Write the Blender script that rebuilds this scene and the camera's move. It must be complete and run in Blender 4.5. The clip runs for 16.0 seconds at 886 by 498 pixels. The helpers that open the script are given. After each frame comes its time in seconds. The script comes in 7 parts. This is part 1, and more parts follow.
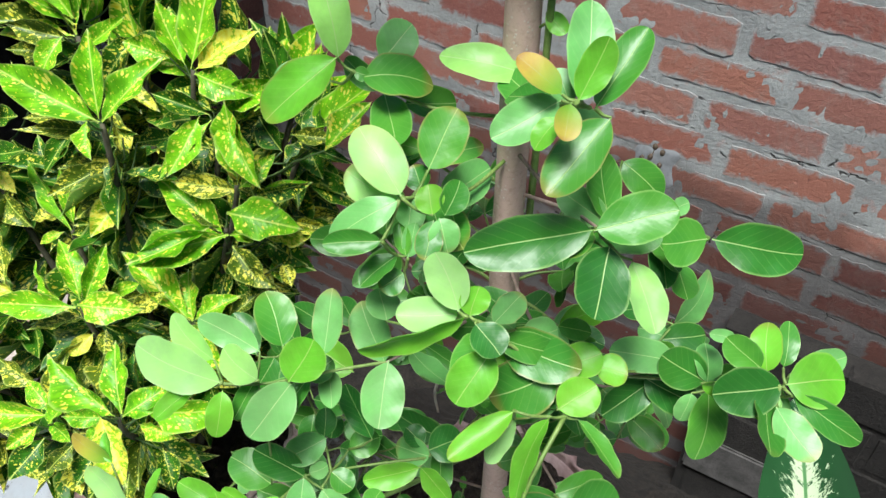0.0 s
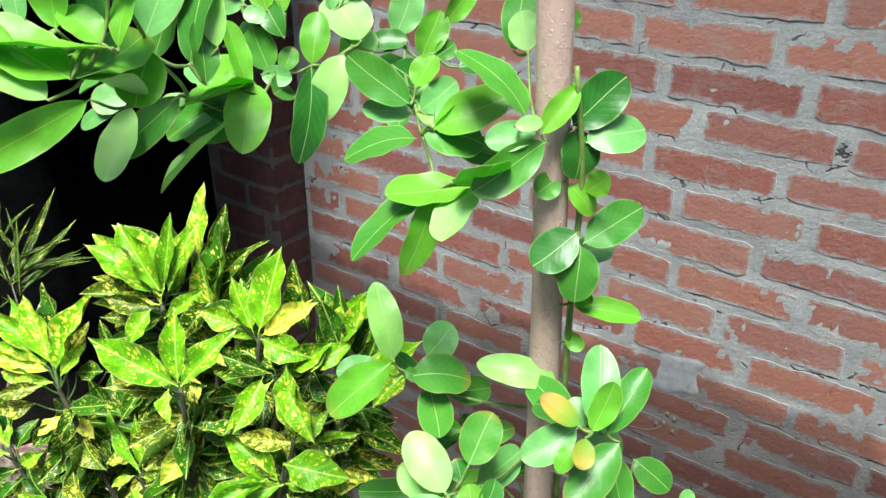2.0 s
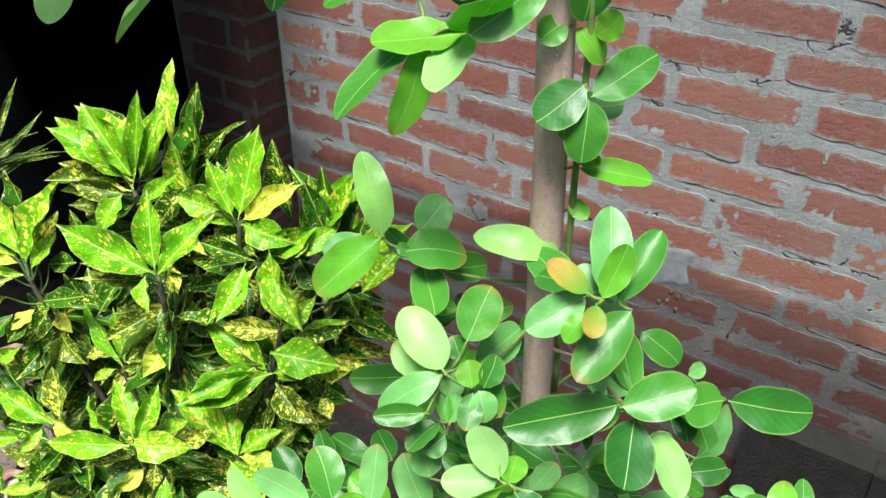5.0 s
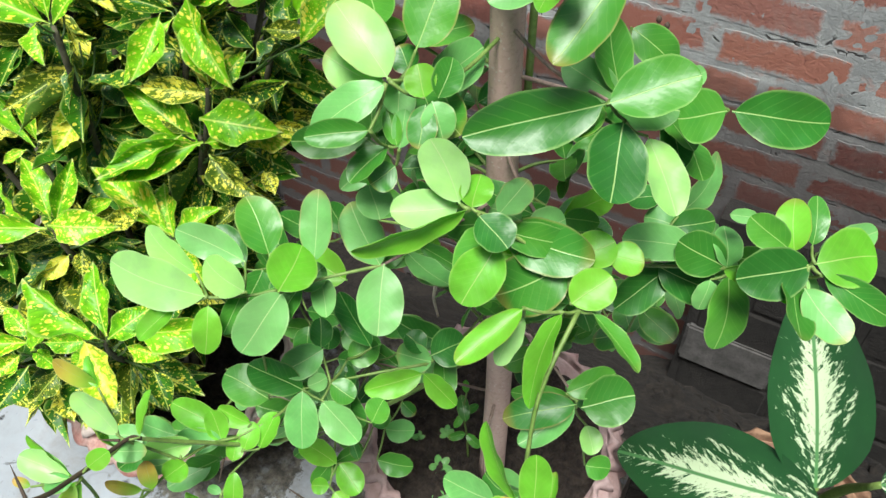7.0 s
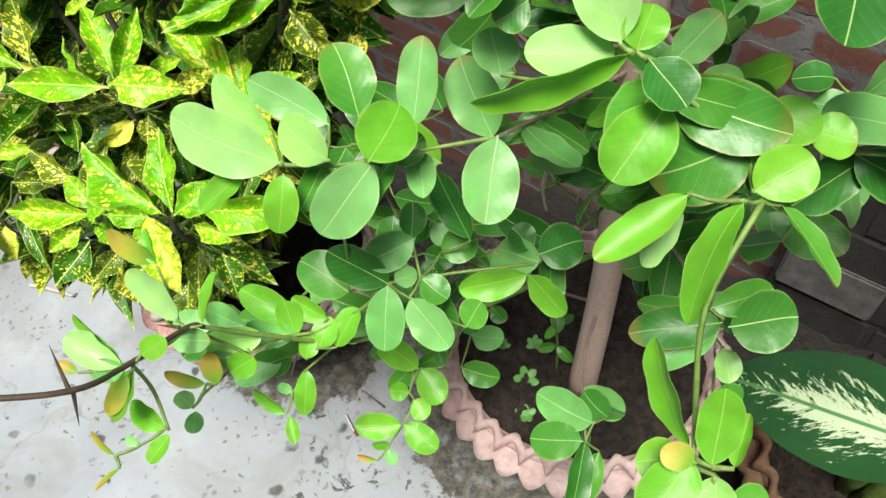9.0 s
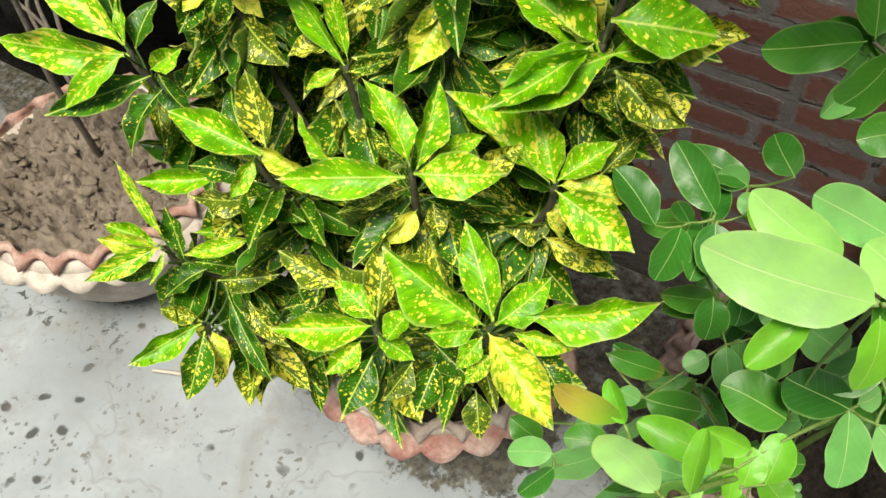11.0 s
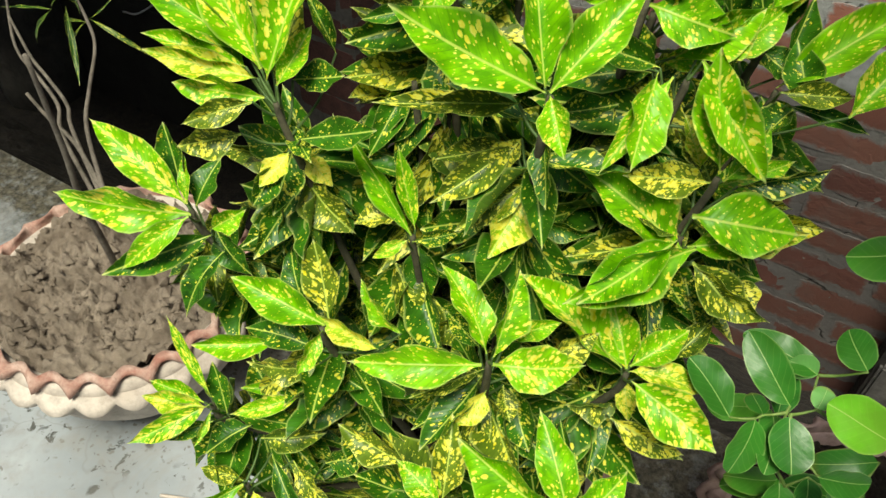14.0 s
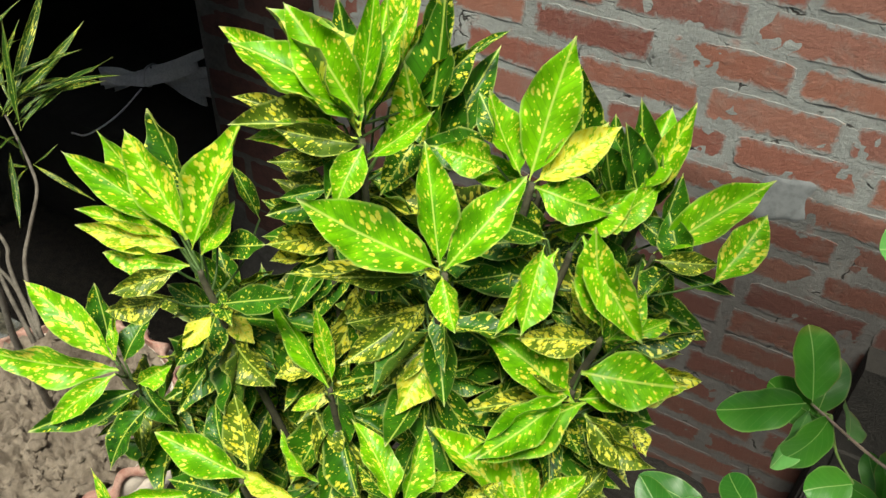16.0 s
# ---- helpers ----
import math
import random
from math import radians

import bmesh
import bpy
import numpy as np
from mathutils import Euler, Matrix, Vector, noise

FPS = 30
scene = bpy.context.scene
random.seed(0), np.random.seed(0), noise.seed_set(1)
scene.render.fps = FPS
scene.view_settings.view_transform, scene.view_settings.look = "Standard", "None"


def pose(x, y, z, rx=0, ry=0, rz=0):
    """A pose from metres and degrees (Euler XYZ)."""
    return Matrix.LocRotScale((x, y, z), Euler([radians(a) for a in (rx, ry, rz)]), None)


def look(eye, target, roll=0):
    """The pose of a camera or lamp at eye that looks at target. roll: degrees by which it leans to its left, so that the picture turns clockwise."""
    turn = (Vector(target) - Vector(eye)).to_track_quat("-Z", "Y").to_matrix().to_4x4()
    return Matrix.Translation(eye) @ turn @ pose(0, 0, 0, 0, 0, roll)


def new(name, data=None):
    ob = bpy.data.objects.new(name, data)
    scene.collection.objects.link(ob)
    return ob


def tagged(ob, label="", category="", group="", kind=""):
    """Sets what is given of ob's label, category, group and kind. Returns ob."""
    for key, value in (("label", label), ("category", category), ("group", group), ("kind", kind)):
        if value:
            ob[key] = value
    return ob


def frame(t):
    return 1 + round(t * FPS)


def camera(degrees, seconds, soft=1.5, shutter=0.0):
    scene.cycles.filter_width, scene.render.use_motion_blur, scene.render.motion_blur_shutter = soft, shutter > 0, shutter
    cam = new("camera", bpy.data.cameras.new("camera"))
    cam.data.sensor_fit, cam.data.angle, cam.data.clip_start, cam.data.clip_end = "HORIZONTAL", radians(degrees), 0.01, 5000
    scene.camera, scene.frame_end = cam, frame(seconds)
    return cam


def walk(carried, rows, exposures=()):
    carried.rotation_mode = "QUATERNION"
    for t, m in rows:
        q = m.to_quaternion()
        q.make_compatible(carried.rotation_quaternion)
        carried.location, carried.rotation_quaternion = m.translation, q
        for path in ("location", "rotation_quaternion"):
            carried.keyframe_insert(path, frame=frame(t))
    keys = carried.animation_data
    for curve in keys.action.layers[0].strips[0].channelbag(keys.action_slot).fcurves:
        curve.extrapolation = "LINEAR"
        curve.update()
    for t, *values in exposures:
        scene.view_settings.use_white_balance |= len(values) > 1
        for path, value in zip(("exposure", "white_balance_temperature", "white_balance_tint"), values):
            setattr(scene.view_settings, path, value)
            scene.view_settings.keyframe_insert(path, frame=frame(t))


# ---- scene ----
cam = camera(57.7, 16.0)
PATH = [
    (0, (0.1964, -1.3454, 0.9374), (-0.6911, 0.0749, -0.4427), 2.1),
    (0.5, (0.1953, -1.3411, 0.9602), (-0.7345, 0.1183, -0.3483), 1.7),
    (1, (0.1996, -1.3465, 0.9819), (-0.7823, 0.1541, -0.2398), 1.8),
    (1.5, (0.2018, -1.3562, 1.0199), (-0.8409, 0.2072, -0.0651), 1.3),
    (2, (0.2051, -1.3725, 1.0470), (-0.8951, 0.2094, 0.0477), 0.4),
    (2.5, (0.2007, -1.3834, 1.0709), (-0.9418, 0.2105, 0.1411), -0.4),
    (3, (0.1942, -1.3931, 1.0817), (-0.9787, 0.2040, 0.1975), -0.7),
    (3.5, (0.1920, -1.3899, 1.0687), (-0.9537, 0.1834, 0.1118), -0.4),
    (6, (0.1834, -1.3400, 0.9570), (-0.6966, 0.0705, -0.4373), 0.4),
    (6.5, (0.1823, -1.3389, 0.9298), (-0.6412, 0.0098, -0.5577), 0.4),
    (7, (0.1812, -1.3302, 0.9071), (-0.5870, -0.0304, -0.6510), -0.0),
    (7.5, (0.1747, -1.3248, 0.8810), (-0.5490, -0.0998, -0.7573), -0.7),
    (8, (0.1703, -1.3194, 0.8550), (-0.5458, -0.1725, -0.8420), -2.0),
    (8.5, (0.1638, -1.3139, 0.8420), (-0.6228, -0.2289, -0.8647), -2.6),
    (9, (0.1389, -1.3042, 0.8355), (-0.6901, -0.2680, -0.8810), -2.9),
    (9.5, (0.0944, -1.3031, 0.8203), (-0.8062, -0.2712, -0.8626), -4.8),
    (10, (0.0228, -1.3204, 0.8159), (-0.7920, -0.2582, -0.8930), -4.9),
    (10.2, (-0.0098, -1.3291, 0.8192), (-0.8257, -0.2702, -0.8908), -5.6),
    (12.5, (-0.1703, -1.3638, 0.7877), (-0.8018, -0.1866, -0.9223), 1.3),
    (13, (-0.1736, -1.3497, 0.8007), (-0.8669, -0.1920, -0.8984), -0.7),
    (13.5, (-0.1812, -1.3432, 0.8235), (-0.9298, -0.1432, -0.8224), -0.1),
    (14, (-0.1834, -1.3356, 0.8485), (-0.9581, -0.0825, -0.7432), 0.2),
    (14.5, (-0.1747, -1.3280, 0.8658), (-0.9353, -0.0033, -0.6749), 1.4),
    (15, (-0.1682, -1.3259, 0.8832), (-0.9418, 0.0575, -0.5989), 2.0),
    (15.5, (-0.1649, -1.3280, 0.8962), (-0.9559, 0.1031, -0.5306), 1.7),
    (16, (-0.1584, -1.3280, 0.9027), (-0.9233, 0.1519, -0.4872), 2.6),
]
walk(cam, [(t, look(eye, target, roll)) for t, eye, target, roll in PATH],
     exposures=[(0, 0.9, 6100, 7), (1.4, 1.12, 6150, 7), (2.4, 1.3, 6200, 4), (3.4, 1.26, 6200, 4), (6, 0.93, 6200, 6), (9.5, 0.9, 6800, 6),
                (12.3, 0.56, 7300, 2), (14.5, 0.65, 7150, 0), (16, 0.73, 7000, 0)])

# ---- world, sun, exposure ----
world = bpy.data.worlds.new("world")
scene.world = world
world.use_nodes = True
wn = world.node_tree
sky = wn.nodes.new("ShaderNodeTexSky")
sky.sky_type, sky.sun_disc = "NISHITA", False
sky.sun_elevation, sky.sun_rotation = radians(67), radians(160)
sky.air_density, sky.dust_density, sky.ozone_density = 1.0, 3.0, 1.0
wn.nodes["Background"].inputs["Strength"].default_value = 0.092
wn.links.new(sky.outputs[0], wn.nodes["Background"].inputs["Color"])
sun = new("sun", bpy.data.lights.new("sun", "SUN"))
sun.data.energy, sun.data.angle, sun.data.color = 3.4, radians(20), (1.0, 0.97, 0.92)
sun.matrix_world = look((0.7, -2.0, 5.0), (0, 0, 0))


# ---- materials ----
def mat(name):
    """A fresh material: its tree, and its Principled node."""
    m = bpy.data.materials.new(name)
    m.use_nodes = True
    return m, m.node_tree, m.node_tree.nodes["Principled BSDF"]


def nod(t, kind, *links, **values):
    """A node with inputs set by links (input, socket) and by values for its properties."""
    n = t.nodes.new("ShaderNode" + kind)
    for key, value in values.items():
        setattr_plain(n, key, value)
    for name, socket in links:
        if hasattr(socket, "is_output"):
            t.links.new(socket, n.inputs[name])
        else:
            n.inputs[name].default_value = socket
    return n


def setattr_plain(n, key, value):
    if key == "operation":
        n.operation = value
    elif key == "data_type":
        n.data_type = value
    elif key == "blend_type":
        n.blend_type = value
    elif key == "feature":
        n.feature = value


def ramp(t, fac, *stops):
    n = t.nodes.new("ShaderNodeValToRGB")
    t.links.new(fac, n.inputs[0])
    e = n.color_ramp.elements
    while len(e) < len(stops):
        e.new(0.5)
    for el, (p, c) in zip(e, stops):
        el.position = p
        el.color = (*c, 1) if len(c) == 3 else (c[0], c[0], c[0], 1)
    return n.outputs[0]


def noise_tex(t, vec, scale, detail=6, rough=0.6, dist=0.0):
    n = nod(t, "TexNoise", ("Scale", scale), ("Detail", detail), ("Roughness", rough), ("Distortion", dist))
    if vec is not None:
        t.links.new(vec, n.inputs["Vector"])
    return n.outputs[0]


def blend(t, fac, a, b, kind="MIX"):
    n = t.nodes.new("ShaderNodeMix")
    n.data_type, n.blend_type = "RGBA", kind
    for i, v in ((0, fac), (6, a), (7, b)):
        if hasattr(v, "is_output"):
            t.links.new(v, n.inputs[i])
        else:
            n.inputs[i].default_value = v if i == 0 else (*v, 1)
    return n.outputs[2]


def calc(t, op, a, b=0.0):
    n = t.nodes.new("ShaderNodeMath")
    n.operation = op
    for i, v in ((0, a), (1, b)):
        if hasattr(v, "is_output"):
            t.links.new(v, n.inputs[i])
        else:
            n.inputs[i].default_value = v
    return n.outputs[0]


def bump(t, bsdf, height, strength, dist):
    n = nod(t, "Bump", ("Strength", strength), ("Distance", dist), ("Height", height))
    t.links.new(n.outputs[0], bsdf.inputs["Normal"])


def place(t):
    """World position, the same for every object."""
    return t.nodes.new("ShaderNodeNewGeometry").outputs["Position"]


def random_of(t):
    return t.nodes.new("ShaderNodeObjectInfo").outputs["Random"]


def brick_material():
    m, t, b = mat("red_brick")
    p = place(t)
    r = random_of(t)
    base = ramp(t, r, (0.0, (0.19, 0.068, 0.056)), (0.25, (0.26, 0.095, 0.071)), (0.5, (0.31, 0.128, 0.088)), (0.75, (0.34, 0.154, 0.112)), (1.0, (0.225, 0.095, 0.079)))
    grain = noise_tex(t, p, 130, 8, 0.75)
    base = blend(t, ramp(t, grain, (0.42, (0,)), (0.75, (0.5,))), base, (0.33, 0.15, 0.11))
    pit = noise_tex(t, p, 48, 6, 0.7, 0.4)
    base = blend(t, ramp(t, pit, (0.28, (0.7,)), (0.40, (0,))), base, (0.13, 0.05, 0.04))
    dust = noise_tex(t, p, 13, 9, 0.78, 0.5)
    base = blend(t, ramp(t, dust, (0.50, (0,)), (0.70, (0.42,))), base, (0.26, 0.245, 0.225))
    # cement smeared in from the joints
    g = t.nodes.new("ShaderNodeSeparateXYZ")
    t.links.new(t.nodes.new("ShaderNodeTexCoord").outputs["Generated"], g.inputs[0])
    ex = calc(t, "SUBTRACT", 0.5, calc(t, "ABSOLUTE", calc(t, "SUBTRACT", g.outputs[0], 0.5)))
    ez = calc(t, "SUBTRACT", 0.5, calc(t, "ABSOLUTE", calc(t, "SUBTRACT", g.outputs[2], 0.5)))
    rim = calc(t, "MINIMUM", calc(t, "MULTIPLY", ex, 4.0), ez)
    ragged = calc(t, "ADD", rim, calc(t, "MULTIPLY", calc(t, "SUBTRACT", noise_tex(t, p, 42, 7, 0.75, 0.6), 0.5), 0.68))
    base = blend(t, ramp(t, ragged, (0.05, (0.9,)), (0.19, (0,))), base, (0.30, 0.325, 0.32))
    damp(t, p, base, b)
    b.inputs["Roughness"].default_value = 0.92
    bump(t, b, calc(t, "ADD", calc(t, "MULTIPLY", grain, 0.5), pit), 0.6, 0.005)
    return m


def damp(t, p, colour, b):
    """Rising damp and dirt near the wall's foot, with shade added to the colour."""
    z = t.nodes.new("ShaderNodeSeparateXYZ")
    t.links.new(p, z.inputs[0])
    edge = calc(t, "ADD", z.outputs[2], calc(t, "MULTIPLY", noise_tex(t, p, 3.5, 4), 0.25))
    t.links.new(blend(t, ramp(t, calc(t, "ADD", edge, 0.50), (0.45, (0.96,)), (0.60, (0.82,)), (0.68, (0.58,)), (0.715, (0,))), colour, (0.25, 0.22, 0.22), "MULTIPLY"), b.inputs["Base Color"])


def mortar_material():
    m, t, b = mat("cement_mortar")
    p = place(t)
    big = noise_tex(t, p, 7, 5)
    fine = noise_tex(t, p, 120, 6, 0.7)
    col = ramp(t, big, (0.3, (0.225, 0.238, 0.235)), (0.55, (0.33, 0.348, 0.34)), (0.75, (0.43, 0.445, 0.43)))
    col = blend(t, ramp(t, fine, (0.3, (0.45,)), (0.55, (0,))), col, (0.19, 0.18, 0.17))
    red = noise_tex(t, p, 26, 5, 0.6)
    col = blend(t, ramp(t, red, (0.58, (0,)), (0.72, (0.5,))), col, (0.36, 0.17, 0.13))
    gap = nod(t, "TexVoronoi", ("Vector", blend(t, 0.04, p, noise_colour(t, p, 30))), ("Scale", 17.0), ("Randomness", 1.0), feature="DISTANCE_TO_EDGE")
    split = calc(t, "MULTIPLY", ramp(t, gap.outputs["Distance"], (0.015, (1,)), (0.04, (0,))), ramp(t, noise_tex(t, p, 15, 3), (0.56, (0,)), (0.62, (0.9,))))
    col = blend(t, split, col, (0.035, 0.03, 0.028))
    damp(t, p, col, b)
    b.inputs["Roughness"].default_value = 0.95
    bump(t, b, calc(t, "SUBTRACT", fine, split), 0.7, 0.004)
    return m


def floor_material():
    m, t, b = mat("cement_floor")
    p = place(t)
    big = noise_tex(t, p, 4, 6, 0.6)
    col = ramp(t, big, (0.3, (0.20, 0.225, 0.245)), (0.55, (0.30, 0.33, 0.355)), (0.75, (0.43, 0.465, 0.49)))
    fine = noise_tex(t, p, 60, 8, 0.7)
    col = blend(t, ramp(t, fine, (0.3, (0.35,)), (0.5, (0,))), col, (0.26, 0.25, 0.23))
    chip = nod(t, "TexVoronoi", ("Vector", blend(t, 0.02, p, noise_colour(t, p, 40))), ("Scale", 30.0), ("Randomness", 1.0))
    spots = ramp(t, chip.outputs["Distance"], (0.16, (1,)), (0.24, (0,)))
    where = ramp(t, noise_tex(t, p, 9, 3), (0.45, (0,)), (0.53, (1,)))
    col = blend(t, calc(t, "MULTIPLY", spots, where), col, (0.06, 0.063, 0.06))
    flake = ramp(t, noise_tex(t, p, 62, 5, 0.62, 0.6), (0.60, (0,)), (0.63, (1,)))
    cluster = ramp(t, noise_tex(t, p, 7.5, 3), (0.50, (0,)), (0.58, (1,)))
    col = blend(t, calc(t, "MULTIPLY", flake, cluster), col, (0.055, 0.058, 0.055))
    grit = nod(t, "TexVoronoi", ("Vector", blend(t, 0.02, p, noise_colour(t, p, 70))), ("Scale", 85.0), ("Randomness", 1.0))
    gritty = calc(t, "MULTIPLY", ramp(t, grit.outputs["Distance"], (0.17, (1,)), (0.26, (0,))), ramp(t, noise_tex(t, p, 12, 4), (0.47, (0,)), (0.56, (1,))))
    col = blend(t, gritty, col, (0.14, 0.14, 0.13))
    crack = nod(t, "TexVoronoi", ("Vector", blend(t, 0.10, p, noise_colour(t, p, 14))), ("Scale", 3.2), ("Randomness", 1.0), feature="DISTANCE_TO_EDGE")
    col = blend(t, ramp(t, crack.outputs["Distance"], (0.002, (0.35,)), (0.006, (0,))), col, (0.16, 0.155, 0.15))
    stain = noise_tex(t, p, 7, 8, 0.7, 1.0)
    col = blend(t, ramp(t, stain, (0.52, (0,)), (0.66, (0.55,))), col, (0.22, 0.215, 0.20))
    b.inputs["Roughness"].default_value = 0.55
    t.links.new(ramp(t, big, (0.3, (0.42,)), (0.7, (0.75,))), b.inputs["Roughness"])
    # mossy dirt round the feet of the pots and along the edge behind them
    z = t.nodes.new("ShaderNodeSeparateXYZ")
    t.links.new(p, z.inputs[0])
    near = calc(t, "ADD", z.outputs[1], calc(t, "MULTIPLY", noise_tex(t, p, 16, 6, 0.7), 0.22))
    dirt = ramp(t, calc(t, "ADD", near, 1.5), (0.60, (0,)), (0.68, (1,)))
    for cx, cy, reach in ((-0.012, -0.906, 0.178), (-0.335, -0.985, 0.120)):
        away = nod(t, "VectorMath", (0, p), (1, (cx, cy, 0.0)), operation="DISTANCE")
        ring = calc(t, "ADD", calc(t, "SUBTRACT", reach, away.outputs["Value"]), calc(t, "MULTIPLY", calc(t, "SUBTRACT", noise_tex(t, p, 26, 8, 0.75), 0.5), 0.17))
        dirt = calc(t, "MAXIMUM", dirt, ramp(t, calc(t, "ADD", ring, 0.5), (0.497, (0,)), (0.505, (0.95,))))
    dirt = calc(t, "MULTIPLY", dirt, ramp(t, noise_tex(t, p, 45, 6, 0.75), (0.25, (0.2,)), (0.5, (1,))))
    col = blend(t, dirt, col, blend(t, ramp(t, noise_tex(t, p, 95, 7, 0.75), (0.40, (0,)), (0.62, (1,))), (0.018, 0.016, 0.010), (0.115, 0.105, 0.076)))
    t.links.new(col, b.inputs["Base Color"])
    bump(t, b, fine, 0.25, 0.002)
    return m


def noise_colour(t, vec, scale):
    n = nod(t, "TexNoise", ("Scale", scale), ("Detail", 3))
    t.links.new(vec, n.inputs["Vector"])
    return n.outputs["Color"]


def plain_material(name, dark, light, scale, rough=0.8, bumpy=0.4, dist=0.002, fine=5.0):
    """Two colours mixed by coarse noise, with finer grain in relief."""
    m, t, b = mat(name)
    p = place(t)
    col = blend(t, ramp(t, noise_tex(t, p, scale, 6, 0.65), (0.32, (0,)), (0.68, (1,))), dark, light)
    g = noise_tex(t, p, scale * fine, 8, 0.7)
    col = blend(t, ramp(t, g, (0.3, (0.5,)), (0.55, (0,))), col, tuple(c * 0.45 for c in dark))
    t.links.new(col, b.inputs["Base Color"])
    b.inputs["Roughness"].default_value = rough
    bump(t, b, g, bumpy, dist)
    return m


def trunk_material():
    m, t, b = mat("pinkish_speckled_bark")
    p = place(t)
    col = blend(t, noise_tex(t, p, 25, 5), (0.52, 0.35, 0.285), (0.66, 0.49, 0.41))
    fine = noise_tex(t, p, 220, 6, 0.7)
    col = blend(t, ramp(t, fine, (0.3, (0.45,)), (0.5, (0,))), col, (0.30, 0.19, 0.14))
    dots = nod(t, "TexVoronoi", ("Vector", p), ("Scale", 330.0), ("Randomness", 1.0))
    speck = calc(t, "MULTIPLY", ramp(t, dots.outputs["Distance"], (0.18, (1,)), (0.28, (0,))), ramp(t, noise_tex(t, p, 60, 3), (0.45, (0,)), (0.55, (1,))))
    col = blend(t, speck, col, (0.66, 0.57, 0.50))
    t.links.new(col, b.inputs["Base Color"])
    b.inputs["Roughness"].default_value = 0.8
    bump(t, b, calc(t, "ADD", fine, speck), 0.5, 0.0009)
    return m


def leaf_uv(t):
    """Across the leaf (-1 to 1 at the widest) and along it (0 to 1)."""
    leaf = t.nodes.new("ShaderNodeUVMap")
    leaf.uv_map = "leaf"
    uv = leaf.outputs[0]
    s = t.nodes.new("ShaderNodeSeparateXYZ")
    t.links.new(uv, s.inputs[0])
    across = calc(t, "ABSOLUTE", calc(t, "SUBTRACT", s.outputs[0], 0.5))
    return uv, across, s.outputs[1]


def margin(t, colour, tint, amount):
    """A thin paler line along the leaf's edge."""
    n = t.nodes.new("ShaderNodeUVMap")
    n.uv_map = "rim"
    s = t.nodes.new("ShaderNodeSeparateXYZ")
    t.links.new(n.outputs[0], s.inputs[0])
    return blend(t, ramp(t, s.outputs[0], (0.90, (0,)), (0.98, (amount,))), colour, tint)


def shine(t, b, colour, through_leaf, amount, rough, spec=0.5):
    """A glossy leaf that lets light through."""
    t.links.new(colour, b.inputs["Base Color"])
    b.inputs["Roughness"].default_value = rough
    b.inputs["Specular IOR Level"].default_value = spec
    tr = t.nodes.new("ShaderNodeBsdfTranslucent")
    t.links.new(blend(t, 1.0, colour, through_leaf, "MULTIPLY"), tr.inputs[0])
    mix = t.nodes.new("ShaderNodeMixShader")
    mix.inputs[0].default_value = amount
    t.links.new(b.outputs[0], mix.inputs[1])
    t.links.new(tr.outputs[0], mix.inputs[2])
    t.links.new(mix.outputs[0], t.nodes["Material Output"].inputs[0])


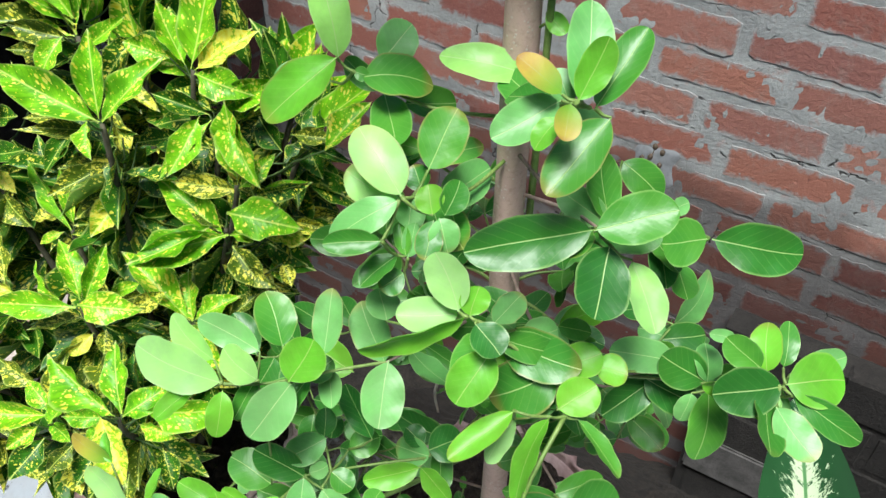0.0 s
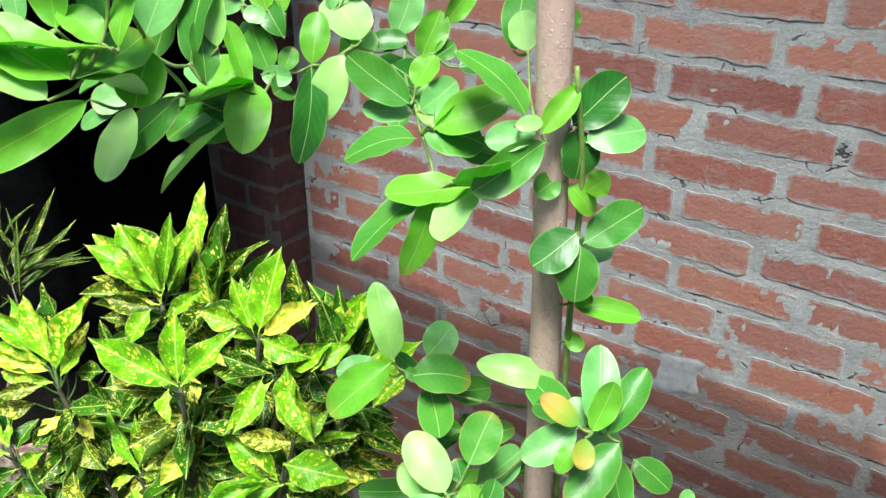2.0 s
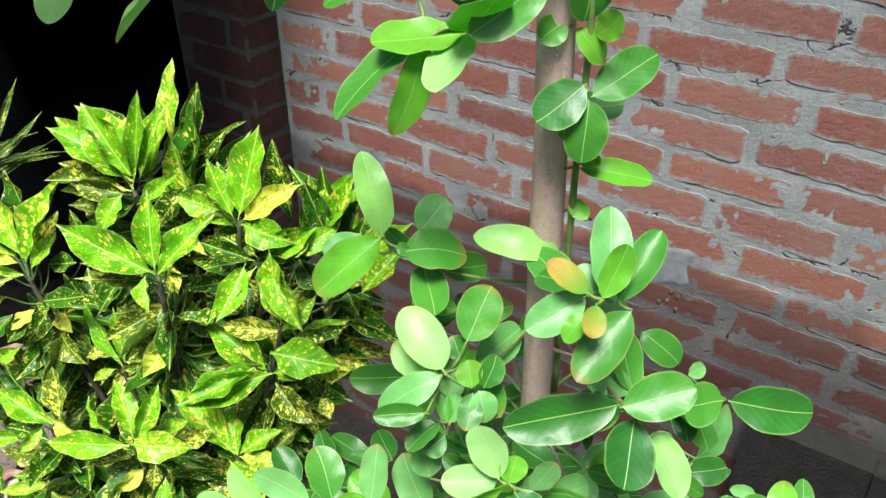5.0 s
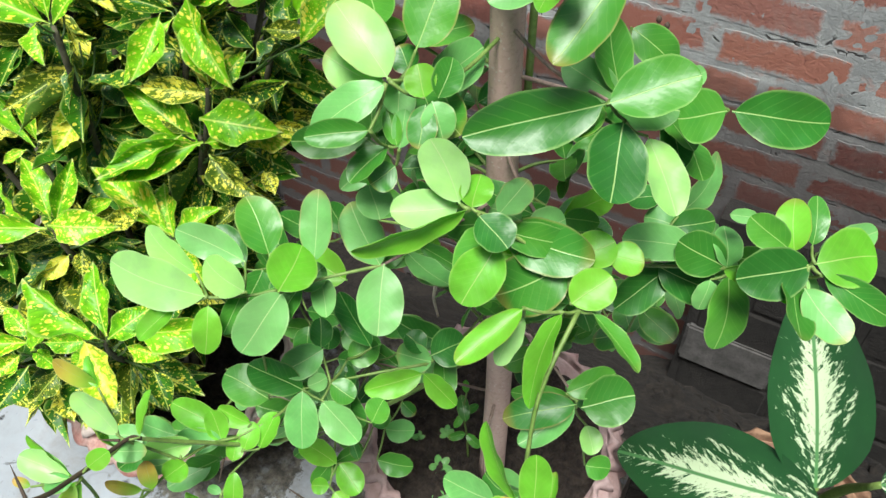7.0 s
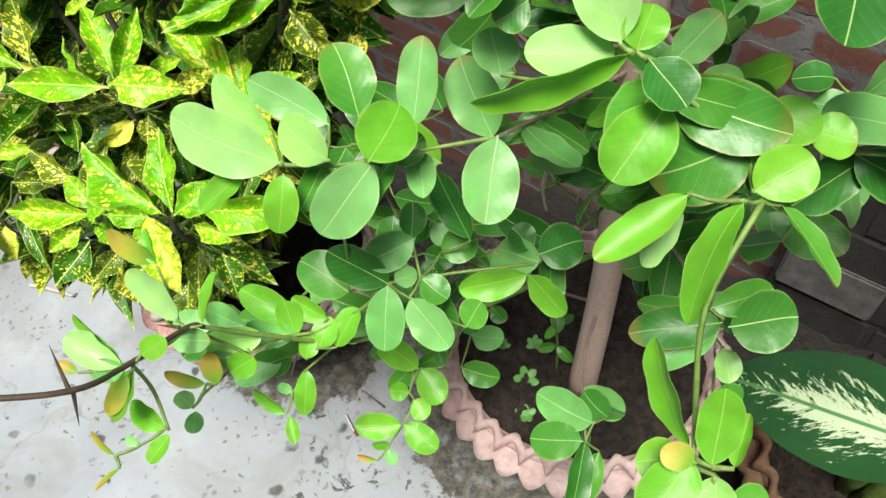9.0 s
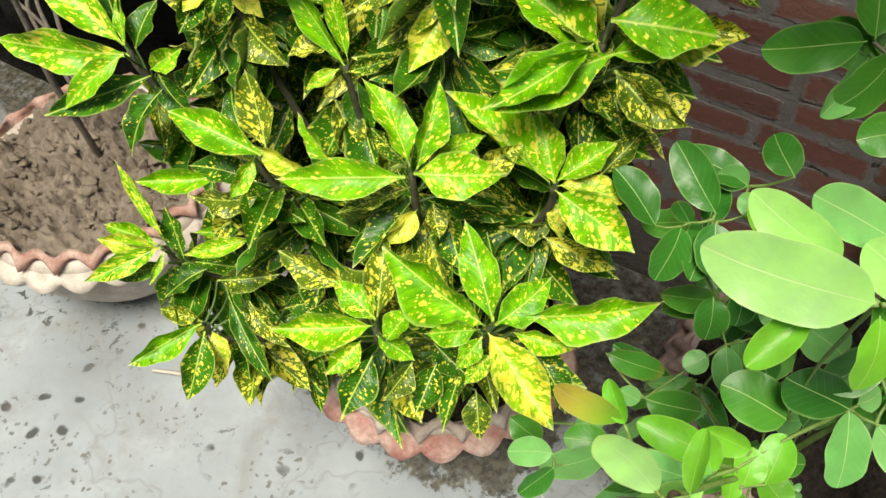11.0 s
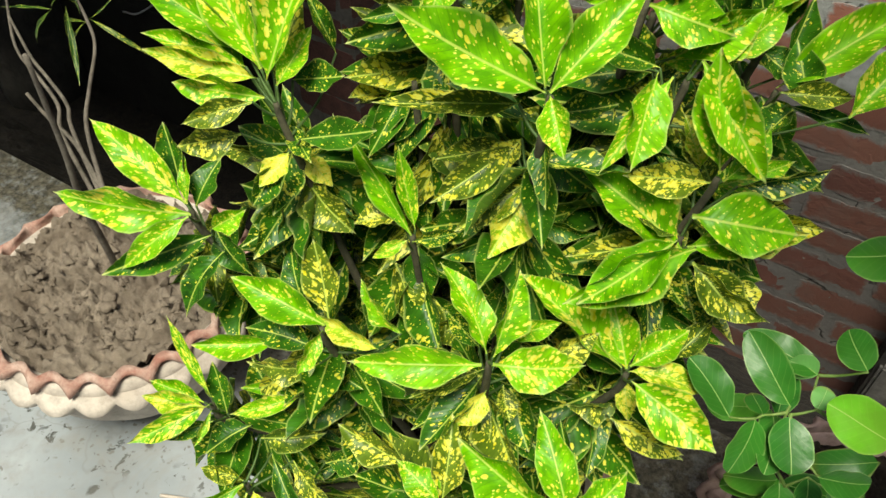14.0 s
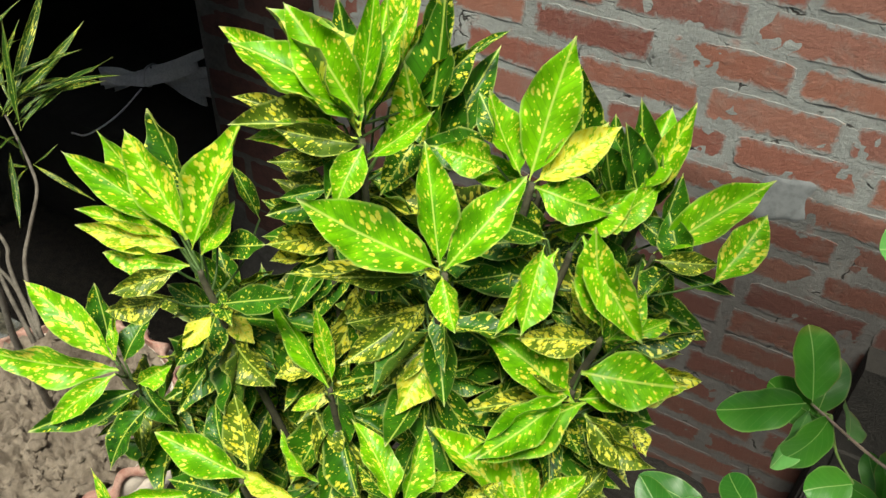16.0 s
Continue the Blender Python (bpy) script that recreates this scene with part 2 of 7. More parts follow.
def croton_material(name, low, high, yellow_from, yellow_to):
    """Green leaf flecked with yellow; yellow_from and yellow_to bound how much of it the flecks take, leaf by leaf."""
    m, t, b = mat(name)
    uv, across, along = leaf_uv(t)
    r = random_of(t)
    s = t.nodes.new("ShaderNodeSeparateXYZ")
    t.links.new(uv, s.inputs[0])
    slant = calc(t, "SUBTRACT", along, calc(t, "MULTIPLY", across, 0.34))
    seed = t.nodes.new("ShaderNodeCombineXYZ")
    t.links.new(calc(t, "ADD", calc(t, "MULTIPLY", s.outputs[0], 9.0), calc(t, "MULTIPLY", r, 91.0)), seed.inputs[0])
    t.links.new(calc(t, "ADD", calc(t, "MULTIPLY", slant, 19.0), calc(t, "MULTIPLY", r, 57.0)), seed.inputs[1])
    v = seed.outputs[0]
    green = blend(t, calc(t, "FRACT", calc(t, "MULTIPLY", r, 3.7)), low, high)
    shade = noise_tex(t, v, 0.35, 4)
    green = blend(t, ramp(t, shade, (0.38, (0,)), (0.66, (0.8,))), green, tuple(min(1, c * 1.45) for c in high))
    vein = calc(t, "SINE", calc(t, "MULTIPLY", calc(t, "SUBTRACT", along, calc(t, "MULTIPLY", across, 0.45)), 82.0))
    green = blend(t, ramp(t, vein, (0.86, (0,)), (1.0, (0.28,))), green, tuple(c * 0.45 for c in low))
    cell = nod(t, "TexVoronoi", ("Vector", blend(t, 0.10, v, noise_colour(t, v, 2.2))), ("Scale", 0.84), ("Randomness", 1.0))
    many = calc(t, "ADD", yellow_from, calc(t, "MULTIPLY", calc(t, "FRACT", calc(t, "MULTIPLY", r, 7.3)), yellow_to - yellow_from))
    patch = calc(t, "ADD", calc(t, "MULTIPLY", calc(t, "SUBTRACT", noise_tex(t, v, 0.34, 3), 0.5), 2.3), 0.92)
    size = calc(t, "MULTIPLY", many, patch)
    ragged = calc(t, "ADD", size, calc(t, "MULTIPLY", calc(t, "SUBTRACT", noise_tex(t, v, 3.0, 3), 0.5), 0.25))
    fleck = ramp(t, calc(t, "ADD", calc(t, "SUBTRACT", ragged, cell.outputs["Distance"]), 0.5), (0.49, (0,)), (0.54, (1,)))
    fine = nod(t, "TexVoronoi", ("Vector", v), ("Scale", 1.6), ("Randomness", 1.0))
    fleck2 = ramp(t, calc(t, "ADD", calc(t, "SUBTRACT", calc(t, "MULTIPLY", size, 0.75), fine.outputs["Distance"]), 0.5), (0.49, (0,)), (0.53, (1,)))
    tone = ramp(t, noise_tex(t, v, 1.1, 2), (0.32, (0.80, 0.69, 0.02)), (0.60, (0.88, 0.86, 0.16)))
    col = blend(t, calc(t, "MAXIMUM", fleck, fleck2), green, tone)
    rib = ramp(t, across, (0.012, (1,)), (0.026, (0,)))
    col = blend(t, calc(t, "MULTIPLY", rib, 0.8), col, (0.60, 0.72, 0.14))
    col = blend(t, ramp(t, along, (0.93, (0,)), (1.0, (0.7,))), col, (0.72, 0.70, 0.38))
    col = margin(t, col, (0.62, 0.72, 0.20), 0.5)
    shine(t, b, col, (0.75, 1.0, 0.32), 0.28, 0.40, 0.34)
    bump(t, b, calc(t, "ADD", calc(t, "MULTIPLY", vein, -0.4), calc(t, "MULTIPLY", rib, -1.5)), 0.22, 0.0006)
    return m


def green_material(name, low, high, rib_colour, rough, amount=0.25, rib=0.016, edge=0.0, foot=None):
    """Smooth glossy leaf with a pale midrib and faint side veins."""
    m, t, b = mat(name)
    uv, across, along = leaf_uv(t)
    r = random_of(t)
    col = blend(t, r, low, high)
    p = place(t)
    mott = noise_tex(t, p, 38, 5)
    col = blend(t, ramp(t, mott, (0.35, (0,)), (0.7, (0.6,))), col, tuple(min(1, c * 2.0) for c in low))
    line = ramp(t, across, (rib * 0.5, (1,)), (rib, (0,)))
    vein = calc(t, "SINE", calc(t, "MULTIPLY", calc(t, "ADD", calc(t, "SUBTRACT", along, calc(t, "MULTIPLY", across, 0.7)), calc(t, "MULTIPLY", mott, 0.12)), 48.0))
    faint = calc(t, "MULTIPLY", ramp(t, vein, (0.88, (0,)), (1.0, (0.10,))), ramp(t, mott, (0.3, (0.3,)), (0.6, (1,))))
    col = blend(t, faint, col, rib_colour)
    col = blend(t, calc(t, "MULTIPLY", line, 0.8), col, rib_colour)
    # a reddish yellow blush towards the tip of some leaves
    some = ramp(t, calc(t, "FRACT", calc(t, "MULTIPLY", r, 5.7)), (0.80, (0,)), (0.92, (1,)))
    col = blend(t, calc(t, "MULTIPLY", some, ramp(t, calc(t, "ADD", along, calc(t, "MULTIPLY", mott, 0.1)), (0.90, (0,)), (1.03, (edge,)))), col, (0.45, 0.22, 0.06))
    if foot:
        col = blend(t, ramp(t, along, (0.15, (0,)), (0.75, (1,))), foot, col)
    col = margin(t, col, blend(t, some, rib_colour, (0.52, 0.30, 0.14)), 0.38)
    shine(t, b, col, (0.85, 1.0, 0.4), amount, rough + 0.11, 0.50)
    swell = noise_tex(t, p, 95, 3)
    relief = calc(t, "ADD", calc(t, "MULTIPLY", mott, 2.0), calc(t, "ADD", calc(t, "MULTIPLY", vein, -0.025), calc(t, "MULTIPLY", swell, 0.9)))
    bump(t, b, calc(t, "ADD", relief, calc(t, "MULTIPLY", line, -0.5)), 0.26, 0.0014)
    return m


def dumb_cane_material():
    """Dark green leaf with a feathered white zone either side of the midrib."""
    m, t, b = mat("dumb_cane_leaf")
    uv, across, along = leaf_uv(t)
    stretch = t.nodes.new("ShaderNodeMapping")
    t.links.new(uv, stretch.inputs[0])
    s = t.nodes.new("ShaderNodeCombineXYZ")
    t.links.new(calc(t, "MULTIPLY", across, 8.0), s.inputs[0])
    t.links.new(calc(t, "MULTIPLY", calc(t, "SUBTRACT", along, calc(t, "MULTIPLY", across, 0.65)), 26.0), s.inputs[1])
    t.links.new(calc(t, "MULTIPLY", uv, 1.0), s.inputs[2])
    n = noise_tex(t, s.outputs[0], 1.0, 6, 0.7)
    fade = calc(t, "ADD", n, calc(t, "MULTIPLY", across, -0.85))
    ends = calc(t, "MULTIPLY", calc(t, "ABSOLUTE", calc(t, "SUBTRACT", along, 0.45)), -0.55)
    spots = noise_tex(t, s.outputs[0], 2.2, 5, 0.7, 0.8)
    fade = calc(t, "ADD", fade, calc(t, "MULTIPLY", calc(t, "SUBTRACT", spots, 0.5), 0.7))
    white = ramp(t, calc(t, "ADD", fade, ends), (0.295, (0,)), (0.325, (1,)))
    green = blend(t, noise_tex(t, uv, 9, 4), (0.013, 0.062, 0.018), (0.022, 0.092, 0.026))
    col = blend(t, white, green, (0.52, 0.64, 0.40))
    col = blend(t, ramp(t, across, (0.012, (1,)), (0.022, (0,))), col, (0.09, 0.24, 0.08))
    shine(t, b, col, (0.7, 1.0, 0.4), 0.12, 0.38, 0.5)
    return m


BRICK, MORTAR, FLOOR = brick_material(), mortar_material(), floor_material()
# Brick and mortar of the pier, with its shade put into the colour.
SHADED_BRICK = plain_material("shaded_brick", (0.032, 0.011, 0.0095), (0.075, 0.028, 0.023), 30, 0.95, 0.5, 0.004)
SHADED_MORTAR = plain_material("shaded_mortar", (0.04, 0.038, 0.036), (0.085, 0.082, 0.078), 25, 0.95, 0.5, 0.004)
DARK_PLASTER = plain_material("dark_grey_plaster", (0.062, 0.067, 0.064), (0.105, 0.110, 0.105), 8, 0.85, 0.3)
PLASTER = plain_material("grey_plaster", (0.20, 0.215, 0.225), (0.27, 0.285, 0.295), 11, 0.85, 0.3)
SOIL = plain_material("dark_soil", (0.013, 0.009, 0.006), (0.10, 0.072, 0.052), 90, 0.97, 1.0, 0.012, 3.0)
MUD = plain_material("grey_brown_mud", (0.145, 0.112, 0.082), (0.30, 0.248, 0.195), 22, 0.85, 0.8, 0.008)
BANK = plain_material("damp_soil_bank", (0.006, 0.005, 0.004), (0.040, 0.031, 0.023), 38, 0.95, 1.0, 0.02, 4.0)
PINK_POT = plain_material("faded_pink_cement", (0.34, 0.215, 0.20), (0.52, 0.40, 0.38), 20, 0.8, 0.4, 0.002)
PALE_POT = plain_material("weathered_pale_cement", (0.40, 0.34, 0.29), (0.60, 0.54, 0.48), 14, 0.85, 0.4, 0.002)
RED_RIM = plain_material("worn_red_rim_paint", (0.31, 0.13, 0.095), (0.50, 0.37, 0.31), 45, 0.8, 0.4, 0.002)
ROSY_POT = plain_material("worn_pale_rosy_cement", (0.38, 0.29, 0.255), (0.62, 0.55, 0.49), 30, 0.85, 0.5, 0.002)
RED_BAND = plain_material("worn_pink_red_paint", (0.33, 0.13, 0.105), (0.54, 0.42, 0.37), 36, 0.8, 0.4, 0.002)
BROWN_POT = plain_material("brown_cement", (0.13, 0.06, 0.035), (0.28, 0.17, 0.10), 25, 0.8, 0.4, 0.002)
BARK = plain_material("pale_brown_bark", (0.20, 0.135, 0.105), (0.36, 0.27, 0.22), 70, 0.85, 0.5, 0.002)
TRUNK_BARK = trunk_material()
CROTON_STEM = plain_material("croton_stem_bark", (0.045, 0.045, 0.025), (0.12, 0.11, 0.065), 60, 0.85, 0.5, 0.002)
GREEN_STEM = plain_material("green_twig", (0.10, 0.19, 0.03), (0.22, 0.32, 0.08), 50, 0.55, 0.2, 0.001)
LEAF_STALK = plain_material("dark_green_leaf_stalk", (0.045, 0.10, 0.02), (0.10, 0.17, 0.04), 50, 0.6, 0.2, 0.001)
THORN_STEM = plain_material("dark_thorny_twig", (0.035, 0.025, 0.015), (0.10, 0.065, 0.04), 50, 0.7, 0.2, 0.001)
DRY_TWIG = plain_material("pale_dry_twig", (0.38, 0.32, 0.25), (0.58, 0.50, 0.42), 60, 0.9, 0.4, 0.001)
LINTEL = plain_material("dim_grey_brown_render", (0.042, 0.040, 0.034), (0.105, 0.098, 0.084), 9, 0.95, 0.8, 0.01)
# Near-black colour stands in for the darkness of the unlit room.
ROOM = plain_material("unlit_room_plaster", (0.010, 0.009, 0.008), (0.03, 0.027, 0.024), 6, 0.95, 0.4, 0.004)
STRAP = plain_material("grey_plastic_strap", (0.68, 0.68, 0.69), (0.80, 0.80, 0.81), 30, 0.3, 0.1, 0.001)
CROTON_TOP = croton_material("croton_leaf_bright", (0.090, 0.33, 0.005), (0.205, 0.51, 0.008), 0.25, 0.46)
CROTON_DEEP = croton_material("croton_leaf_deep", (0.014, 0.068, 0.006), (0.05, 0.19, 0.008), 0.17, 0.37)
CROTON_GOLD = croton_material("croton_leaf_golden", (0.05, 0.11, 0.01), (0.13, 0.21, 0.015), 0.28, 0.58)
CROTON_YELLOW = croton_material("croton_leaf_yellow", (0.20, 0.42, 0.012), (0.34, 0.55, 0.02), 0.50, 0.80)
CROTON_UNDER = croton_material("croton_leaf_underside", (0.07, 0.17, 0.02), (0.13, 0.26, 0.03), 0.2, 0.5)
LIME_TOP = green_material("limeberry_leaf", (0.020, 0.125, 0.014), (0.115, 0.37, 0.034), (0.42, 0.62, 0.20), 0.27, 0.25, 0.013, 0.35)
LIME_UNDER = green_material("limeberry_leaf_underside", (0.16, 0.33, 0.11), (0.20, 0.40, 0.13), (0.42, 0.58, 0.25), 0.45)
# Lighter green that holds the sky's sheen in its colour.
LIME_PALE = green_material("limeberry_pale_leaf", (0.12, 0.35, 0.085), (0.21, 0.46, 0.14), (0.48, 0.66, 0.28), 0.28, 0.28, 0.013, 0.35)
LIME_YOUNG = green_material("limeberry_young_leaf", (0.14, 0.42, 0.028), (0.27, 0.58, 0.05), (0.55, 0.70, 0.22), 0.28, 0.50, 0.012, 0.3)
# Palest green: bright sky sheen on the leaves is put into the colour.
LIME_SKYLIT = green_material("limeberry_skylit_leaf", (0.30, 0.62, 0.13), (0.48, 0.72, 0.35), (0.66, 0.78, 0.42), 0.26, 0.48, 0.012, 0.3)
LIME_NEW = green_material("limeberry_bronze_shoot", (0.46, 0.42, 0.06), (0.58, 0.26, 0.07), (0.6, 0.55, 0.25), 0.35, 0.45, 0.012, 0.5, (0.24, 0.48, 0.04))
CANE_UNDER = green_material("dumb_cane_underside", (0.05, 0.16, 0.05), (0.07, 0.2, 0.06), (0.2, 0.35, 0.15), 0.5, 0.15)
DUMB_CANE = dumb_cane_material()


# ---- building helpers ----
def mesh_of(bm, name, *materials, smooth=False):
    me = bpy.data.meshes.new(name)
    bm.to_mesh(me)
    bm.free()
    for m in materials:
        me.materials.append(m)
    if smooth:
        me.shade_smooth()
    return me


def part(name, bm, material, parent, label="", smooth=True):
    ob = new(name, mesh_of(bm, name, material, smooth=smooth))
    ob.parent = parent
    return tagged(ob, label)


def thing(name, at=(0, 0, 0), label="", category="", group="", kind=""):
    ob = new(name)
    ob.location = at
    ob.empty_display_size = 0.02
    return tagged(ob, label, category, group, kind)


def box(x0, x1, y0, y1, z0, z1):
    bm = bmesh.new()
    bmesh.ops.create_cube(bm, size=1)
    bmesh.ops.scale(bm, vec=(x1 - x0, y1 - y0, z1 - z0), verts=bm.verts)
    bmesh.ops.translate(bm, vec=((x0 + x1) / 2, (y0 + y1) / 2, (z0 + z1) / 2), verts=bm.verts)
    return bm


def rough_sheet(x0, x1, y0, y1, nx, ny, height):
    """A grid in x and y whose height is a function of both."""
    bm = bmesh.new()
    rows = [[bm.verts.new((x0 + (x1 - x0) * i / nx, y0 + (y1 - y0) * j / ny, 0)) for i in range(nx + 1)] for j in range(ny + 1)]
    for row in rows:
        for v in row:
            v.co.z = height(v.co.x, v.co.y)
    for j in range(ny):
        for i in range(nx):
            bm.faces.new((rows[j][i], rows[j][i + 1], rows[j + 1][i + 1], rows[j + 1][i]))
    return bm


def n3(x, y, z=0.0, scale=1.0):
    return noise.noise(Vector((x, y, z)) * scale)


def tube(points, radii, sides=7, cap=True):
    """A smooth tube through points (Catmull-Rom), tapering through radii."""
    pts = [Vector(p) for p in points]
    full = [2 * pts[0] - pts[1], *pts, 2 * pts[-1] - pts[-2]]
    line, rad = [], []
    steps = 5
    for k in range(len(pts) - 1):
        a, b, c, d = full[k:k + 4]
        for s in range(steps + (k == len(pts) - 2)):
            u = s / steps
            line.append(0.5 * ((2 * b) + (c - a) * u + (2 * a - 5 * b + 4 * c - d) * u * u + (3 * b - a - 3 * c + d) * u ** 3))
            rad.append(radii[k] + (radii[k + 1] - radii[k]) * u)
    bm = bmesh.new()
    rings, side = [], Vector((1, 0.3, 0.1))
    for k, p in enumerate(line):
        ahead = (line[min(k + 1, len(line) - 1)] - line[max(k - 1, 0)]).normalized()
        side = (side - ahead * side.dot(ahead)).normalized()
        up = ahead.cross(side)
        r = rad[k] * (1 + 0.12 * n3(*(p * 60)))
        rings.append([bm.verts.new(p + r * (math.cos(a) * side + math.sin(a) * up)) for a in [2 * math.pi * i / sides for i in range(sides)]])
    for a, b in zip(rings, rings[1:]):
        for i in range(sides):
            bm.faces.new((a[i], a[(i + 1) % sides], b[(i + 1) % sides], b[i]))
    if cap:
        bm.faces.new(rings[0][::-1])
        bm.faces.new(rings[-1])
    return bm


# ---- ground and walls ----
ground = tagged(new("ground", mesh_of(rough_sheet(-14, 14, -1.05, 14, 2, 2, lambda x, y: -0.86), "ground", BANK)), "dark damp earth below the paved terrace", "ground", kind="structure")


def terrace_height(x, y):
    return -0.0015 + 0.0015 * n3(x, y, 0, 9)


pavement = tagged(new("pavement", mesh_of(rough_sheet(-0.56, 0.13, -4.2, -0.745, 50, 90, terrace_height), "pavement", FLOOR, smooth=True)), "stained grey cement paving with dark chips and moss", "paving", kind="structure")
far_pavement = tagged(new("far_pavement", mesh_of(rough_sheet(-30, 30, -40, -4.2, 4, 4, lambda x, y: -0.003), "far_pavement", FLOOR)), "plain grey cement yard", "paving", kind="structure")
left_pavement = tagged(new("left_pavement", mesh_of(rough_sheet(-3.2, -0.56, -4.2, -0.86, 80, 90, terrace_height), "left_pavement", FLOOR, smooth=True)), "stained grey cement paving with dark chips", "paving", kind="structure")
tagged(new("left_pavement_edge", mesh_of(box(-3.2, -0.61, -0.92, -0.861, -0.9, -0.006), "left_pavement_edge", FLOOR)), "cement edge of the terrace", "edge", kind="structure")
side_pavement = tagged(new("side_pavement", mesh_of(rough_sheet(0.13, 2.6, -4.2, -1.06, 40, 60, terrace_height), "side_pavement", FLOOR, smooth=True)), "stained grey cement paving", "paving", kind="structure")
tagged(new("side_pavement_edge", mesh_of(box(0.13, 2.6, -1.12, -1.059, -0.9, -0.006), "side_pavement_edge", FLOOR)), "cement edge of the terrace", "edge", kind="structure")
tagged(new("corner_pavement_edge", mesh_of(box(0.07, 0.129, -1.058, -0.801, -0.9, -0.006), "corner_pavement_edge", FLOOR)), "cement edge of the terrace", "edge", kind="structure")
tagged(new("pavement_edge", mesh_of(box(-0.56, 0.129, -0.80, -0.746, -0.9, -0.006), "pavement_edge", FLOOR)), "cement edge of the terrace", "edge", kind="structure")


def bank_height(x, y):
    if y < -0.52:
        z = -0.36
    else:
        z = -0.36 - (y + 0.52) / 0.52 * 0.40
    z -= 0.3 * min(1, max(0, (-0.5 - x) / 0.3))
    return z + 0.035 * n3(x, y, 0, 7) + 0.014 * n3(x, y, 3, 30) + 0.008 * n3(x, y, 5, 65)


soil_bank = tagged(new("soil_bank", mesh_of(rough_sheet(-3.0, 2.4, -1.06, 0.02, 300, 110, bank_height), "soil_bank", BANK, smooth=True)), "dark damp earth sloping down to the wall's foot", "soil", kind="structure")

COURSE, FOOT = 0.0752, -0.85


def wall_slab(name, x0, x1, z0, z1, label):
    """Mortar sheet with an uneven face, closed behind."""
    nx, nz = int((x1 - x0) / 0.009), int((z1 - z0) / 0.009)
    bm = rough_sheet(x0, x1, z0, z1, nx, nz, lambda x, z: 0.0014 * n3(x, z, 1, 22) + 0.0012 * n3(x, z, 5, 60) + 0.0010 * n3(x, z, 8, 6))
    for v in bm.verts:
        v.co = Vector((v.co.x, 0.0005 - v.co.z, v.co.y))
    back = box(x0, x1, 0.012, 0.23, z0, z1)
    tmp = bpy.data.meshes.new("slab_back")
    back.to_mesh(tmp)
    back.free()
    bm.from_mesh(tmp)
    bpy.data.meshes.remove(tmp)
    return tagged(new(name, mesh_of(bm, name, MORTAR, smooth=True)), label, "wall", kind="structure")


def brick_mesh(length, rng, surface=None):
    """A worn flat brick face with ragged edges, barely proud of the mortar; the origin at the middle of its face."""
    h, l = 0.0304, length / 2
    outline = []
    along = [-1 + i / 6 for i in range(13)]
    slump = [rng.uniform(-0.0028, 0.0028) for _ in range(8)]
    for side, xs in ((-1, along), (1, along[::-1])):
        for x in xs:
            end = abs(x) > 0.99
            sway = slump[(0 if side < 0 else 4) + min(3, int((x + 1) * 2))]
            outline.append((x * l * (rng.uniform(0.97, 1.0) if end else 1) + rng.uniform(-0.003, 0.003), side * h * (rng.uniform(0.82, 0.98) if end else 1) + sway + rng.uniform(-0.0022, 0.0022)))
        outline.append((-side * l * 1.0 + rng.uniform(-0.004, 0.003), rng.uniform(-0.006, 0.006)))
    bm = bmesh.new()
    back = [bm.verts.new((x * 1.01, 0.03, z * 1.02)) for x, z in outline]
    rim = [bm.verts.new((x, 0.004, z)) for x, z in outline]
    face = [bm.verts.new((x * 0.998, -0.0001 - rng.uniform(0, 0.0004), z * 0.994)) for x, z in outline]
    k = len(outline)
    for a, b in ((back, rim), (rim, face)):
        for i in range(k):
            bm.faces.new((a[i], a[(i + 1) % k], b[(i + 1) % k], b[i]))
    middle = bm.verts.new((0, -0.0006, 0))
    for i in range(k):
        bm.faces.new((face[i], face[(i + 1) % k], middle))
    bmesh.ops.recalc_face_normals(bm, faces=bm.faces)
    return mesh_of(bm, "brick", surface or BRICK)


rng = random.Random(4)
BRICKS = [brick_mesh(0.228, rng) for _ in range(14)]
SHADED_BRICKS = [brick_mesh(0.228, rng, SHADED_BRICK) for _ in range(4)]
# unseen walls added behind the path close the yard and block low sky
UNSEEN_RENDER = plain_material("cream_unseen_render", (0.42, 0.40, 0.36), (0.55, 0.52, 0.47), 5, 0.9, 0.2)
for name, dims in (("wall_house", (-4.4, 3.2, -3.3, -3.1, -0.1, 2.9)), ("wall_boundary", (2.42, 2.6, -3.1, 0.25, -0.9, 2.2)), ("wall_far_left", (-4.6, -4.3, -3.1, 0.1, -0.1, 2.6))):
    tagged(new(name, mesh_of(box(*dims), name, UNSEEN_RENDER)), "unseen plain cream wall added to block low sky light", "wall", kind="structure")
# added roof, out of view, that shades the pier and the opening
shade_roof = tagged(new("porch_roof", mesh_of(box(-4.2, -0.98, -1.3, -0.1, 1.24, 1.34), "porch_roof", ROOM)), "unseen dark slab added to shade the pier and opening", "roof", kind="structure")
# added slab, above the view, that shades the upper part of the wall
eave = tagged(new("eave", mesh_of(box(-0.975, 2.4, -0.32, 0.23, 1.755, 1.85), "eave", DARK_PLASTER)), "unseen cement slab added to shade the upper wall", "eave", kind="structure")
wall_north = wall_slab("wall_north", -1.184, 2.4, FOOT, 1.75, "red brick wall with thick grey mortar joints")
pillar = tagged(new("wall_pillar", mesh_of(box(-1.43, -1.187, -0.098, 0.2, FOOT, 1.75), "wall_pillar", SHADED_MORTAR)), "brick pier beside the dark opening, shade put into its colours", "pier", kind="structure")
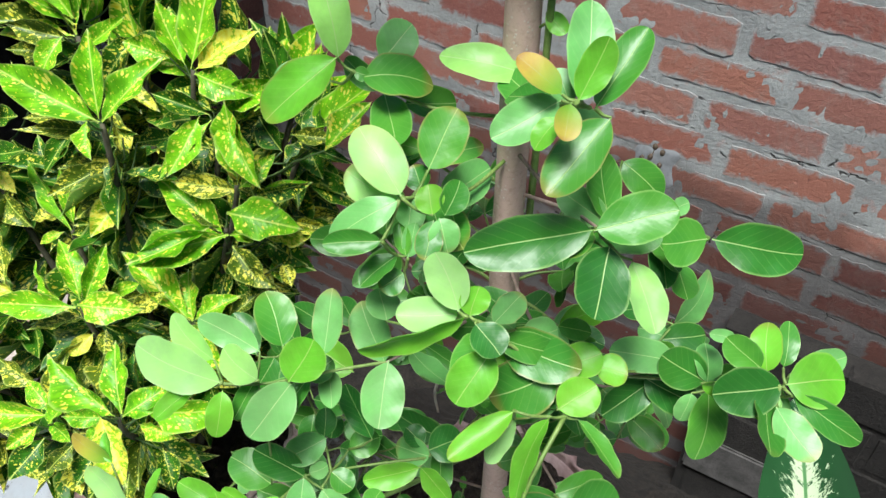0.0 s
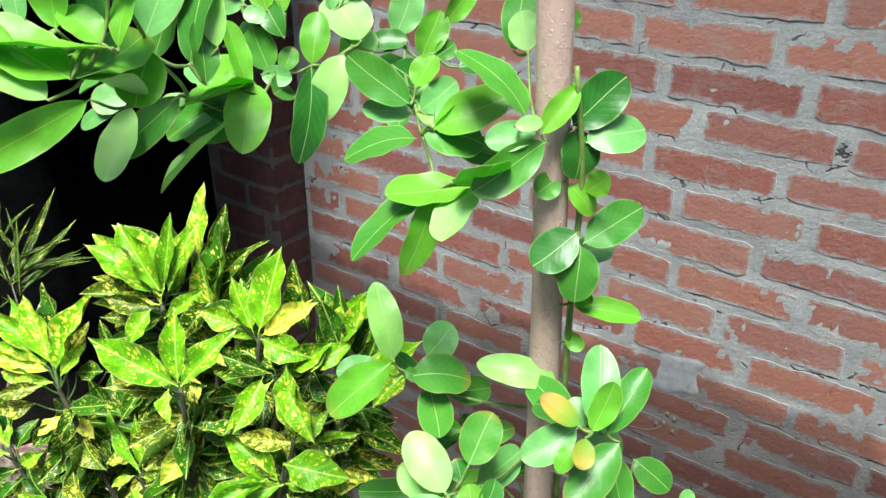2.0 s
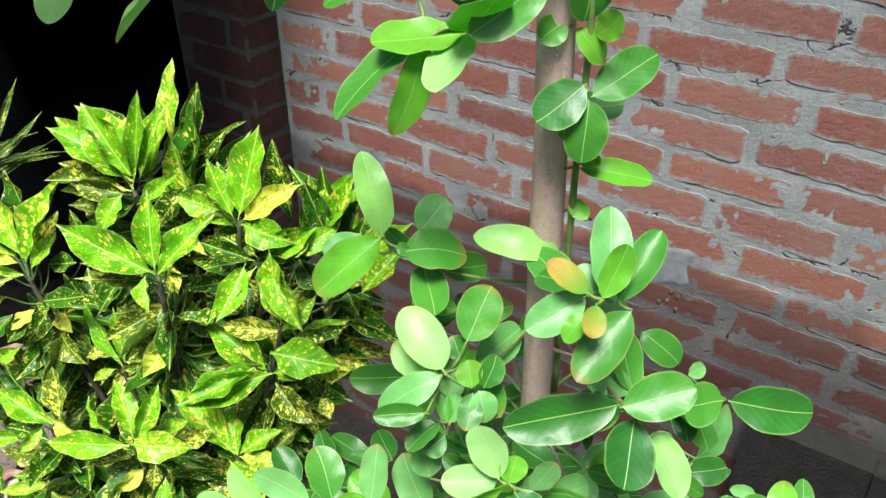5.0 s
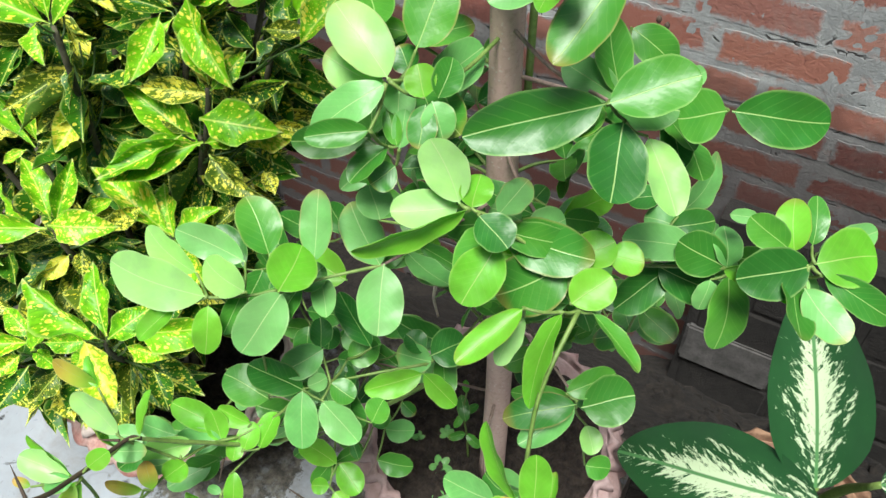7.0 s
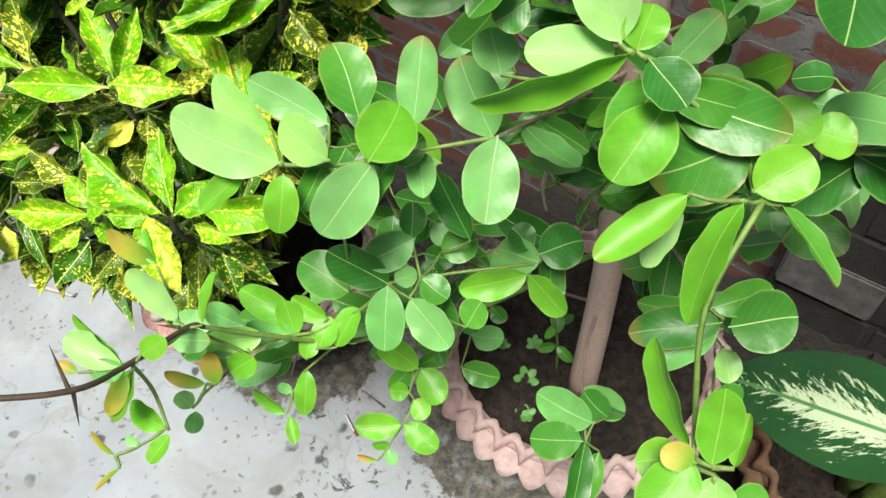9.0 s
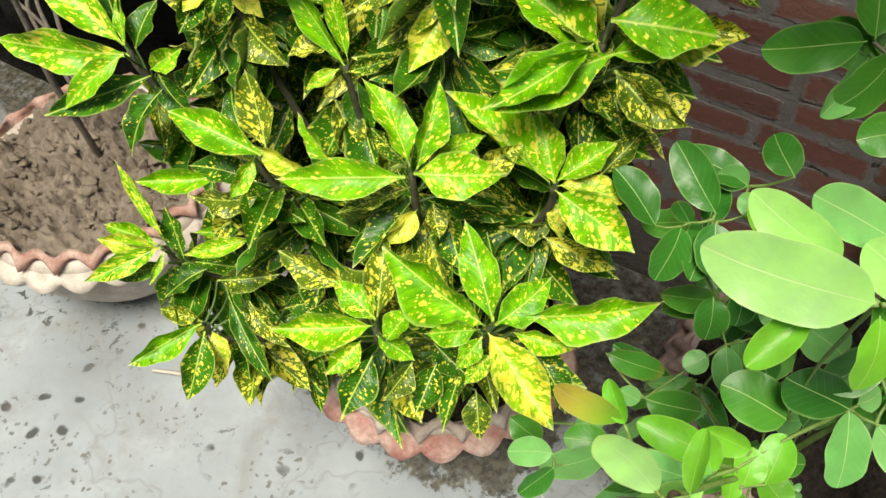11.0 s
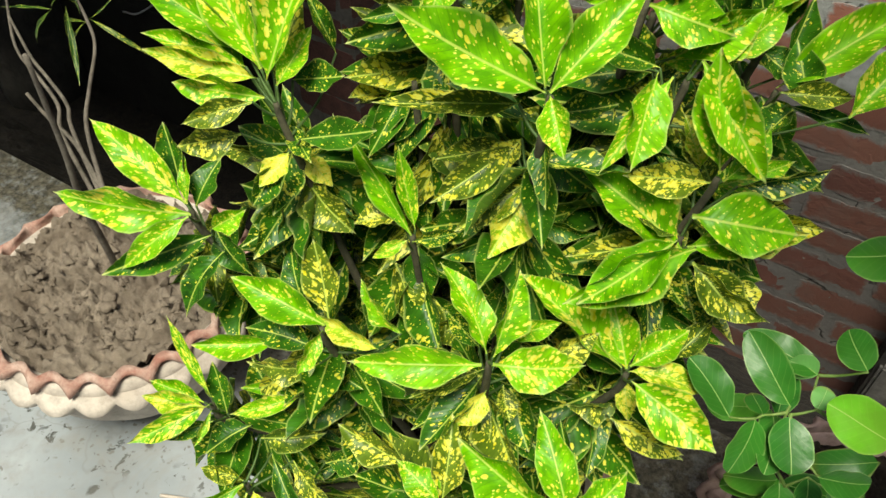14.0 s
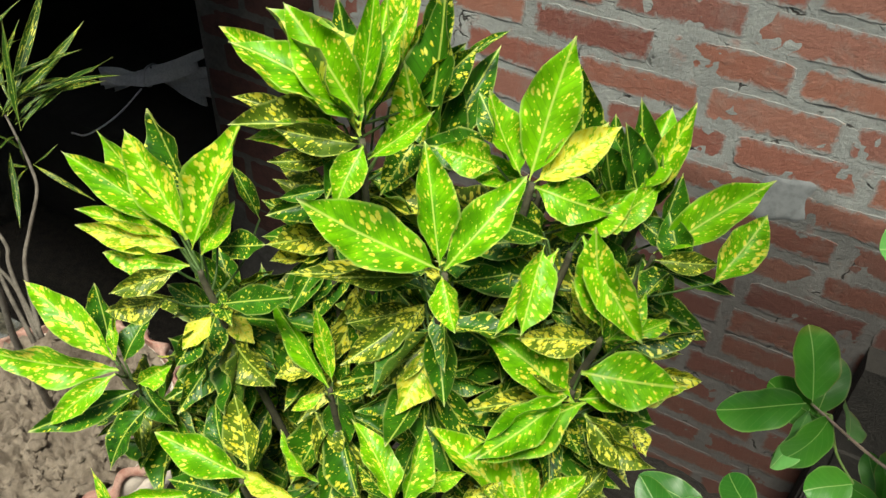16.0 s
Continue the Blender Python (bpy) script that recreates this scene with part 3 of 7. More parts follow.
plaster_patch = tagged(new("plaster_patch", mesh_of(rough_sheet(-1.182, -0.88, 0.70, 1.3, 30, 50, lambda x, z: 0.004 * n3(x, z, 2, 30) + max(0, 0.10 * (x + 0.955 + 0.04 * n3(x, z, 4, 6) + 0.008 * n3(x, z, 6, 35))) + max(0, 0.12 * (0.765 - z + 0.05 * n3(x, z, 9, 6) + 0.008 * n3(x, z, 3, 40)))), "plaster_patch", DARK_PLASTER, smooth=True)), "grey cement render at the top of the wall", "render", kind="structure")
for v in plaster_patch.data.vertices:
    v.co = (v.co.x, -0.0065 + v.co.z, v.co.y)
bm = rough_sheet(-0.214, -0.112, 0.010, 0.126, 22, 22, lambda x, z: -0.0022 + 0.0006 * n3(x, z, 2, 60) + 0.3 * max(0, abs(x + 0.163) - 0.036 + 0.012 * n3(x, z, 4, 30)) + 0.3 * max(0, abs(z - 0.068 - 0.22 * (x + 0.163)) - 0.040 + 0.010 * n3(x, z, 7, 30)))
for v in bm.verts:
    v.co = Vector((v.co.x, v.co.z, v.co.y))
cement_patch = tagged(new("cement_patch", mesh_of(bm, "cement_patch", PLASTER, smooth=True)), "smooth grey cement dab filling a missing brick", "patch", kind="structure")
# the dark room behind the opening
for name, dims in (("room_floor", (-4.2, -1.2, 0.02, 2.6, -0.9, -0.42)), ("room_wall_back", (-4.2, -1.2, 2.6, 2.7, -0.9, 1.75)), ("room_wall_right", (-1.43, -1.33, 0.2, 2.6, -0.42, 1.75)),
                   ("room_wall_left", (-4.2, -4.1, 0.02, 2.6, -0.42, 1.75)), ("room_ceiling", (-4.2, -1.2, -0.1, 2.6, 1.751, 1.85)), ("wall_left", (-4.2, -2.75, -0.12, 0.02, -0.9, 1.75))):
    tagged(new(name, mesh_of(box(*dims), name, ROOM)), "masonry of the unlit room, its darkness put into the colour", "wall", kind="structure")


def lintel_low(x, y):
    return 0.62 + 0.07 * n3(x, 0, 4, 3.0) + 0.03 * n3(x, 0, 2, 11)


bm = rough_sheet(-2.78, -1.432, -0.06, 0.16, 50, 3, lintel_low)
top = [(v, bm.verts.new((v.co.x, v.co.y, 1.75))) for v in list(bm.verts) if abs(v.co.y + 0.06) < 1e-5]
top.sort(key=lambda p: p[0].co.x)
for (a, ta), (b, tb) in zip(top, top[1:]):
    bm.faces.new((a, b, tb, ta))
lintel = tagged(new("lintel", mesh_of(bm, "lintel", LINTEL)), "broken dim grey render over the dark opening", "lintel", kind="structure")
bm = tube([(-2.62, -0.06, -0.9), (-2.60, -0.05, -0.2), (-2.66, -0.06, 0.4), (-2.62, -0.06, 1.2), (-2.62, -0.06, 1.76)], [0.15, 0.13, 0.11, 0.10, 0.12], 10)
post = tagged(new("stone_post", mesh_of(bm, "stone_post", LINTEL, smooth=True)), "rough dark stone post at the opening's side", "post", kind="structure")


# ---- pots ----
def ring_sheet(profile, seg=144, wave=None, jitter=0.0):
    """A surface turned about z; wave(k, a) gives a factor on the radius and a lift for row k at angle a."""
    bm = bmesh.new()
    rows = []
    for k, (r, z) in enumerate(profile):
        row = []
        for i in range(seg):
            a = 2 * math.pi * i / seg
            f, lift = wave(k, a) if wave else (1.0, 0.0)
            q = r * f * (1 + jitter * n3(math.cos(a) * 2, math.sin(a) * 2, z * 9, 2))
            row.append(bm.verts.new((q * math.cos(a), q * math.sin(a), z + lift)))
        rows.append(row)
    for a, b in zip(rows, rows[1:]):
        for i in range(seg):
            bm.faces.new((a[i], a[(i + 1) % seg], b[(i + 1) % seg], b[i]))
    return bm


def scalloped_pot(at, radius, height, count, body_material, rim_material, earth, earth_low, label, round_bowl=False, band_material=None):
    """A cement planter with a bowl, two tiers of pinched scallops round the rim, and its soil."""
    pot = thing("flower_pot", at, label, "flower pot", "scalloped flower pots")
    r, h = radius, height
    if round_bowl:
        outer = [(0.02, 0.002), (0.36 * r, 0.002), (0.46 * r, 0.01 * h), (0.68 * r, 0.18 * h), (0.83 * r, 0.42 * h), (0.91 * r, 0.66 * h), (0.93 * r, 0.86 * h)]
    else:
        outer = [(0.02, 0.002), (0.44 * r, 0.002), (0.48 * r, 0.04 * h), (0.66 * r, 0.35 * h), (0.83 * r, 0.7 * h), (0.89 * r, 0.86 * h)]
    part("bowl", ring_sheet(outer + [(0.90 * r, 0.93 * h), (0.84 * r, 0.93 * h), (0.80 * r, 0.6 * h), (0.5 * r, 0.3 * h), (0.02, 0.28 * h)], 96, None, 0.006), body_material, pot)

    def upper(k, a):
        w = abs(math.sin(count * a / 2))
        return (1 - 0.085 * w * (1 <= k <= 4), 0.07 * w * h * (1 <= k <= 2) + 0.03 * w * h * (k in (3, 4)))

    def lower(k, a):
        w = abs(math.sin(count * a / 2))
        return (1 + 0.05 * w * (1 <= k <= 3), -0.06 * w * h * (2 <= k <= 3) - 0.05 * w * h * (k == 1))

    part("rim", ring_sheet([(0.87 * r, 0.89 * h), (0.95 * r, 0.878 * h), (0.985 * r, 0.905 * h), (0.975 * r, 0.96 * h), (0.93 * r, 0.99 * h), (0.875 * r, 0.97 * h), (0.85 * r, 0.86 * h)], count * 10, upper, 0.01), rim_material, pot)
    part("scalloped_band", ring_sheet([(0.87 * r, 0.72 * h), (0.945 * r, 0.76 * h), (0.985 * r, 0.83 * h), (0.95 * r, 0.872 * h), (0.87 * r, 0.88 * h)], count * 10, lower, 0.01), band_material or (body_material if round_bowl else rim_material), pot)
    lumps = 0.013 if earth is MUD else 0.008

    def lumpy(k, a):
        q = k / 48
        x, y = math.cos(a) * q, math.sin(a) * q
        return (1.0, lumps * (n3(x, y, at[0] * 5, 3) * 1.4 + n3(x, y, 3, 9) + 1.2 * n3(x, y, 7, 17) + 0.9 * abs(n3(x, y, 9, 34))))

    part("soil", ring_sheet([(max(0.001, 0.845 * r * k / 48), earth_low * h) for k in range(49)], 160, lumpy), earth, pot)
    crumb = random.Random(int(at[0] * 1000))
    verts, faces = [], []
    for k in range(420):
        a, q = crumb.uniform(0, 6.283), 0.82 * r * math.sqrt(crumb.random())
        size = 0.0012 + (0.0085 if earth is MUD else 0.005) * crumb.random() ** 3
        c = Vector((q * math.cos(a), q * math.sin(a), earth_low * h + lumpy(48 * q / (0.845 * r), a)[1] + 0.2 * size))
        base = len(verts)
        for d in ((1, 0, 0), (0, 1, 0), (-1, 0, 0), (0, -1, 0), (0, 0, 1), (0, 0, -1)):
            verts.append(c + Vector(d) * size * crumb.uniform(0.6, 1.3) + Vector((crumb.uniform(-1, 1), crumb.uniform(-1, 1), 0)) * size * 0.4)
        for i in range(4):
            faces.append((base + i, base + (i + 1) % 4, base + 4))
            faces.append((base + (i + 1) % 4, base + i, base + 5))
    me = bpy.data.meshes.new("soil_grit")
    me.from_pydata(verts, [], faces)
    me.materials.append(earth)
    grains = new("soil_grit", me)
    grains.parent = pot
    tagged(grains, kind="stuff")
    return pot


scalloped_pot((-0.360, -1.003, 0), 0.137, 0.166, 22, PALE_POT, ROSY_POT, SOIL, 0.82, "weathered pale pink cement flower pot with a double scalloped rim", False, RED_BAND)
scalloped_pot((-0.012, -0.906, 0), 0.146, 0.165, 35, PINK_POT, PINK_POT, SOIL, 0.84, "faded pink cement flower pot with a pinched scalloped rim")
scalloped_pot((-0.812, -1.025, 0), 0.160, 0.165, 24, PALE_POT, RED_RIM, MUD, 0.92, "pale round cement bowl with worn red scalloped rim", True)
scalloped_pot((0.318, -0.692, -0.36), 0.158, 0.25, 22, BROWN_POT, BROWN_POT, SOIL, 0.88, "brown cement flower pot with a scalloped rim")


def block_mesh(rng):
    bm = box(-0.1, 0.1, -0.02, 0.02, -0.052, 0.052)
    bmesh.ops.bevel(bm, geom=bm.edges[:], offset=0.006, segments=1, affect="EDGES")
    for v in bm.verts:
        v.co += Vector((rng.uniform(-1, 1), rng.uniform(-1, 1), rng.uniform(-1, 1))) * 0.0025
    return mesh_of(bm, "block", FOOTING)


# Dirty footing render, darkened so that the colour holds the pit's shade.
FOOTING = plain_material("shaded_grey_render", (0.007, 0.006, 0.005), (0.024, 0.021, 0.018), 26, 0.9, 0.9, 0.008)
BLOCKS = [block_mesh(rng) for _ in range(3)]
footing = tagged(new("wall_footing", mesh_of(box(0.07, 2.4, -0.08, -0.012, -0.86, -0.175), "wall_footing", FOOTING)), "low dirty grey block footing along the wall, pit shade put into its colour", "footing", kind="structure")
# one paler cement block set in the footing
bm = box(-0.1, 0.1, -0.022, 0.02, -0.058, 0.058)
bmesh.ops.bevel(bm, geom=bm.edges[:], offset=0.006, segments=2, affect="EDGES")
for v in bm.verts:
    v.co += Vector((n3(*(v.co * 30)), n3(*(v.co * 27)), n3(*(v.co * 33)))) * 0.004
pale_block = new("block", mesh_of(bm, "block", plain_material("dirty_cement_block", (0.045, 0.043, 0.041), (0.11, 0.105, 0.10), 24, 0.9, 0.6, 0.004)))
pale_block.parent = footing
pale_block.location = (0.178, -0.070, -0.545)
tagged(pale_block, "paler cement block in the footing")
# crumbled earth on the bank
crumbs = random.Random(21)
verts, faces = [], []
for k in range(900):
    x, y = crumbs.uniform(0.02, 0.95), crumbs.uniform(-1.04, -0.12)
    if math.hypot(x - 0.292, y + 0.722) < 0.15:
        continue
    r = 0.004 + 0.014 * crumbs.random() ** 3
    c = Vector((x, y, bank_height(x, y) + r * 0.3))
    base = len(verts)
    for d in ((1, 0, 0), (0, 1, 0), (-1, 0, 0), (0, -1, 0), (0, 0, 1), (0, 0, -1)):
        verts.append(c + Vector(d) * r * crumbs.uniform(0.6, 1.3) + Vector((crumbs.uniform(-1, 1), crumbs.uniform(-1, 1), crumbs.uniform(-1, 1))) * r * 0.35)
    for i in range(4):
        faces.append((base + i, base + (i + 1) % 4, base + 4))
        faces.append((base + (i + 1) % 4, base + i, base + 5))
me = bpy.data.meshes.new("earth_crumbs")
me.from_pydata(verts, [], faces)
me.materials.append(BANK)
tagged(new("earth_crumbs", me), "crumbled dark earth strewn over the bank", "earth", kind="stuff")


# ---- leaves ----
def leaf_mesh(name, outline, fold, curl, wave, tops, under, seed, cross=3):
    """A leaf of length 1 along y and half-width 0.5 in x: outline(v) gives its half-width, two skins 4 thousandths apart."""
    rng = random.Random(seed)
    n = 18
    bm = bmesh.new()
    uv = bm.loops.layers.uv.new("leaf")
    rim_uv = bm.loops.layers.uv.new("rim")
    ph = rng.uniform(0, 6)
    sway = 0.07
    skins = []
    for skin in (0, 1):
        grid = []
        for j in range(n + 1):
            v = 0.5 - 0.5 * math.cos(math.pi * j / n)
            w = outline(v)
            row = []
            for i in range(-cross, cross + 1):
                u = i / cross
                z = fold * abs(u) ** 1.7 * w - curl * v * v + 0.10 * curl * math.sin(v * 3.1)
                z += wave * abs(u) ** 2 * math.sin(v * 15 + ph + (1.7 if u > 0 else 0)) * min(1, 4 * v * (1 - v) + 0.1)
                x = u * w + sway * math.sin(v * 2.5 + ph) * v
                if abs(u) == 1 and wave > 0:
                    x += 0.25 * wave * math.sin(v * 22 + ph) * u
                row.append((bm.verts.new((x, v, z - 0.004 * skin)), (0.5 + 0.5 * u * w / 0.5, v), (abs(u), v)))
            grid.append(row)
        skins.append(grid)
        for j in range(n):
            for i in range(2 * cross):
                q = [grid[j][i], grid[j][i + 1], grid[j + 1][i + 1], grid[j + 1][i]]
                for tri in ((0, 1, 2), (0, 2, 3)):
                    f = bm.faces.new([q[k][0] for k in (reversed(tri) if skin else tri)])
                    f.material_index = skin
                    for loop, k in zip(f.loops, reversed(tri) if skin else tri):
                        loop[uv].uv = q[k][1]
                        loop[rim_uv].uv = q[k][2]
    top, low = skins
    rim = [bm.verts.new(v.co) for v in [row[0][0] for row in top] + [row[-1][0] for row in reversed(top)]]
    rim2 = [bm.verts.new(v.co) for v in [row[0][0] for row in low] + [row[-1][0] for row in reversed(low)]]
    for a in range(len(rim)):
        b = (a + 1) % len(rim)
        f = bm.faces.new((rim[a], rim[b], rim2[b], rim2[a]))
        f.material_index = 0
        for loop in f.loops:
            loop[rim_uv].uv = (1.0, 0.5)
            loop[uv].uv = (0.9, 0.5)
    bmesh.ops.recalc_face_normals(bm, faces=bm.faces)
    return mesh_of(bm, name, tops, under, smooth=True)


def lance(v):
    """Croton: widest past the middle, narrowed to a stalk, with a drawn-out tip."""
    if v < 0.045:
        return 0.022
    q = (v - 0.045) / 0.955
    return max(0.008, 0.5 * math.sin(math.pi * q ** 0.96) ** (0.92 if q < 0.5 else 1.12)) if v < 1 else 0.006


def oval(v):
    """Limeberry: broad and blunt, on a short stalk."""
    if v < 0.035:
        return 0.02
    s = (v - 0.035) / 0.965
    q = 2 * s ** 1.07 - 1
    return max(0.02, 0.5 * max(0.0, 1 - abs(q) ** 2.25) ** (0.60 if q < 0 else 0.52))


def heart(v):
    """Dumb cane: wide near the base, tapering to a point."""
    return max(0.012, 0.5 * math.sin(math.pi * v ** 0.85) ** 0.66)


def leaf_set(name, outline, tops, under, fold, curl, wave, seed):
    return [leaf_mesh(name, outline, fold * a, curl * b, wave, tops, under, seed + k) for k, (a, b) in enumerate(((1.0, 1.0), (1.5, 0.45), (0.6, 1.6), (1.2, 0.05), (0.8, -0.5)))]


BRIGHT = leaf_set("croton_leaf", lance, CROTON_TOP, CROTON_UNDER, 0.36, 0.24, 0.07, 1)
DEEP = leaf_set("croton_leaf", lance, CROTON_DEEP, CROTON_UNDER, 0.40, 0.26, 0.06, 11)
YELLOW = leaf_set("croton_leaf", lance, CROTON_YELLOW, CROTON_UNDER, 0.38, 0.24, 0.07, 101)
GOLDEN = leaf_set("croton_leaf", lance, CROTON_GOLD, CROTON_UNDER, 0.38, 0.24, 0.065, 21)
GREEN = leaf_set("limeberry_leaf", oval, LIME_TOP, LIME_UNDER, 0.12, 0.24, 0.022, 31)
PALE = leaf_set("limeberry_leaf", oval, LIME_PALE, LIME_UNDER, 0.10, 0.24, 0.022, 41)
YOUNG = leaf_set("limeberry_leaf", oval, LIME_YOUNG, LIME_YOUNG, 0.14, 0.22, 0.022, 51)
SKYLIT = leaf_set("limeberry_leaf", oval, LIME_SKYLIT, LIME_SKYLIT, 0.14, 0.22, 0.022, 81)
BRONZE = leaf_set("limeberry_leaf", oval, LIME_NEW, LIME_NEW, 0.12, 0.1, 0.008, 61)
LIGHTWARD = Vector((0.12, -0.55, 0.85))
FRONT = Vector((0.38, -0.60, 0.70))
ASIDE = Vector((0.52, -0.60, 0.60))
grow = random.Random(8)


def leaf_pose(base, tip, width, roll, facing=None, arch=None):
    """Lays a unit leaf from base to tip, its face turned to the light and rolled by so many degrees."""
    base, tip = Vector(base), Vector(tip)
    y = tip - base
    length = y.length
    y.normalize()
    up = facing or LIGHTWARD
    z = up - y * up.dot(y)
    if z.length < 0.2:
        z = z + 0.3 * y.orthogonal()
    z.normalize()
    z = Matrix.Rotation(radians(roll), 3, y) @ z
    x = y.cross(z)
    turn = Matrix((x, y, z)).transposed().to_4x4()
    return Matrix.Translation(base) @ turn @ Matrix.Diagonal((length * width, length, length * (arch or min(1.0, width * 2.2)), 1))


def hang_leaf(kinds, base, tip, width, parent, roll=None, facing=None):
    ob = new("leaf", grow.choice(kinds))
    ob.parent = parent
    ob.matrix_basis = leaf_pose(base, tip, width, grow.gauss(0, 36) if roll is None else roll, facing)
    return ob


# ---- croton ----
croton = thing("croton_bush", (-0.357, -1.018, 0.135), "bushy gold dust croton with yellow-flecked green leaves", "bush")
current = {}
ROSETTES = []


def local(ob, p):
    return Vector(p) - Vector(ob.location)


def rosette(centre):
    """A leafy shoot: its stem from the pot up to the centre, that the next fronds hang on."""
    c = local(croton, centre)
    foot = Vector((c.x * 0.12, c.y * 0.12, -0.01))
    knee = Vector((c.x * 0.55, c.y * 0.55, c.z * 0.5))
    below = Vector((c.x * 0.95, c.y * 0.95, c.z - 0.03))
    stem = part("stem", tube([foot, knee, below, c], [0.0042, 0.0034, 0.0026, 0.0018], 6), CROTON_STEM, croton)
    current.update(stem=stem, centre=c, line=(foot, knee, below, c))
    ROSETTES.append((stem, foot, knee, below, c))


def frond(kinds, base, tip, width):
    """A leaf from base (or from the shoot's middle) to tip, on a short stalk of its own."""
    c = current["centre"]
    t = local(croton, tip)
    start = local(croton, base) if base else c + Vector((grow.uniform(-1, 1), grow.uniform(-1, 1), grow.uniform(-7.0, 1.0))) * 0.003
    # the stalk springs from the stem a little below the nearest point of it
    line = current["line"]
    spots = [a.lerp(b, k / 6) for a, b in zip(line, line[1:]) for k in range(7)]
    spring = min(spots, key=lambda p: (p - start).length + 0.9 * max(0.0, p.z - start.z + 0.02))
    if (start - spring).length > 0.005:
        sag = FRONT * 0.10 * (start - spring).length + Vector((0, 0, 0.10 * (start - spring).length))
        part("leaf_stalk", tube([spring, spring.lerp(start, 0.55) - sag, start], [0.0011, 0.0009, 0.0008], 5), LEAF_STALK, current["stem"])
    hang_leaf(kinds, start, t, width, current["stem"], grow.gauss(0, 17), FRONT)


rosette((-0.395, -0.983, 0.640))
frond(BRIGHT, (-0.441, -0.964, 0.638), (-0.502, -0.980, 0.685), 0.33)
frond(BRIGHT, (-0.397, -0.983, 0.641), (-0.457, -0.979, 0.711), 0.45)
frond(BRIGHT, (-0.411, -0.958, 0.628), (-0.419, -0.917, 0.704), 0.32)
frond(DEEP, (-0.429, -0.937, 0.628), (-0.458, -0.916, 0.691), 0.31)
frond(BRIGHT, (-0.419, -0.932, 0.629), (-0.399, -0.892, 0.682), 0.32)
frond(DEEP, (-0.416, -0.919, 0.624), (-0.379, -0.880, 0.666), 0.41)
frond(DEEP, (-0.402, -0.932, 0.634), (-0.374, -0.911, 0.653), 0.37)
frond(BRIGHT, (-0.388, -0.988, 0.631), (-0.358, -0.960, 0.659), 0.31)
frond(GOLDEN, (-0.435, -0.979, 0.635), (-0.478, -1.001, 0.656), 0.26)
frond(BRIGHT, (-0.398, -0.984, 0.640), (-0.449, -1.024, 0.651), 0.30)
frond(GOLDEN, (-0.389, -0.992, 0.643), (-0.431, -1.021, 0.655), 0.37)
frond(BRIGHT, (-0.379, -1.006, 0.653), (-0.377, -1.038, 0.633), 0.54)
frond(DEEP, (-0.378, -0.939, 0.629), (-0.384, -0.982, 0.605), 0.45)
frond(GOLDEN, (-0.405, -0.998, 0.631), (-0.435, -1.025, 0.633), 0.33)
frond(DEEP, (-0.402, -1.010, 0.617), (-0.423, -1.032, 0.616), 0.35)
frond(GOLDEN, (-0.409, -1.002, 0.613), (-0.439, -1.016, 0.628), 0.43)
rosette((-0.307, -1.037, 0.613))
frond(BRIGHT, (-0.310, -1.037, 0.614), (-0.381, -1.067, 0.653), 0.38)
frond(BRIGHT, (-0.311, -1.036, 0.616), (-0.335, -1.014, 0.675), 0.34)
frond(BRIGHT, (-0.308, -1.036, 0.614), (-0.283, -0.996, 0.663), 0.37)
frond(BRIGHT, (-0.313, -1.022, 0.616), (-0.303, -1.005, 0.637), 0.49)
frond(BRIGHT, (-0.301, -1.052, 0.625), (-0.283, -1.069, 0.608), 0.52)
frond(GOLDEN, (-0.326, -1.032, 0.598), (-0.362, -1.063, 0.603), 0.30)
frond(GOLDEN, (-0.338, -1.003, 0.573), (-0.403, -1.057, 0.583), 0.17)
frond(DEEP, (-0.318, -1.004, 0.576), (-0.287, -0.989, 0.586), 0.43)
frond(GOLDEN, (-0.330, -1.024, 0.563), (-0.354, -1.073, 0.546), 0.35)
frond(GOLDEN, (-0.328, -1.020, 0.566), (-0.333, -1.045, 0.552), 0.53)
frond(GOLDEN, (-0.334, -1.017, 0.556), (-0.366, -1.051, 0.556), 0.33)
frond(DEEP, (-0.322, -1.002, 0.550), (-0.287, -1.010, 0.535), 0.62)
frond(YELLOW, (-0.318, -1.025, 0.540), (-0.319, -1.066, 0.515), 0.50)
frond(DEEP, (-0.310, -0.996, 0.504), (-0.306, -1.025, 0.484), 0.62)
frond(DEEP, (-0.317, -0.973, 0.501), (-0.287, -0.988, 0.482), 0.62)
frond(DEEP, (-0.350, -1.009, 0.482), (-0.383, -1.042, 0.483), 0.49)
rosette((-0.294, -0.954, 0.628))
frond(BRIGHT, (-0.296, -0.954, 0.629), (-0.295, -0.910, 0.703), 0.40)
frond(BRIGHT, (-0.301, -0.955, 0.631), (-0.333, -0.948, 0.674), 0.43)
frond(YELLOW, (-0.293, -0.953, 0.628), (-0.255, -0.920, 0.662), 0.40)
frond(BRIGHT, (-0.292, -0.954, 0.626), (-0.245, -0.950, 0.621), 0.60)
frond(BRIGHT, (-0.302, -0.940, 0.617), (-0.342, -0.963, 0.631), 0.40)
frond(BRIGHT, (-0.255, -0.934, 0.596), (-0.224, -0.908, 0.622), 0.45)
frond(DEEP, (-0.296, -0.927, 0.625), (-0.283, -0.903, 0.658), 0.11)
frond(DEEP, (-0.280, -0.886, 0.612), (-0.283, -0.871, 0.640), 0.48)
frond(DEEP, (-0.267, -0.890, 0.601), (-0.271, -0.876, 0.629), 0.61)
frond(BRIGHT, (-0.286, -0.939, 0.593), (-0.308, -0.956, 0.598), 0.42)
frond(BRIGHT, (-0.284, -0.943, 0.588), (-0.251, -0.930, 0.595), 0.41)
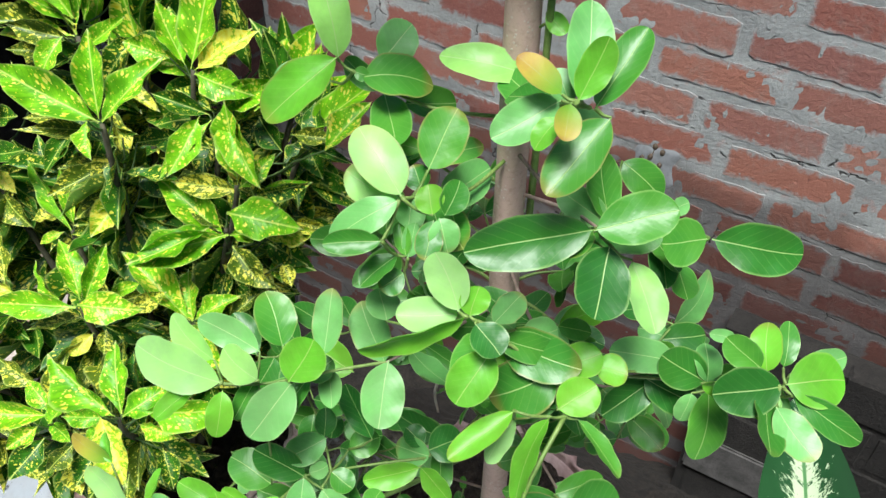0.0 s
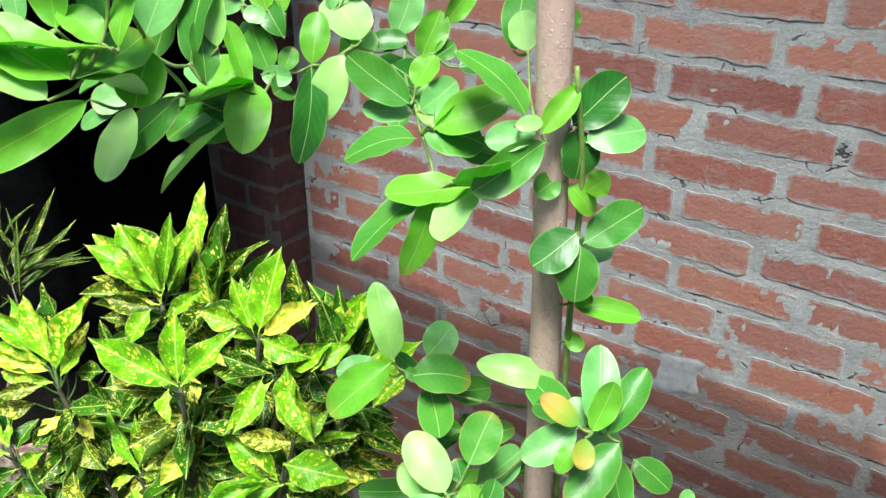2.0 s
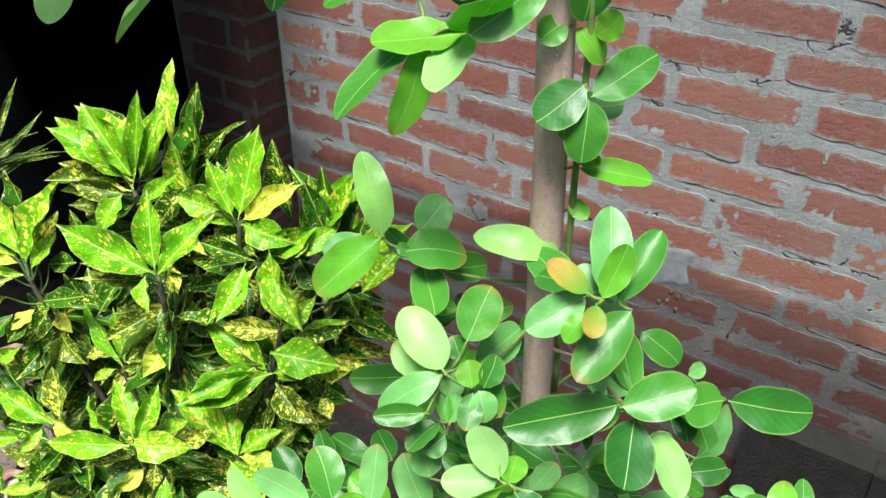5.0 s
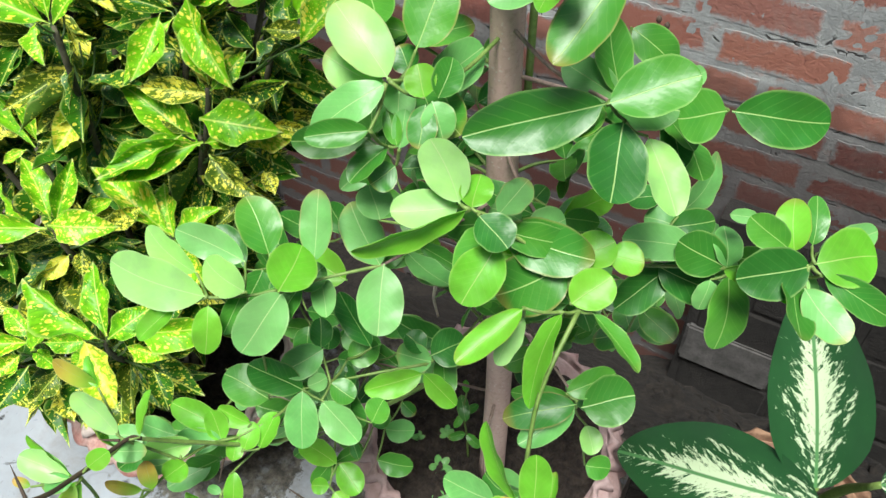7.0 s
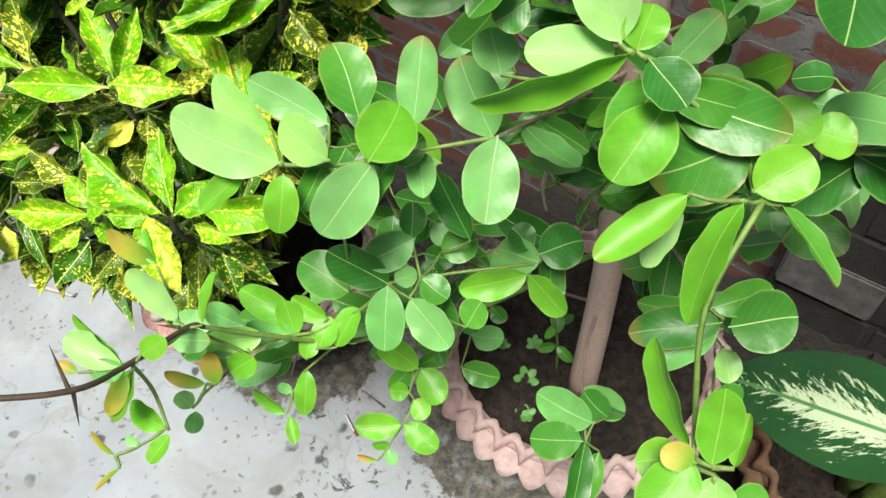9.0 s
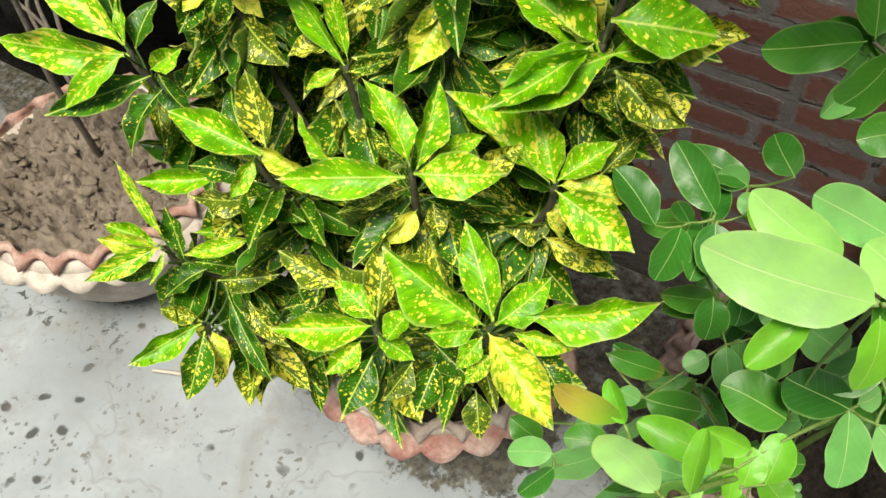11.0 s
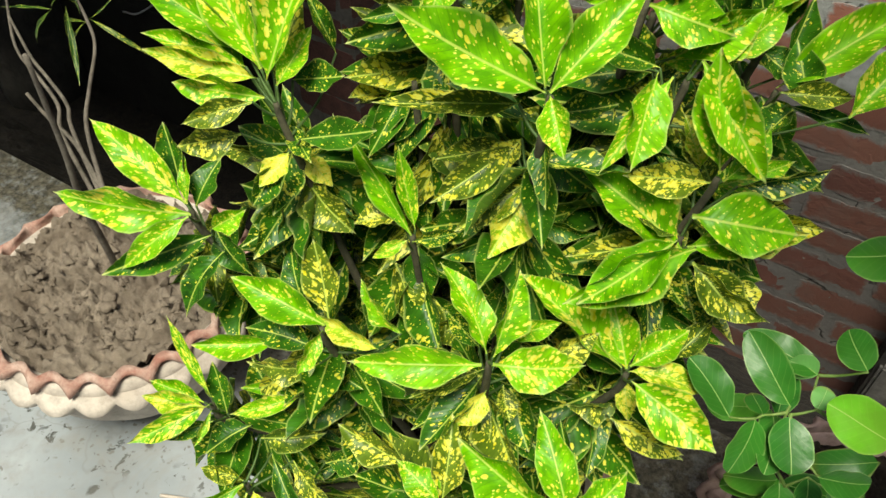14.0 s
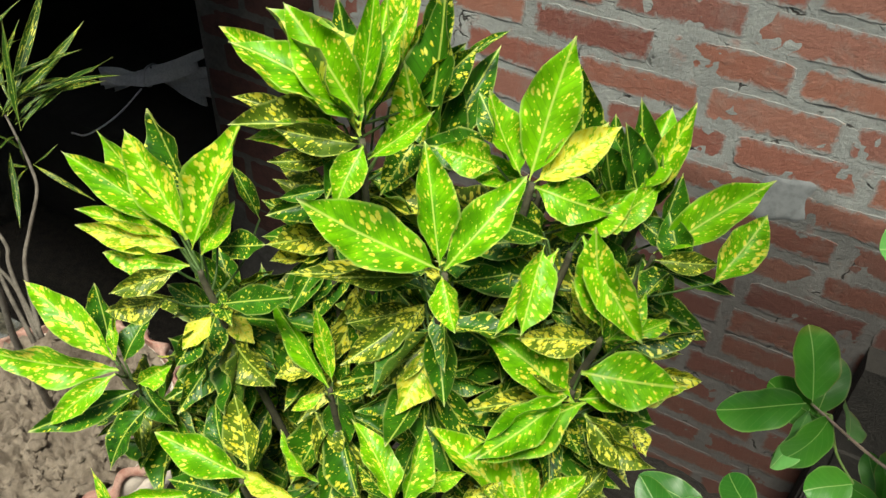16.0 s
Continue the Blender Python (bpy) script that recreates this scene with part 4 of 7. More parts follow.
frond(BRIGHT, (-0.248, -0.907, 0.604), (-0.236, -0.871, 0.657), 0.45)
frond(DEEP, (-0.224, -0.896, 0.571), (-0.220, -0.870, 0.612), 0.34)
frond(BRIGHT, (-0.275, -0.971, 0.600), (-0.269, -1.019, 0.568), 0.43)
frond(DEEP, (-0.300, -0.919, 0.575), (-0.307, -0.953, 0.557), 0.62)
frond(DEEP, (-0.280, -0.904, 0.564), (-0.270, -0.931, 0.543), 0.62)
rosette((-0.221, -0.910, 0.571))
frond(BRIGHT, (-0.222, -0.909, 0.572), (-0.167, -0.863, 0.620), 0.33)
frond(GOLDEN, (-0.217, -0.927, 0.582), (-0.180, -0.916, 0.586), 0.39)
frond(DEEP, (-0.212, -0.920, 0.571), (-0.165, -0.915, 0.567), 0.22)
frond(DEEP, (-0.230, -0.898, 0.557), (-0.203, -0.915, 0.538), 0.62)
frond(DEEP, (-0.233, -0.894, 0.548), (-0.230, -0.925, 0.527), 0.61)
rosette((-0.227, -0.986, 0.559))
frond(BRIGHT, (-0.227, -0.984, 0.561), (-0.249, -0.960, 0.619), 0.40)
frond(GOLDEN, (-0.230, -0.981, 0.550), (-0.273, -1.011, 0.561), 0.39)
frond(YELLOW, (-0.239, -0.972, 0.549), (-0.254, -0.964, 0.575), 0.43)
frond(BRIGHT, (-0.224, -0.986, 0.558), (-0.206, -0.963, 0.583), 0.45)
frond(DEEP, (-0.217, -0.975, 0.549), (-0.176, -0.954, 0.565), 0.31)
frond(DEEP, (-0.234, -0.954, 0.519), (-0.267, -0.959, 0.546), 0.50)
rosette((-0.234, -0.998, 0.521))
frond(BRIGHT, (-0.232, -0.996, 0.536), (-0.175, -0.981, 0.541), 0.60)
frond(BRIGHT, (-0.229, -0.999, 0.516), (-0.192, -0.982, 0.528), 0.47)
frond(GOLDEN, (-0.199, -0.953, 0.515), (-0.166, -0.946, 0.517), 0.43)
frond(BRIGHT, (-0.233, -1.015, 0.533), (-0.264, -1.072, 0.515), 0.39)
frond(GOLDEN, (-0.236, -0.998, 0.521), (-0.266, -1.008, 0.540), 0.53)
frond(DEEP, (-0.240, -0.983, 0.508), (-0.278, -0.993, 0.533), 0.48)
frond(GOLDEN, (-0.223, -1.003, 0.509), (-0.174, -1.013, 0.491), 0.38)
frond(GOLDEN, (-0.238, -0.986, 0.504), (-0.287, -1.033, 0.505), 0.24)
frond(DEEP, (-0.226, -0.988, 0.480), (-0.209, -1.005, 0.464), 0.62)
frond(DEEP, (-0.245, -0.976, 0.472), (-0.241, -1.008, 0.451), 0.62)
frond(DEEP, (-0.219, -0.961, 0.473), (-0.200, -0.974, 0.458), 0.62)
rosette((-0.464, -1.066, 0.565))
frond(BRIGHT, (-0.487, -1.058, 0.585), (-0.550, -1.076, 0.630), 0.27)
frond(BRIGHT, (-0.491, -1.053, 0.577), (-0.543, -1.051, 0.635), 0.25)
frond(BRIGHT, (-0.478, -1.059, 0.579), (-0.523, -1.049, 0.640), 0.35)
frond(DEEP, (-0.495, -1.035, 0.582), (-0.529, -1.021, 0.639), 0.38)
frond(BRIGHT, (-0.473, -1.061, 0.574), (-0.467, -1.014, 0.648), 0.32)
frond(GOLDEN, (-0.481, -1.047, 0.562), (-0.478, -1.018, 0.608), 0.35)
frond(BRIGHT, (-0.467, -1.060, 0.572), (-0.457, -1.037, 0.602), 0.41)
frond(BRIGHT, (-0.486, -1.063, 0.580), (-0.535, -1.090, 0.601), 0.24)
frond(YELLOW, (-0.478, -1.063, 0.575), (-0.529, -1.096, 0.593), 0.30)
frond(BRIGHT, (-0.471, -1.067, 0.567), (-0.512, -1.099, 0.577), 0.41)
frond(GOLDEN, (-0.470, -1.078, 0.571), (-0.495, -1.110, 0.568), 0.39)
frond(GOLDEN, (-0.476, -1.086, 0.551), (-0.500, -1.115, 0.548), 0.53)
frond(BRIGHT, (-0.490, -1.058, 0.571), (-0.532, -1.070, 0.602), 0.36)
frond(DEEP, (-0.445, -1.070, 0.549), (-0.402, -1.050, 0.561), 0.40)
frond(YELLOW, (-0.448, -1.078, 0.544), (-0.451, -1.101, 0.531), 0.57)
frond(DEEP, (-0.452, -1.085, 0.538), (-0.453, -1.110, 0.524), 0.57)
frond(DEEP, (-0.472, -1.041, 0.563), (-0.440, -1.028, 0.570), 0.58)
frond(DEEP, (-0.471, -1.000, 0.559), (-0.495, -0.993, 0.593), 0.27)
frond(GOLDEN, (-0.457, -1.059, 0.507), (-0.417, -1.073, 0.486), 0.62)
frond(YELLOW, (-0.456, -1.057, 0.523), (-0.434, -1.062, 0.514), 0.62)
frond(DEEP, (-0.477, -1.057, 0.490), (-0.462, -1.092, 0.462), 0.62)
frond(DEEP, (-0.465, -1.046, 0.463), (-0.470, -1.088, 0.441), 0.62)
frond(DEEP, (-0.458, -1.021, 0.469), (-0.428, -1.036, 0.450), 0.62)
rosette((-0.520, -1.104, 0.481))
frond(BRIGHT, (-0.524, -1.103, 0.484), (-0.583, -1.112, 0.537), 0.31)
frond(BRIGHT, (-0.519, -1.105, 0.479), (-0.588, -1.159, 0.496), 0.32)
frond(BRIGHT, (-0.507, -1.116, 0.492), (-0.527, -1.163, 0.476), 0.32)
frond(DEEP, (-0.534, -1.096, 0.482), (-0.554, -1.081, 0.524), 0.40)
frond(BRIGHT, (-0.523, -1.103, 0.484), (-0.532, -1.091, 0.512), 0.26)
frond(DEEP, (-0.524, -1.096, 0.476), (-0.521, -1.078, 0.504), 0.62)
frond(BRIGHT, (-0.504, -1.104, 0.472), (-0.487, -1.089, 0.486), 0.62)
frond(DEEP, (-0.503, -1.106, 0.469), (-0.543, -1.164, 0.460), 0.32)
frond(DEEP, (-0.486, -1.113, 0.469), (-0.497, -1.156, 0.449), 0.43)
frond(DEEP, (-0.513, -1.094, 0.457), (-0.484, -1.107, 0.440), 0.54)
rosette((-0.385, -1.046, 0.480))
frond(BRIGHT, (-0.386, -1.046, 0.480), (-0.432, -1.040, 0.536), 0.22)
frond(BRIGHT, (-0.385, -1.043, 0.483), (-0.408, -1.026, 0.530), 0.24)
frond(GOLDEN, (-0.396, -1.043, 0.489), (-0.418, -1.062, 0.492), 0.62)
frond(BRIGHT, (-0.383, -1.055, 0.485), (-0.396, -1.075, 0.480), 0.39)
frond(DEEP, (-0.384, -1.048, 0.477), (-0.357, -1.033, 0.488), 0.33)
frond(DEEP, (-0.392, -1.030, 0.454), (-0.372, -1.055, 0.431), 0.61)
frond(GOLDEN, (-0.402, -1.045, 0.445), (-0.366, -1.065, 0.421), 0.50)
rosette((-0.296, -1.105, 0.481))
frond(BRIGHT, (-0.299, -1.108, 0.480), (-0.353, -1.154, 0.491), 0.33)
frond(BRIGHT, (-0.299, -1.103, 0.484), (-0.329, -1.084, 0.525), 0.38)
frond(BRIGHT, (-0.295, -1.102, 0.483), (-0.298, -1.069, 0.521), 0.36)
frond(BRIGHT, (-0.291, -1.110, 0.489), (-0.246, -1.094, 0.495), 0.56)
frond(DEEP, (-0.309, -1.092, 0.470), (-0.333, -1.092, 0.488), 0.43)
frond(GOLDEN, (-0.273, -1.077, 0.466), (-0.253, -1.055, 0.482), 0.50)
frond(BRIGHT, (-0.297, -1.080, 0.473), (-0.273, -1.061, 0.485), 0.38)
frond(GOLDEN, (-0.302, -1.099, 0.462), (-0.329, -1.138, 0.460), 0.30)
frond(DEEP, (-0.307, -1.099, 0.451), (-0.329, -1.118, 0.455), 0.48)
frond(YELLOW, (-0.298, -1.101, 0.446), (-0.302, -1.128, 0.438), 0.53)
frond(GOLDEN, (-0.291, -1.094, 0.448), (-0.279, -1.110, 0.438), 0.62)
frond(DEEP, (-0.290, -1.082, 0.431), (-0.264, -1.107, 0.414), 0.58)
rosette((-0.232, -1.052, 0.453))
frond(BRIGHT, (-0.236, -1.051, 0.455), (-0.303, -1.055, 0.502), 0.33)
frond(BRIGHT, (-0.233, -1.050, 0.455), (-0.256, -1.033, 0.488), 0.54)
frond(BRIGHT, (-0.232, -1.048, 0.456), (-0.210, -1.021, 0.477), 0.48)
frond(GOLDEN, (-0.214, -1.027, 0.450), (-0.201, -1.002, 0.472), 0.43)
frond(YELLOW, (-0.231, -1.050, 0.454), (-0.185, -1.036, 0.459), 0.36)
frond(BRIGHT, (-0.226, -1.065, 0.467), (-0.171, -1.074, 0.455), 0.52)
frond(DEEP, (-0.236, -1.041, 0.436), (-0.269, -1.046, 0.457), 0.52)
frond(YELLOW, (-0.234, -1.043, 0.434), (-0.221, -1.061, 0.424), 0.54)
frond(GOLDEN, (-0.232, -1.063, 0.420), (-0.184, -1.063, 0.414), 0.36)
frond(GOLDEN, (-0.232, -1.048, 0.417), (-0.256, -1.072, 0.420), 0.49)
frond(DEEP, (-0.249, -1.039, 0.392), (-0.234, -1.060, 0.379), 0.62)
rosette((-0.225, -1.142, 0.427))
frond(BRIGHT, (-0.228, -1.142, 0.428), (-0.289, -1.152, 0.465), 0.43)
frond(BRIGHT, (-0.225, -1.138, 0.429), (-0.255, -1.116, 0.472), 0.39)
frond(DEEP, (-0.232, -1.114, 0.423), (-0.251, -1.100, 0.451), 0.34)
frond(BRIGHT, (-0.223, -1.139, 0.428), (-0.203, -1.112, 0.449), 0.56)
frond(BRIGHT, (-0.212, -1.128, 0.431), (-0.143, -1.098, 0.446), 0.35)
frond(BRIGHT, (-0.227, -1.150, 0.435), (-0.251, -1.169, 0.441), 0.51)
frond(BRIGHT, (-0.224, -1.152, 0.433), (-0.227, -1.173, 0.426), 0.58)
frond(YELLOW, (-0.217, -1.158, 0.451), (-0.165, -1.180, 0.433), 0.44)
frond(BRIGHT, (-0.215, -1.132, 0.417), (-0.180, -1.125, 0.418), 0.38)
frond(DEEP, (-0.196, -1.130, 0.398), (-0.170, -1.146, 0.386), 0.55)
frond(BRIGHT, (-0.219, -1.151, 0.418), (-0.224, -1.173, 0.412), 0.50)
rosette((-0.292, -1.163, 0.401))
frond(BRIGHT, (-0.294, -1.162, 0.403), (-0.339, -1.201, 0.412), 0.38)
frond(BRIGHT, (-0.294, -1.159, 0.405), (-0.320, -1.158, 0.426), 0.59)
frond(GOLDEN, (-0.294, -1.157, 0.406), (-0.305, -1.127, 0.445), 0.40)
frond(GOLDEN, (-0.328, -1.147, 0.402), (-0.367, -1.159, 0.422), 0.43)
frond(BRIGHT, (-0.276, -1.172, 0.414), (-0.270, -1.154, 0.431), 0.62)
frond(BRIGHT, (-0.290, -1.165, 0.399), (-0.261, -1.166, 0.395), 0.48)
frond(BRIGHT, (-0.297, -1.172, 0.397), (-0.303, -1.199, 0.390), 0.62)
frond(DEEP, (-0.287, -1.175, 0.392), (-0.285, -1.211, 0.377), 0.62)
frond(GOLDEN, (-0.265, -1.165, 0.389), (-0.266, -1.192, 0.380), 0.62)
frond(DEEP, (-0.258, -1.150, 0.371), (-0.256, -1.181, 0.359), 0.62)
frond(GOLDEN, (-0.233, -1.145, 0.351), (-0.217, -1.168, 0.338), 0.62)
frond(DEEP, (-0.268, -1.138, 0.370), (-0.239, -1.146, 0.362), 0.62)
frond(GOLDEN, (-0.280, -1.164, 0.358), (-0.252, -1.179, 0.346), 0.62)
rosette((-0.405, -1.119, 0.452))
frond(BRIGHT, (-0.404, -1.117, 0.453), (-0.459, -1.135, 0.482), 0.38)
frond(GOLDEN, (-0.408, -1.109, 0.448), (-0.430, -1.084, 0.488), 0.46)
frond(DEEP, (-0.436, -1.101, 0.439), (-0.457, -1.090, 0.465), 0.51)
frond(BRIGHT, (-0.395, -1.129, 0.467), (-0.396, -1.158, 0.456), 0.40)
frond(DEEP, (-0.412, -1.121, 0.428), (-0.451, -1.137, 0.446), 0.45)
frond(YELLOW, (-0.373, -1.105, 0.436), (-0.414, -1.117, 0.458), 0.29)
frond(BRIGHT, (-0.369, -1.086, 0.434), (-0.403, -1.090, 0.458), 0.38)
frond(BRIGHT, (-0.435, -1.132, 0.430), (-0.473, -1.167, 0.437), 0.33)
frond(GOLDEN, (-0.401, -1.130, 0.430), (-0.429, -1.163, 0.432), 0.47)
frond(DEEP, (-0.403, -1.120, 0.412), (-0.377, -1.122, 0.408), 0.62)
frond(GOLDEN, (-0.392, -1.111, 0.414), (-0.393, -1.134, 0.406), 0.62)
frond(DEEP, (-0.406, -1.118, 0.402), (-0.428, -1.147, 0.402), 0.55)
rosette((-0.474, -1.167, 0.371))
frond(BRIGHT, (-0.476, -1.164, 0.374), (-0.518, -1.148, 0.420), 0.14)
frond(BRIGHT, (-0.470, -1.171, 0.379), (-0.498, -1.219, 0.375), 0.30)
frond(BRIGHT, (-0.479, -1.169, 0.372), (-0.512, -1.181, 0.389), 0.38)
frond(YELLOW, (-0.476, -1.170, 0.370), (-0.511, -1.192, 0.382), 0.40)
frond(BRIGHT, (-0.467, -1.173, 0.377), (-0.462, -1.196, 0.367), 0.23)
frond(DEEP, (-0.468, -1.174, 0.364), (-0.491, -1.205, 0.363), 0.34)
frond(BRIGHT, (-0.428, -1.128, 0.366), (-0.460, -1.165, 0.368), 0.28)
frond(BRIGHT, (-0.436, -1.122, 0.360), (-0.468, -1.146, 0.369), 0.24)
frond(DEEP, (-0.472, -1.159, 0.350), (-0.492, -1.143, 0.381), 0.43)
frond(DEEP, (-0.454, -1.156, 0.345), (-0.473, -1.187, 0.342), 0.62)
frond(DEEP, (-0.443, -1.126, 0.322), (-0.407, -1.104, 0.335), 0.55)
frond(DEEP, (-0.457, -1.127, 0.327), (-0.484, -1.116, 0.358), 0.58)
rosette((-0.440, -1.184, 0.320))
frond(BRIGHT, (-0.437, -1.188, 0.328), (-0.463, -1.239, 0.322), 0.34)
frond(DEEP, (-0.432, -1.191, 0.325), (-0.417, -1.235, 0.304), 0.46)
frond(YELLOW, (-0.433, -1.185, 0.316), (-0.411, -1.200, 0.305), 0.61)
frond(GOLDEN, (-0.442, -1.184, 0.321), (-0.469, -1.194, 0.334), 0.44)
frond(DEEP, (-0.433, -1.161, 0.333), (-0.376, -1.196, 0.306), 0.21)
frond(GOLDEN, (-0.418, -1.156, 0.330), (-0.380, -1.172, 0.316), 0.40)
frond(GOLDEN, (-0.444, -1.158, 0.340), (-0.404, -1.138, 0.348), 0.42)
frond(DEEP, (-0.459, -1.175, 0.308), (-0.481, -1.180, 0.321), 0.62)
frond(DEEP, (-0.413, -1.132, 0.293), (-0.385, -1.113, 0.305), 0.62)
rosette((-0.405, -0.978, 0.643))
frond(BRIGHT, (-0.398, -0.931, 0.667), (-0.406, -0.916, 0.741), 0.27)
frond(DEEP, (-0.390, -0.920, 0.654), (-0.387, -0.899, 0.719), 0.30)
frond(DEEP, (-0.373, -0.903, 0.662), (-0.348, -0.883, 0.685), 0.17)
frond(DEEP, (-0.391, -0.929, 0.638), (-0.359, -0.901, 0.675), 0.43)
frond(BRIGHT, (-0.398, -0.982, 0.649), (-0.448, -1.009, 0.710), 0.40)
frond(BRIGHT, (-0.399, -0.980, 0.654), (-0.437, -0.993, 0.717), 0.46)
frond(DEEP, (-0.428, -0.957, 0.659), (-0.454, -0.966, 0.704), 0.62)
frond(BRIGHT, (-0.404, -0.974, 0.649), (-0.403, -0.951, 0.725), 0.21)
frond(BRIGHT, (-0.400, -0.970, 0.649), (-0.391, -0.947, 0.711), 0.28)
frond(GOLDEN, (-0.410, -0.981, 0.644), (-0.457, -1.029, 0.655), 0.33)
rosette((-0.291, -0.946, 0.618))
frond(DEEP, (-0.275, -0.909, 0.615), (-0.295, -0.903, 0.687), 0.34)
frond(YELLOW, (-0.286, -0.944, 0.615), (-0.269, -0.920, 0.662), 0.27)
frond(DEEP, (-0.324, -0.935, 0.631), (-0.338, -0.936, 0.663), 0.55)
frond(DEEP, (-0.327, -0.940, 0.626), (-0.359, -0.967, 0.642), 0.62)
frond(BRIGHT, (-0.317, -0.956, 0.633), (-0.344, -0.979, 0.648), 0.62)
frond(DEEP, (-0.302, -0.937, 0.601), (-0.325, -0.968, 0.597), 0.62)
frond(BRIGHT, (-0.274, -0.947, 0.596), (-0.239, -0.920, 0.624), 0.48)
frond(GOLDEN, (-0.287, -0.936, 0.607), (-0.281, -0.922, 0.641), 0.44)
rosette((-0.235, -0.900, 0.599))
frond(DEEP, (-0.237, -0.902, 0.599), (-0.263, -0.905, 0.655), 0.38)
frond(DEEP, (-0.240, -0.894, 0.593), (-0.256, -0.885, 0.664), 0.29)
frond(BRIGHT, (-0.237, -0.902, 0.599), (-0.226, -0.875, 0.665), 0.27)
frond(DEEP, (-0.251, -0.895, 0.582), (-0.275, -0.899, 0.631), 0.54)
frond(DEEP, (-0.238, -0.884, 0.583), (-0.229, -0.865, 0.630), 0.44)
frond(DEEP, (-0.241, -0.898, 0.587), (-0.214, -0.896, 0.573), 0.62)
rosette((-0.261, -0.963, 0.595))
frond(BRIGHT, (-0.268, -0.965, 0.596), (-0.278, -1.023, 0.571), 0.24)
frond(DEEP, (-0.278, -0.958, 0.594), (-0.319, -0.981, 0.613), 0.35)
frond(DEEP, (-0.284, -0.949, 0.591), (-0.313, -0.959, 0.610), 0.51)
frond(BRIGHT, (-0.256, -0.961, 0.608), (-0.202, -0.991, 0.572), 0.35)
frond(BRIGHT, (-0.263, -0.944, 0.598), (-0.241, -0.920, 0.620), 0.57)
frond(DEEP, (-0.285, -0.945, 0.581), (-0.323, -0.981, 0.587), 0.44)
frond(DEEP, (-0.234, -0.924, 0.557), (-0.260, -0.924, 0.583), 0.62)
frond(DEEP, (-0.208, -0.914, 0.566), (-0.220, -0.941, 0.558), 0.62)
frond(DEEP, (-0.203, -0.909, 0.568), (-0.219, -0.898, 0.599), 0.62)
frond(BRIGHT, (-0.180, -0.929, 0.581), (-0.163, -0.895, 0.619), 0.46)
rosette((-0.236, -0.996, 0.509))
frond(BRIGHT, (-0.231, -1.003, 0.515), (-0.289, -1.015, 0.562), 0.40)
frond(BRIGHT, (-0.224, -1.005, 0.523), (-0.271, -1.073, 0.516), 0.33)
frond(GOLDEN, (-0.223, -1.003, 0.510), (-0.182, -1.014, 0.492), 0.55)
frond(YELLOW, (-0.214, -0.974, 0.503), (-0.176, -0.949, 0.518), 0.41)
frond(GOLDEN, (-0.200, -0.973, 0.481), (-0.182, -0.982, 0.470), 0.62)
frond(DEEP, (-0.231, -0.959, 0.482), (-0.190, -0.957, 0.473), 0.62)
frond(DEEP, (-0.238, -0.962, 0.468), (-0.184, -0.951, 0.465), 0.54)
frond(BRIGHT, (-0.231, -0.965, 0.534), (-0.192, -0.940, 0.551), 0.32)
frond(GOLDEN, (-0.231, -0.965, 0.534), (-0.256, -0.960, 0.567), 0.62)
frond(DEEP, (-0.246, -0.939, 0.494), (-0.217, -0.927, 0.498), 0.62)
frond(DEEP, (-0.265, -0.988, 0.474), (-0.272, -1.019, 0.462), 0.62)
rosette((-0.409, -1.004, 0.563))
frond(DEEP, (-0.418, -0.991, 0.550), (-0.456, -1.012, 0.566), 0.44)
frond(GOLDEN, (-0.417, -0.994, 0.547), (-0.446, -1.022, 0.549), 0.47)
frond(DEEP, (-0.426, -0.987, 0.558), (-0.465, -1.001, 0.581), 0.38)
frond(GOLDEN, (-0.425, -0.981, 0.564), (-0.462, -0.986, 0.593), 0.31)
frond(DEEP, (-0.412, -0.994, 0.545), (-0.434, -1.033, 0.534), 0.44)
frond(DEEP, (-0.420, -0.989, 0.553), (-0.422, -1.039, 0.525), 0.32)
rosette((-0.369, -1.099, 0.209))
frond(DEEP, (-0.369, -1.099, 0.209), (-0.307, -1.133, 0.180), 0.41)
frond(GOLDEN, (-0.364, -1.085, 0.216), (-0.292, -1.104, 0.193), 0.43)
frond(DEEP, (-0.367, -1.074, 0.200), (-0.288, -1.074, 0.187), 0.40)
frond(GOLDEN, (-0.367, -1.092, 0.212), (-0.354, -1.138, 0.191), 0.54)
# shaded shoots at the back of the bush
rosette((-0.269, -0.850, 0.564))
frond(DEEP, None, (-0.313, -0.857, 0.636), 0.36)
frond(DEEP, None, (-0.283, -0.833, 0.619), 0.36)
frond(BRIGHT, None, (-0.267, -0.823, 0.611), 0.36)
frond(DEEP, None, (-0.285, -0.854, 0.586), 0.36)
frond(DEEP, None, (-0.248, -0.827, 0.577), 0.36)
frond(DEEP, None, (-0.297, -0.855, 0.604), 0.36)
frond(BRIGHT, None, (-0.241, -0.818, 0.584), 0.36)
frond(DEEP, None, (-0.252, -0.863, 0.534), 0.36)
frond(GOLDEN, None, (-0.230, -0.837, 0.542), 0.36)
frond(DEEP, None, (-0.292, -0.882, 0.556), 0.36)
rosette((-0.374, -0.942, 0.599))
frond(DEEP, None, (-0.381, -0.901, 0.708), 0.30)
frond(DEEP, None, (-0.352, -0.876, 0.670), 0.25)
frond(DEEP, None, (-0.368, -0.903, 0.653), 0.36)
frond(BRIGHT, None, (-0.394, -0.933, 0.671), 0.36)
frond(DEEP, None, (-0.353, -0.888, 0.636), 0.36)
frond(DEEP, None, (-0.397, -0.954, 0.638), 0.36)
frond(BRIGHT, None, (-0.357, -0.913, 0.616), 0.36)
